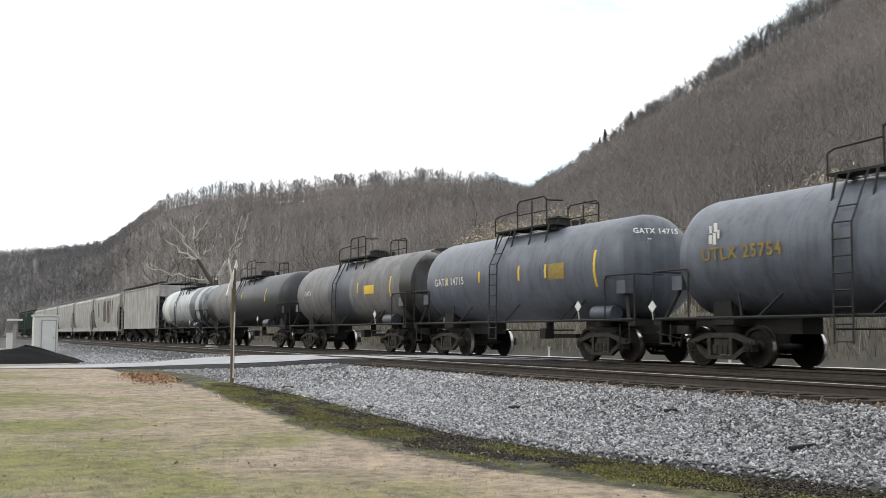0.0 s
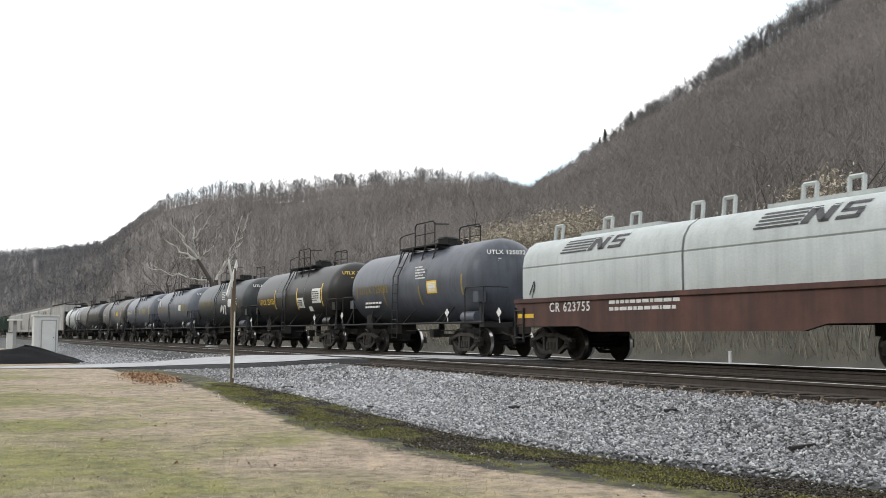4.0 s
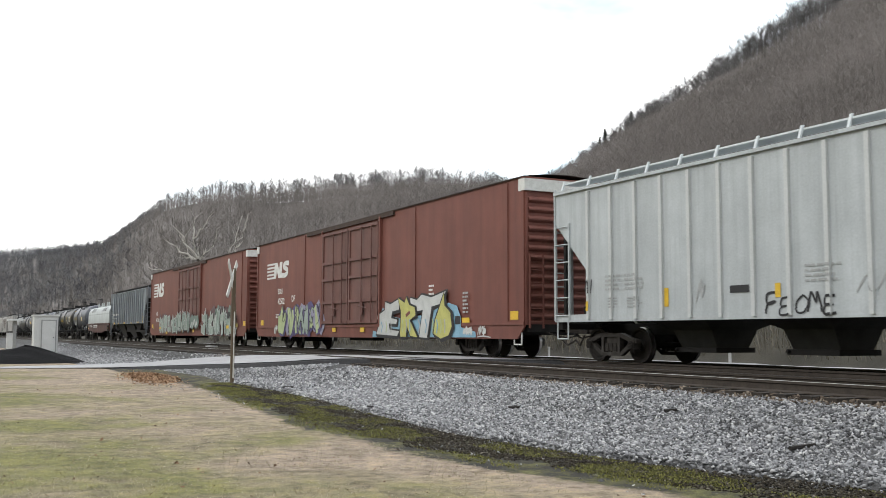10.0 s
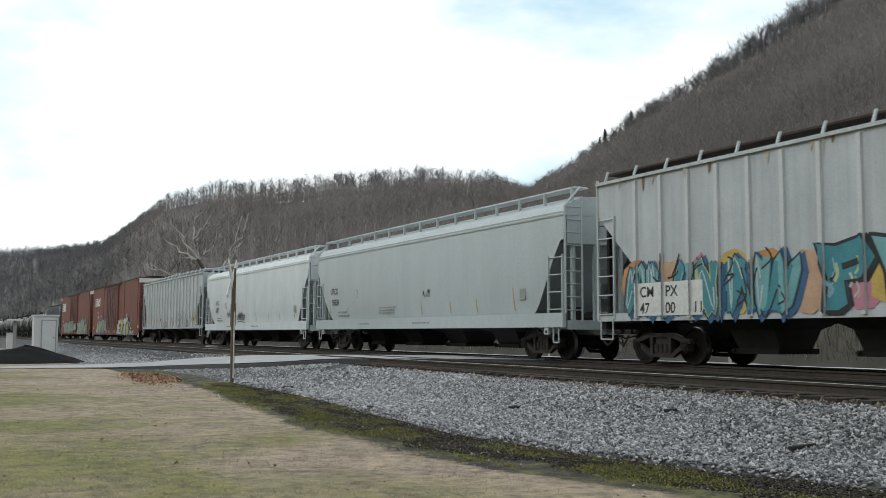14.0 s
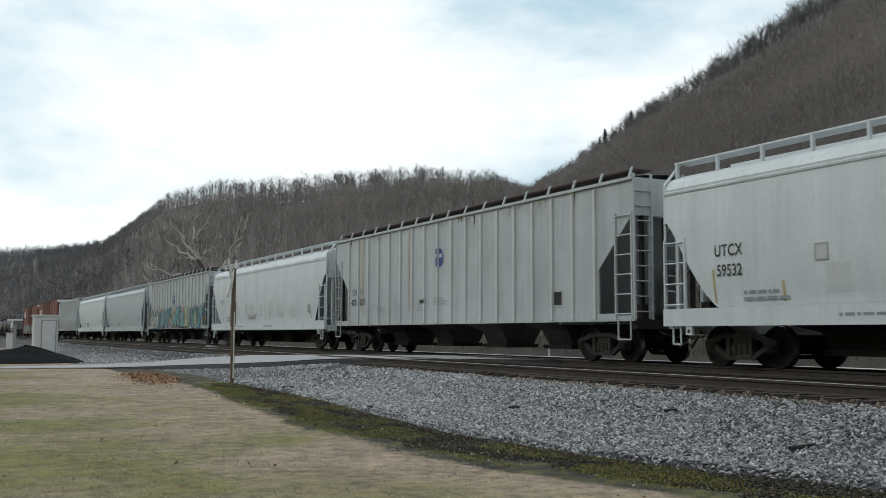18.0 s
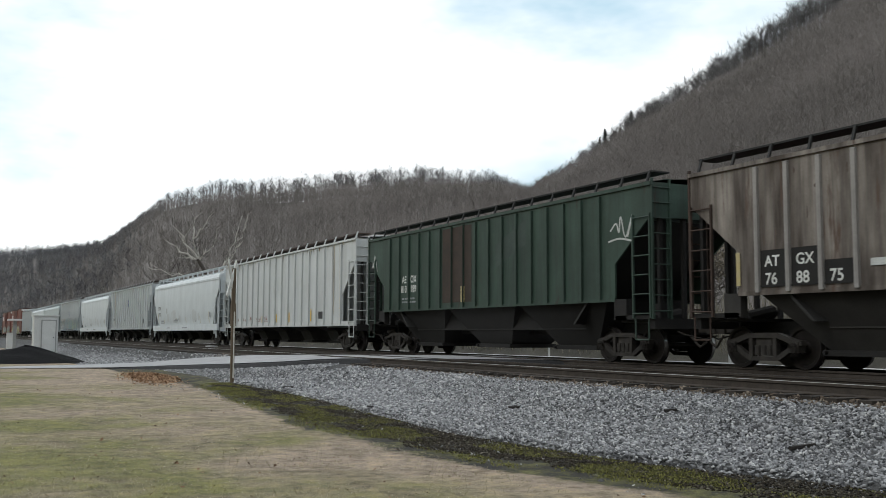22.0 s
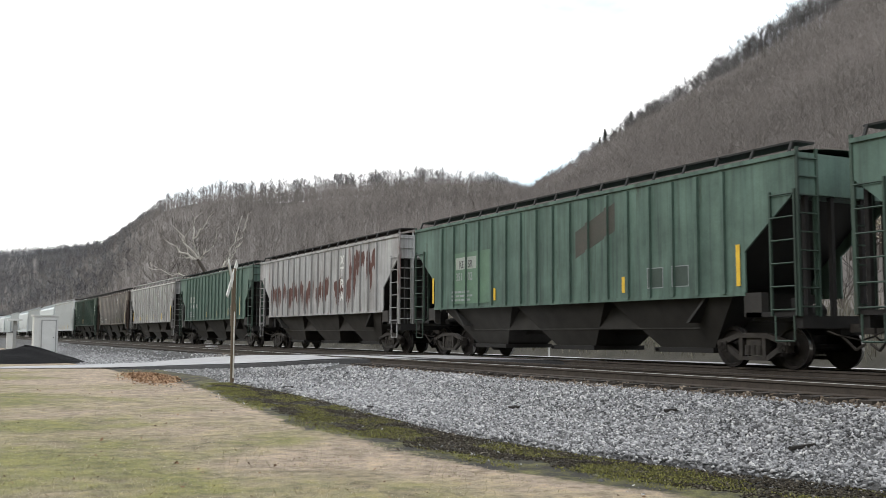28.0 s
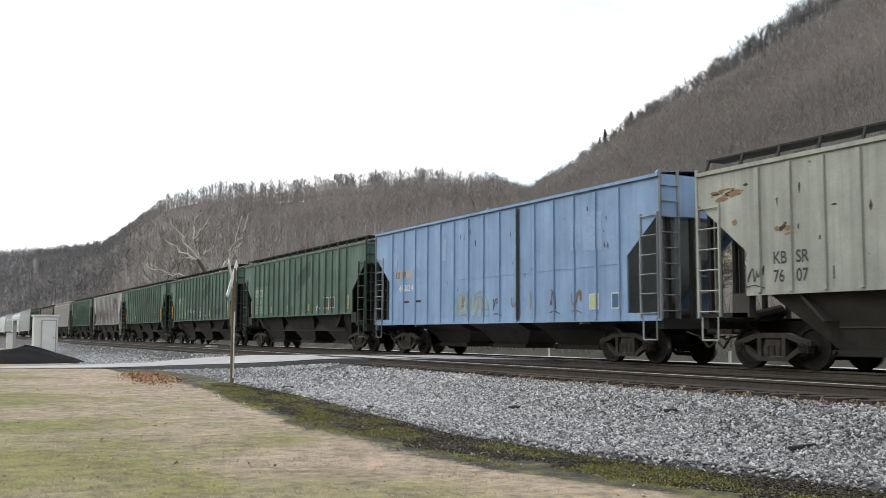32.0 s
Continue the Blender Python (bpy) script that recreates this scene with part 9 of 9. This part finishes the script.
tagged(new("track_stones", mesh_np("track_stones", inner[0], inner[1], OILY_SHADE)), "oil-stained stones between the rails, shade put into their colour", "gravel", "", "stuff")
vv, ff, off = [], [], 0
for v_, f_ in parts_:
    vv.append(v_)
    ff.append(f_ + off)
    off += len(v_)
tagged(new("ballast_stones", mesh_np("ballast_stones", np.concatenate(vv), np.concatenate(ff), STONES)), "grey crushed limestone ballast stones", "gravel", "", "stuff")

# short dormant grass and scattered leaves
BLADES = island_material("dormant_grass_blades", [(0.0, (0.20, 0.195, 0.10)), (0.35, (0.30, 0.265, 0.17)), (0.7, (0.38, 0.335, 0.245)), (1.0, (0.50, 0.45, 0.35))])
n_ = 50000
r_ = 7.5 + 26 * rn.uniform(0, 1, n_) ** 1.6
az_ = np.radians(rn.uniform(36, 91, n_))
p_ = np.stack([-r_ * np.sin(az_), r_ * np.cos(az_), np.full(n_, -0.88)], 1)
keep = p_[:, 1] < 6.0
p_ = p_[keep]
n_ = len(p_)
d_ = np.stack([rn.normal(0, 0.9, n_), rn.normal(0, 0.9, n_), np.full(n_, 0.8)], 1)
d_ /= np.linalg.norm(d_, axis=1, keepdims=True)
v_ = slivers(p_, d_, rn.uniform(0.015, 0.04, n_), rn.uniform(0.006, 0.012, n_), rn)
tagged(new("grass", mesh_np("grass", v_, np.arange(len(v_)).reshape(-1, 3), BLADES)), "short dormant lawn grass, straw and green", "grass", "", "stuff")
# mossy tufts along the foot of the stones
MOSS = island_material("mossy_tufts", [(0.0, (0.050, 0.048, 0.018)), (0.5, (0.130, 0.132, 0.036)), (1.0, (0.27, 0.26, 0.08))])
n_ = 60000
x_ = -4.5 - 26 * rn.uniform(0, 1, n_) ** 1.4
lo_, hi_ = moss_edge(x_) - 0.1, stone_edge(x_) + 0.3
y_ = lo_ + (hi_ - lo_) * rn.beta(2.0, 1.6, n_)
patchy = np.array([1.6 * noise.noise((a_ * 0.5 + 4.0, b_ * 1.3, 2.0)) + 0.7 * noise.noise((a_ * 1.7, b_ * 3.5, 6.0)) for a_, b_ in zip(x_, y_)]) + 0.02 * (-x_ - 12)
keep = patchy > rn.uniform(-0.15, 0.35, n_)
p_ = np.array([(a_, b_, ground_z(a_, b_) + 0.012) for a_, b_ in zip(x_[keep], y_[keep])])
n_ = len(p_)
d_ = np.stack([rn.normal(0, 0.7, n_), rn.normal(0, 0.7, n_), np.full(n_, 0.8)], 1)
d_ /= np.linalg.norm(d_, axis=1, keepdims=True)
v_ = slivers(p_, d_, rn.uniform(0.008, 0.028, n_), rn.uniform(0.01, 0.026, n_), rn)
tagged(new("moss", mesh_np("moss", v_, np.arange(len(v_)).reshape(-1, 3), MOSS)), "dark green moss and tufts along the stones", "moss", "", "stuff")
SOIL = island_material("dark_damp_soil", [(0.0, (0.012, 0.010, 0.008)), (0.6, (0.034, 0.028, 0.020)), (0.92, (0.075, 0.065, 0.048)), (1.0, (0.20, 0.18, 0.15))])
n_ = 42000
v_, f_ = stones(n_, -30, -4.5, 6.0, 8.0, 0.007, 0.024, 1.3, on=-0.006)
c_ = v_.reshape(n_, 6, 3).mean(axis=1)
rag_ = np.array([noise.noise((a_ * 0.9, 3.0, 0.0)) + 0.5 * noise.noise((a_ * 2.7, 8.0, 0.0)) for a_ in c_[:, 0]])
lo_, hi_ = moss_edge(c_[:, 0]) + 0.42 + 0.42 * rag_, stone_edge(c_[:, 0]) + 0.35
to_ = lo_ + (hi_ - lo_) * rn.beta(1.5, 1.3, n_)
thick_ = np.array([noise.noise((a_ * 0.55, b_ * 1.1, 5.0)) + 0.6 * noise.noise((a_ * 1.9, b_ * 3.0, 9.0)) for a_, b_ in zip(c_[:, 0], to_)])
keep = thick_ > rn.uniform(-0.75, 0.15, n_)
v_ = v_.reshape(n_, 6, 3)
v_[:, :, 1] += (to_ - c_[:, 1])[:, None]
v_[:, :, 2] += np.array([ground_z(a_, b_) for a_, b_ in zip(c_[:, 0], to_)])[:, None]
v_, f_ = v_[keep], f_[:8 * int(keep.sum())]
tagged(new("soil_clods", mesh_np("soil_clods", v_.reshape(-1, 3), f_, SOIL)), "dark damp soil crumbs between lawn and stones", "soil", "", "stuff")
LEAF = island_material("fallen_leaves", [(0.0, (0.035, 0.022, 0.016)), (0.6, (0.12, 0.068, 0.04)), (1.0, (0.25, 0.16, 0.10))])


def leaves(cx, cy, z, area):
    n = len(cx)
    a, t = rn.uniform(0, 2 * math.pi, n), rn.normal(0, 0.4, n)
    s = rn.uniform(0.015, 0.034, n) * area
    ex = np.stack([np.cos(a), np.sin(a), t], 1) * s[:, None]
    ey = np.stack([-np.sin(a), np.cos(a), rn.normal(0, 0.5, n)], 1) * (s * 0.6)[:, None]
    c = np.stack([cx, cy, z + 0.03], 1)
    v = np.stack([c - ex, c - ey, c + ex, c + ey], 1).reshape(-1, 3)
    return v, np.arange(len(v)).reshape(-1, 4)


n_ = 900
r_ = 8 + 30 * rn.uniform(0, 1, n_)
az_ = np.radians(rn.uniform(37, 90, n_))
lx, ly = -r_ * np.sin(az_), r_ * np.cos(az_)
k_ = ly < 6.3
v_, f_ = leaves(lx[k_], ly[k_], np.full(k_.sum(), -0.87), rn.uniform(0.5, 1.15, k_.sum()))
tagged(new("fallen_leaves", mesh_np("fallen_leaves", v_, f_, LEAF, 4)), "dead brown leaves scattered over the lawn", "leaves", "", "stuff")
SCRAP = surface("weathered_dark_wood", (0.03, 0.024, 0.02), (0.012, 0.01, 0.009), 0.9, 0, 8, 40, 0.4)
for x_, y_, l_, a_ in ((-25.4, 8.55, 0.42, 20), (-18.5, 7.97, 0.22, 5), (-8.72, 9.5, 0.55, 96), (-15.6, 9.6, 0.25, 30), (-12.1, 10.3, 0.2, 60)):
    z_ = float(bed_z(x_, y_)) + 0.03
    dx_, dy_ = 0.5 * l_ * math.cos(radians(a_)), 0.5 * l_ * math.sin(radians(a_))
    scrap = part("wood_scrap", Build().tube((x_ - dx_, y_ - dy_, z_), (x_ + dx_, y_ + dy_, z_ + 0.02), 0.028, 0.020, 5), SCRAP)
    tagged(scrap, "dark weathered wood scrap lying on the stones", "wood scrap", "scraps")
n_ = 5200
lx = rn.normal(-35.5, 2.0, n_)
ly = rn.normal(6.9, 0.38, n_) - 0.10 * (lx + 35.5)
lz = -0.85 + 0.16 * np.exp(-((lx + 35.5) / 3.0) ** 2 - ((ly - 6.9) / 0.6) ** 2) * rn.uniform(0.2, 1, n_)
DRIFT = island_material("drifted_leaves", [(0.0, (0.10, 0.058, 0.032)), (0.5, (0.26, 0.15, 0.085)), (1.0, (0.42, 0.29, 0.19))])
v_, f_ = leaves(lx, ly, lz, 1.3)
tagged(new("leaf_heap", mesh_np("leaf_heap", v_, f_, DRIFT, 4)), "drift of brown dead leaves at the lawn edge", "leaves", "", "stuff")
motions()
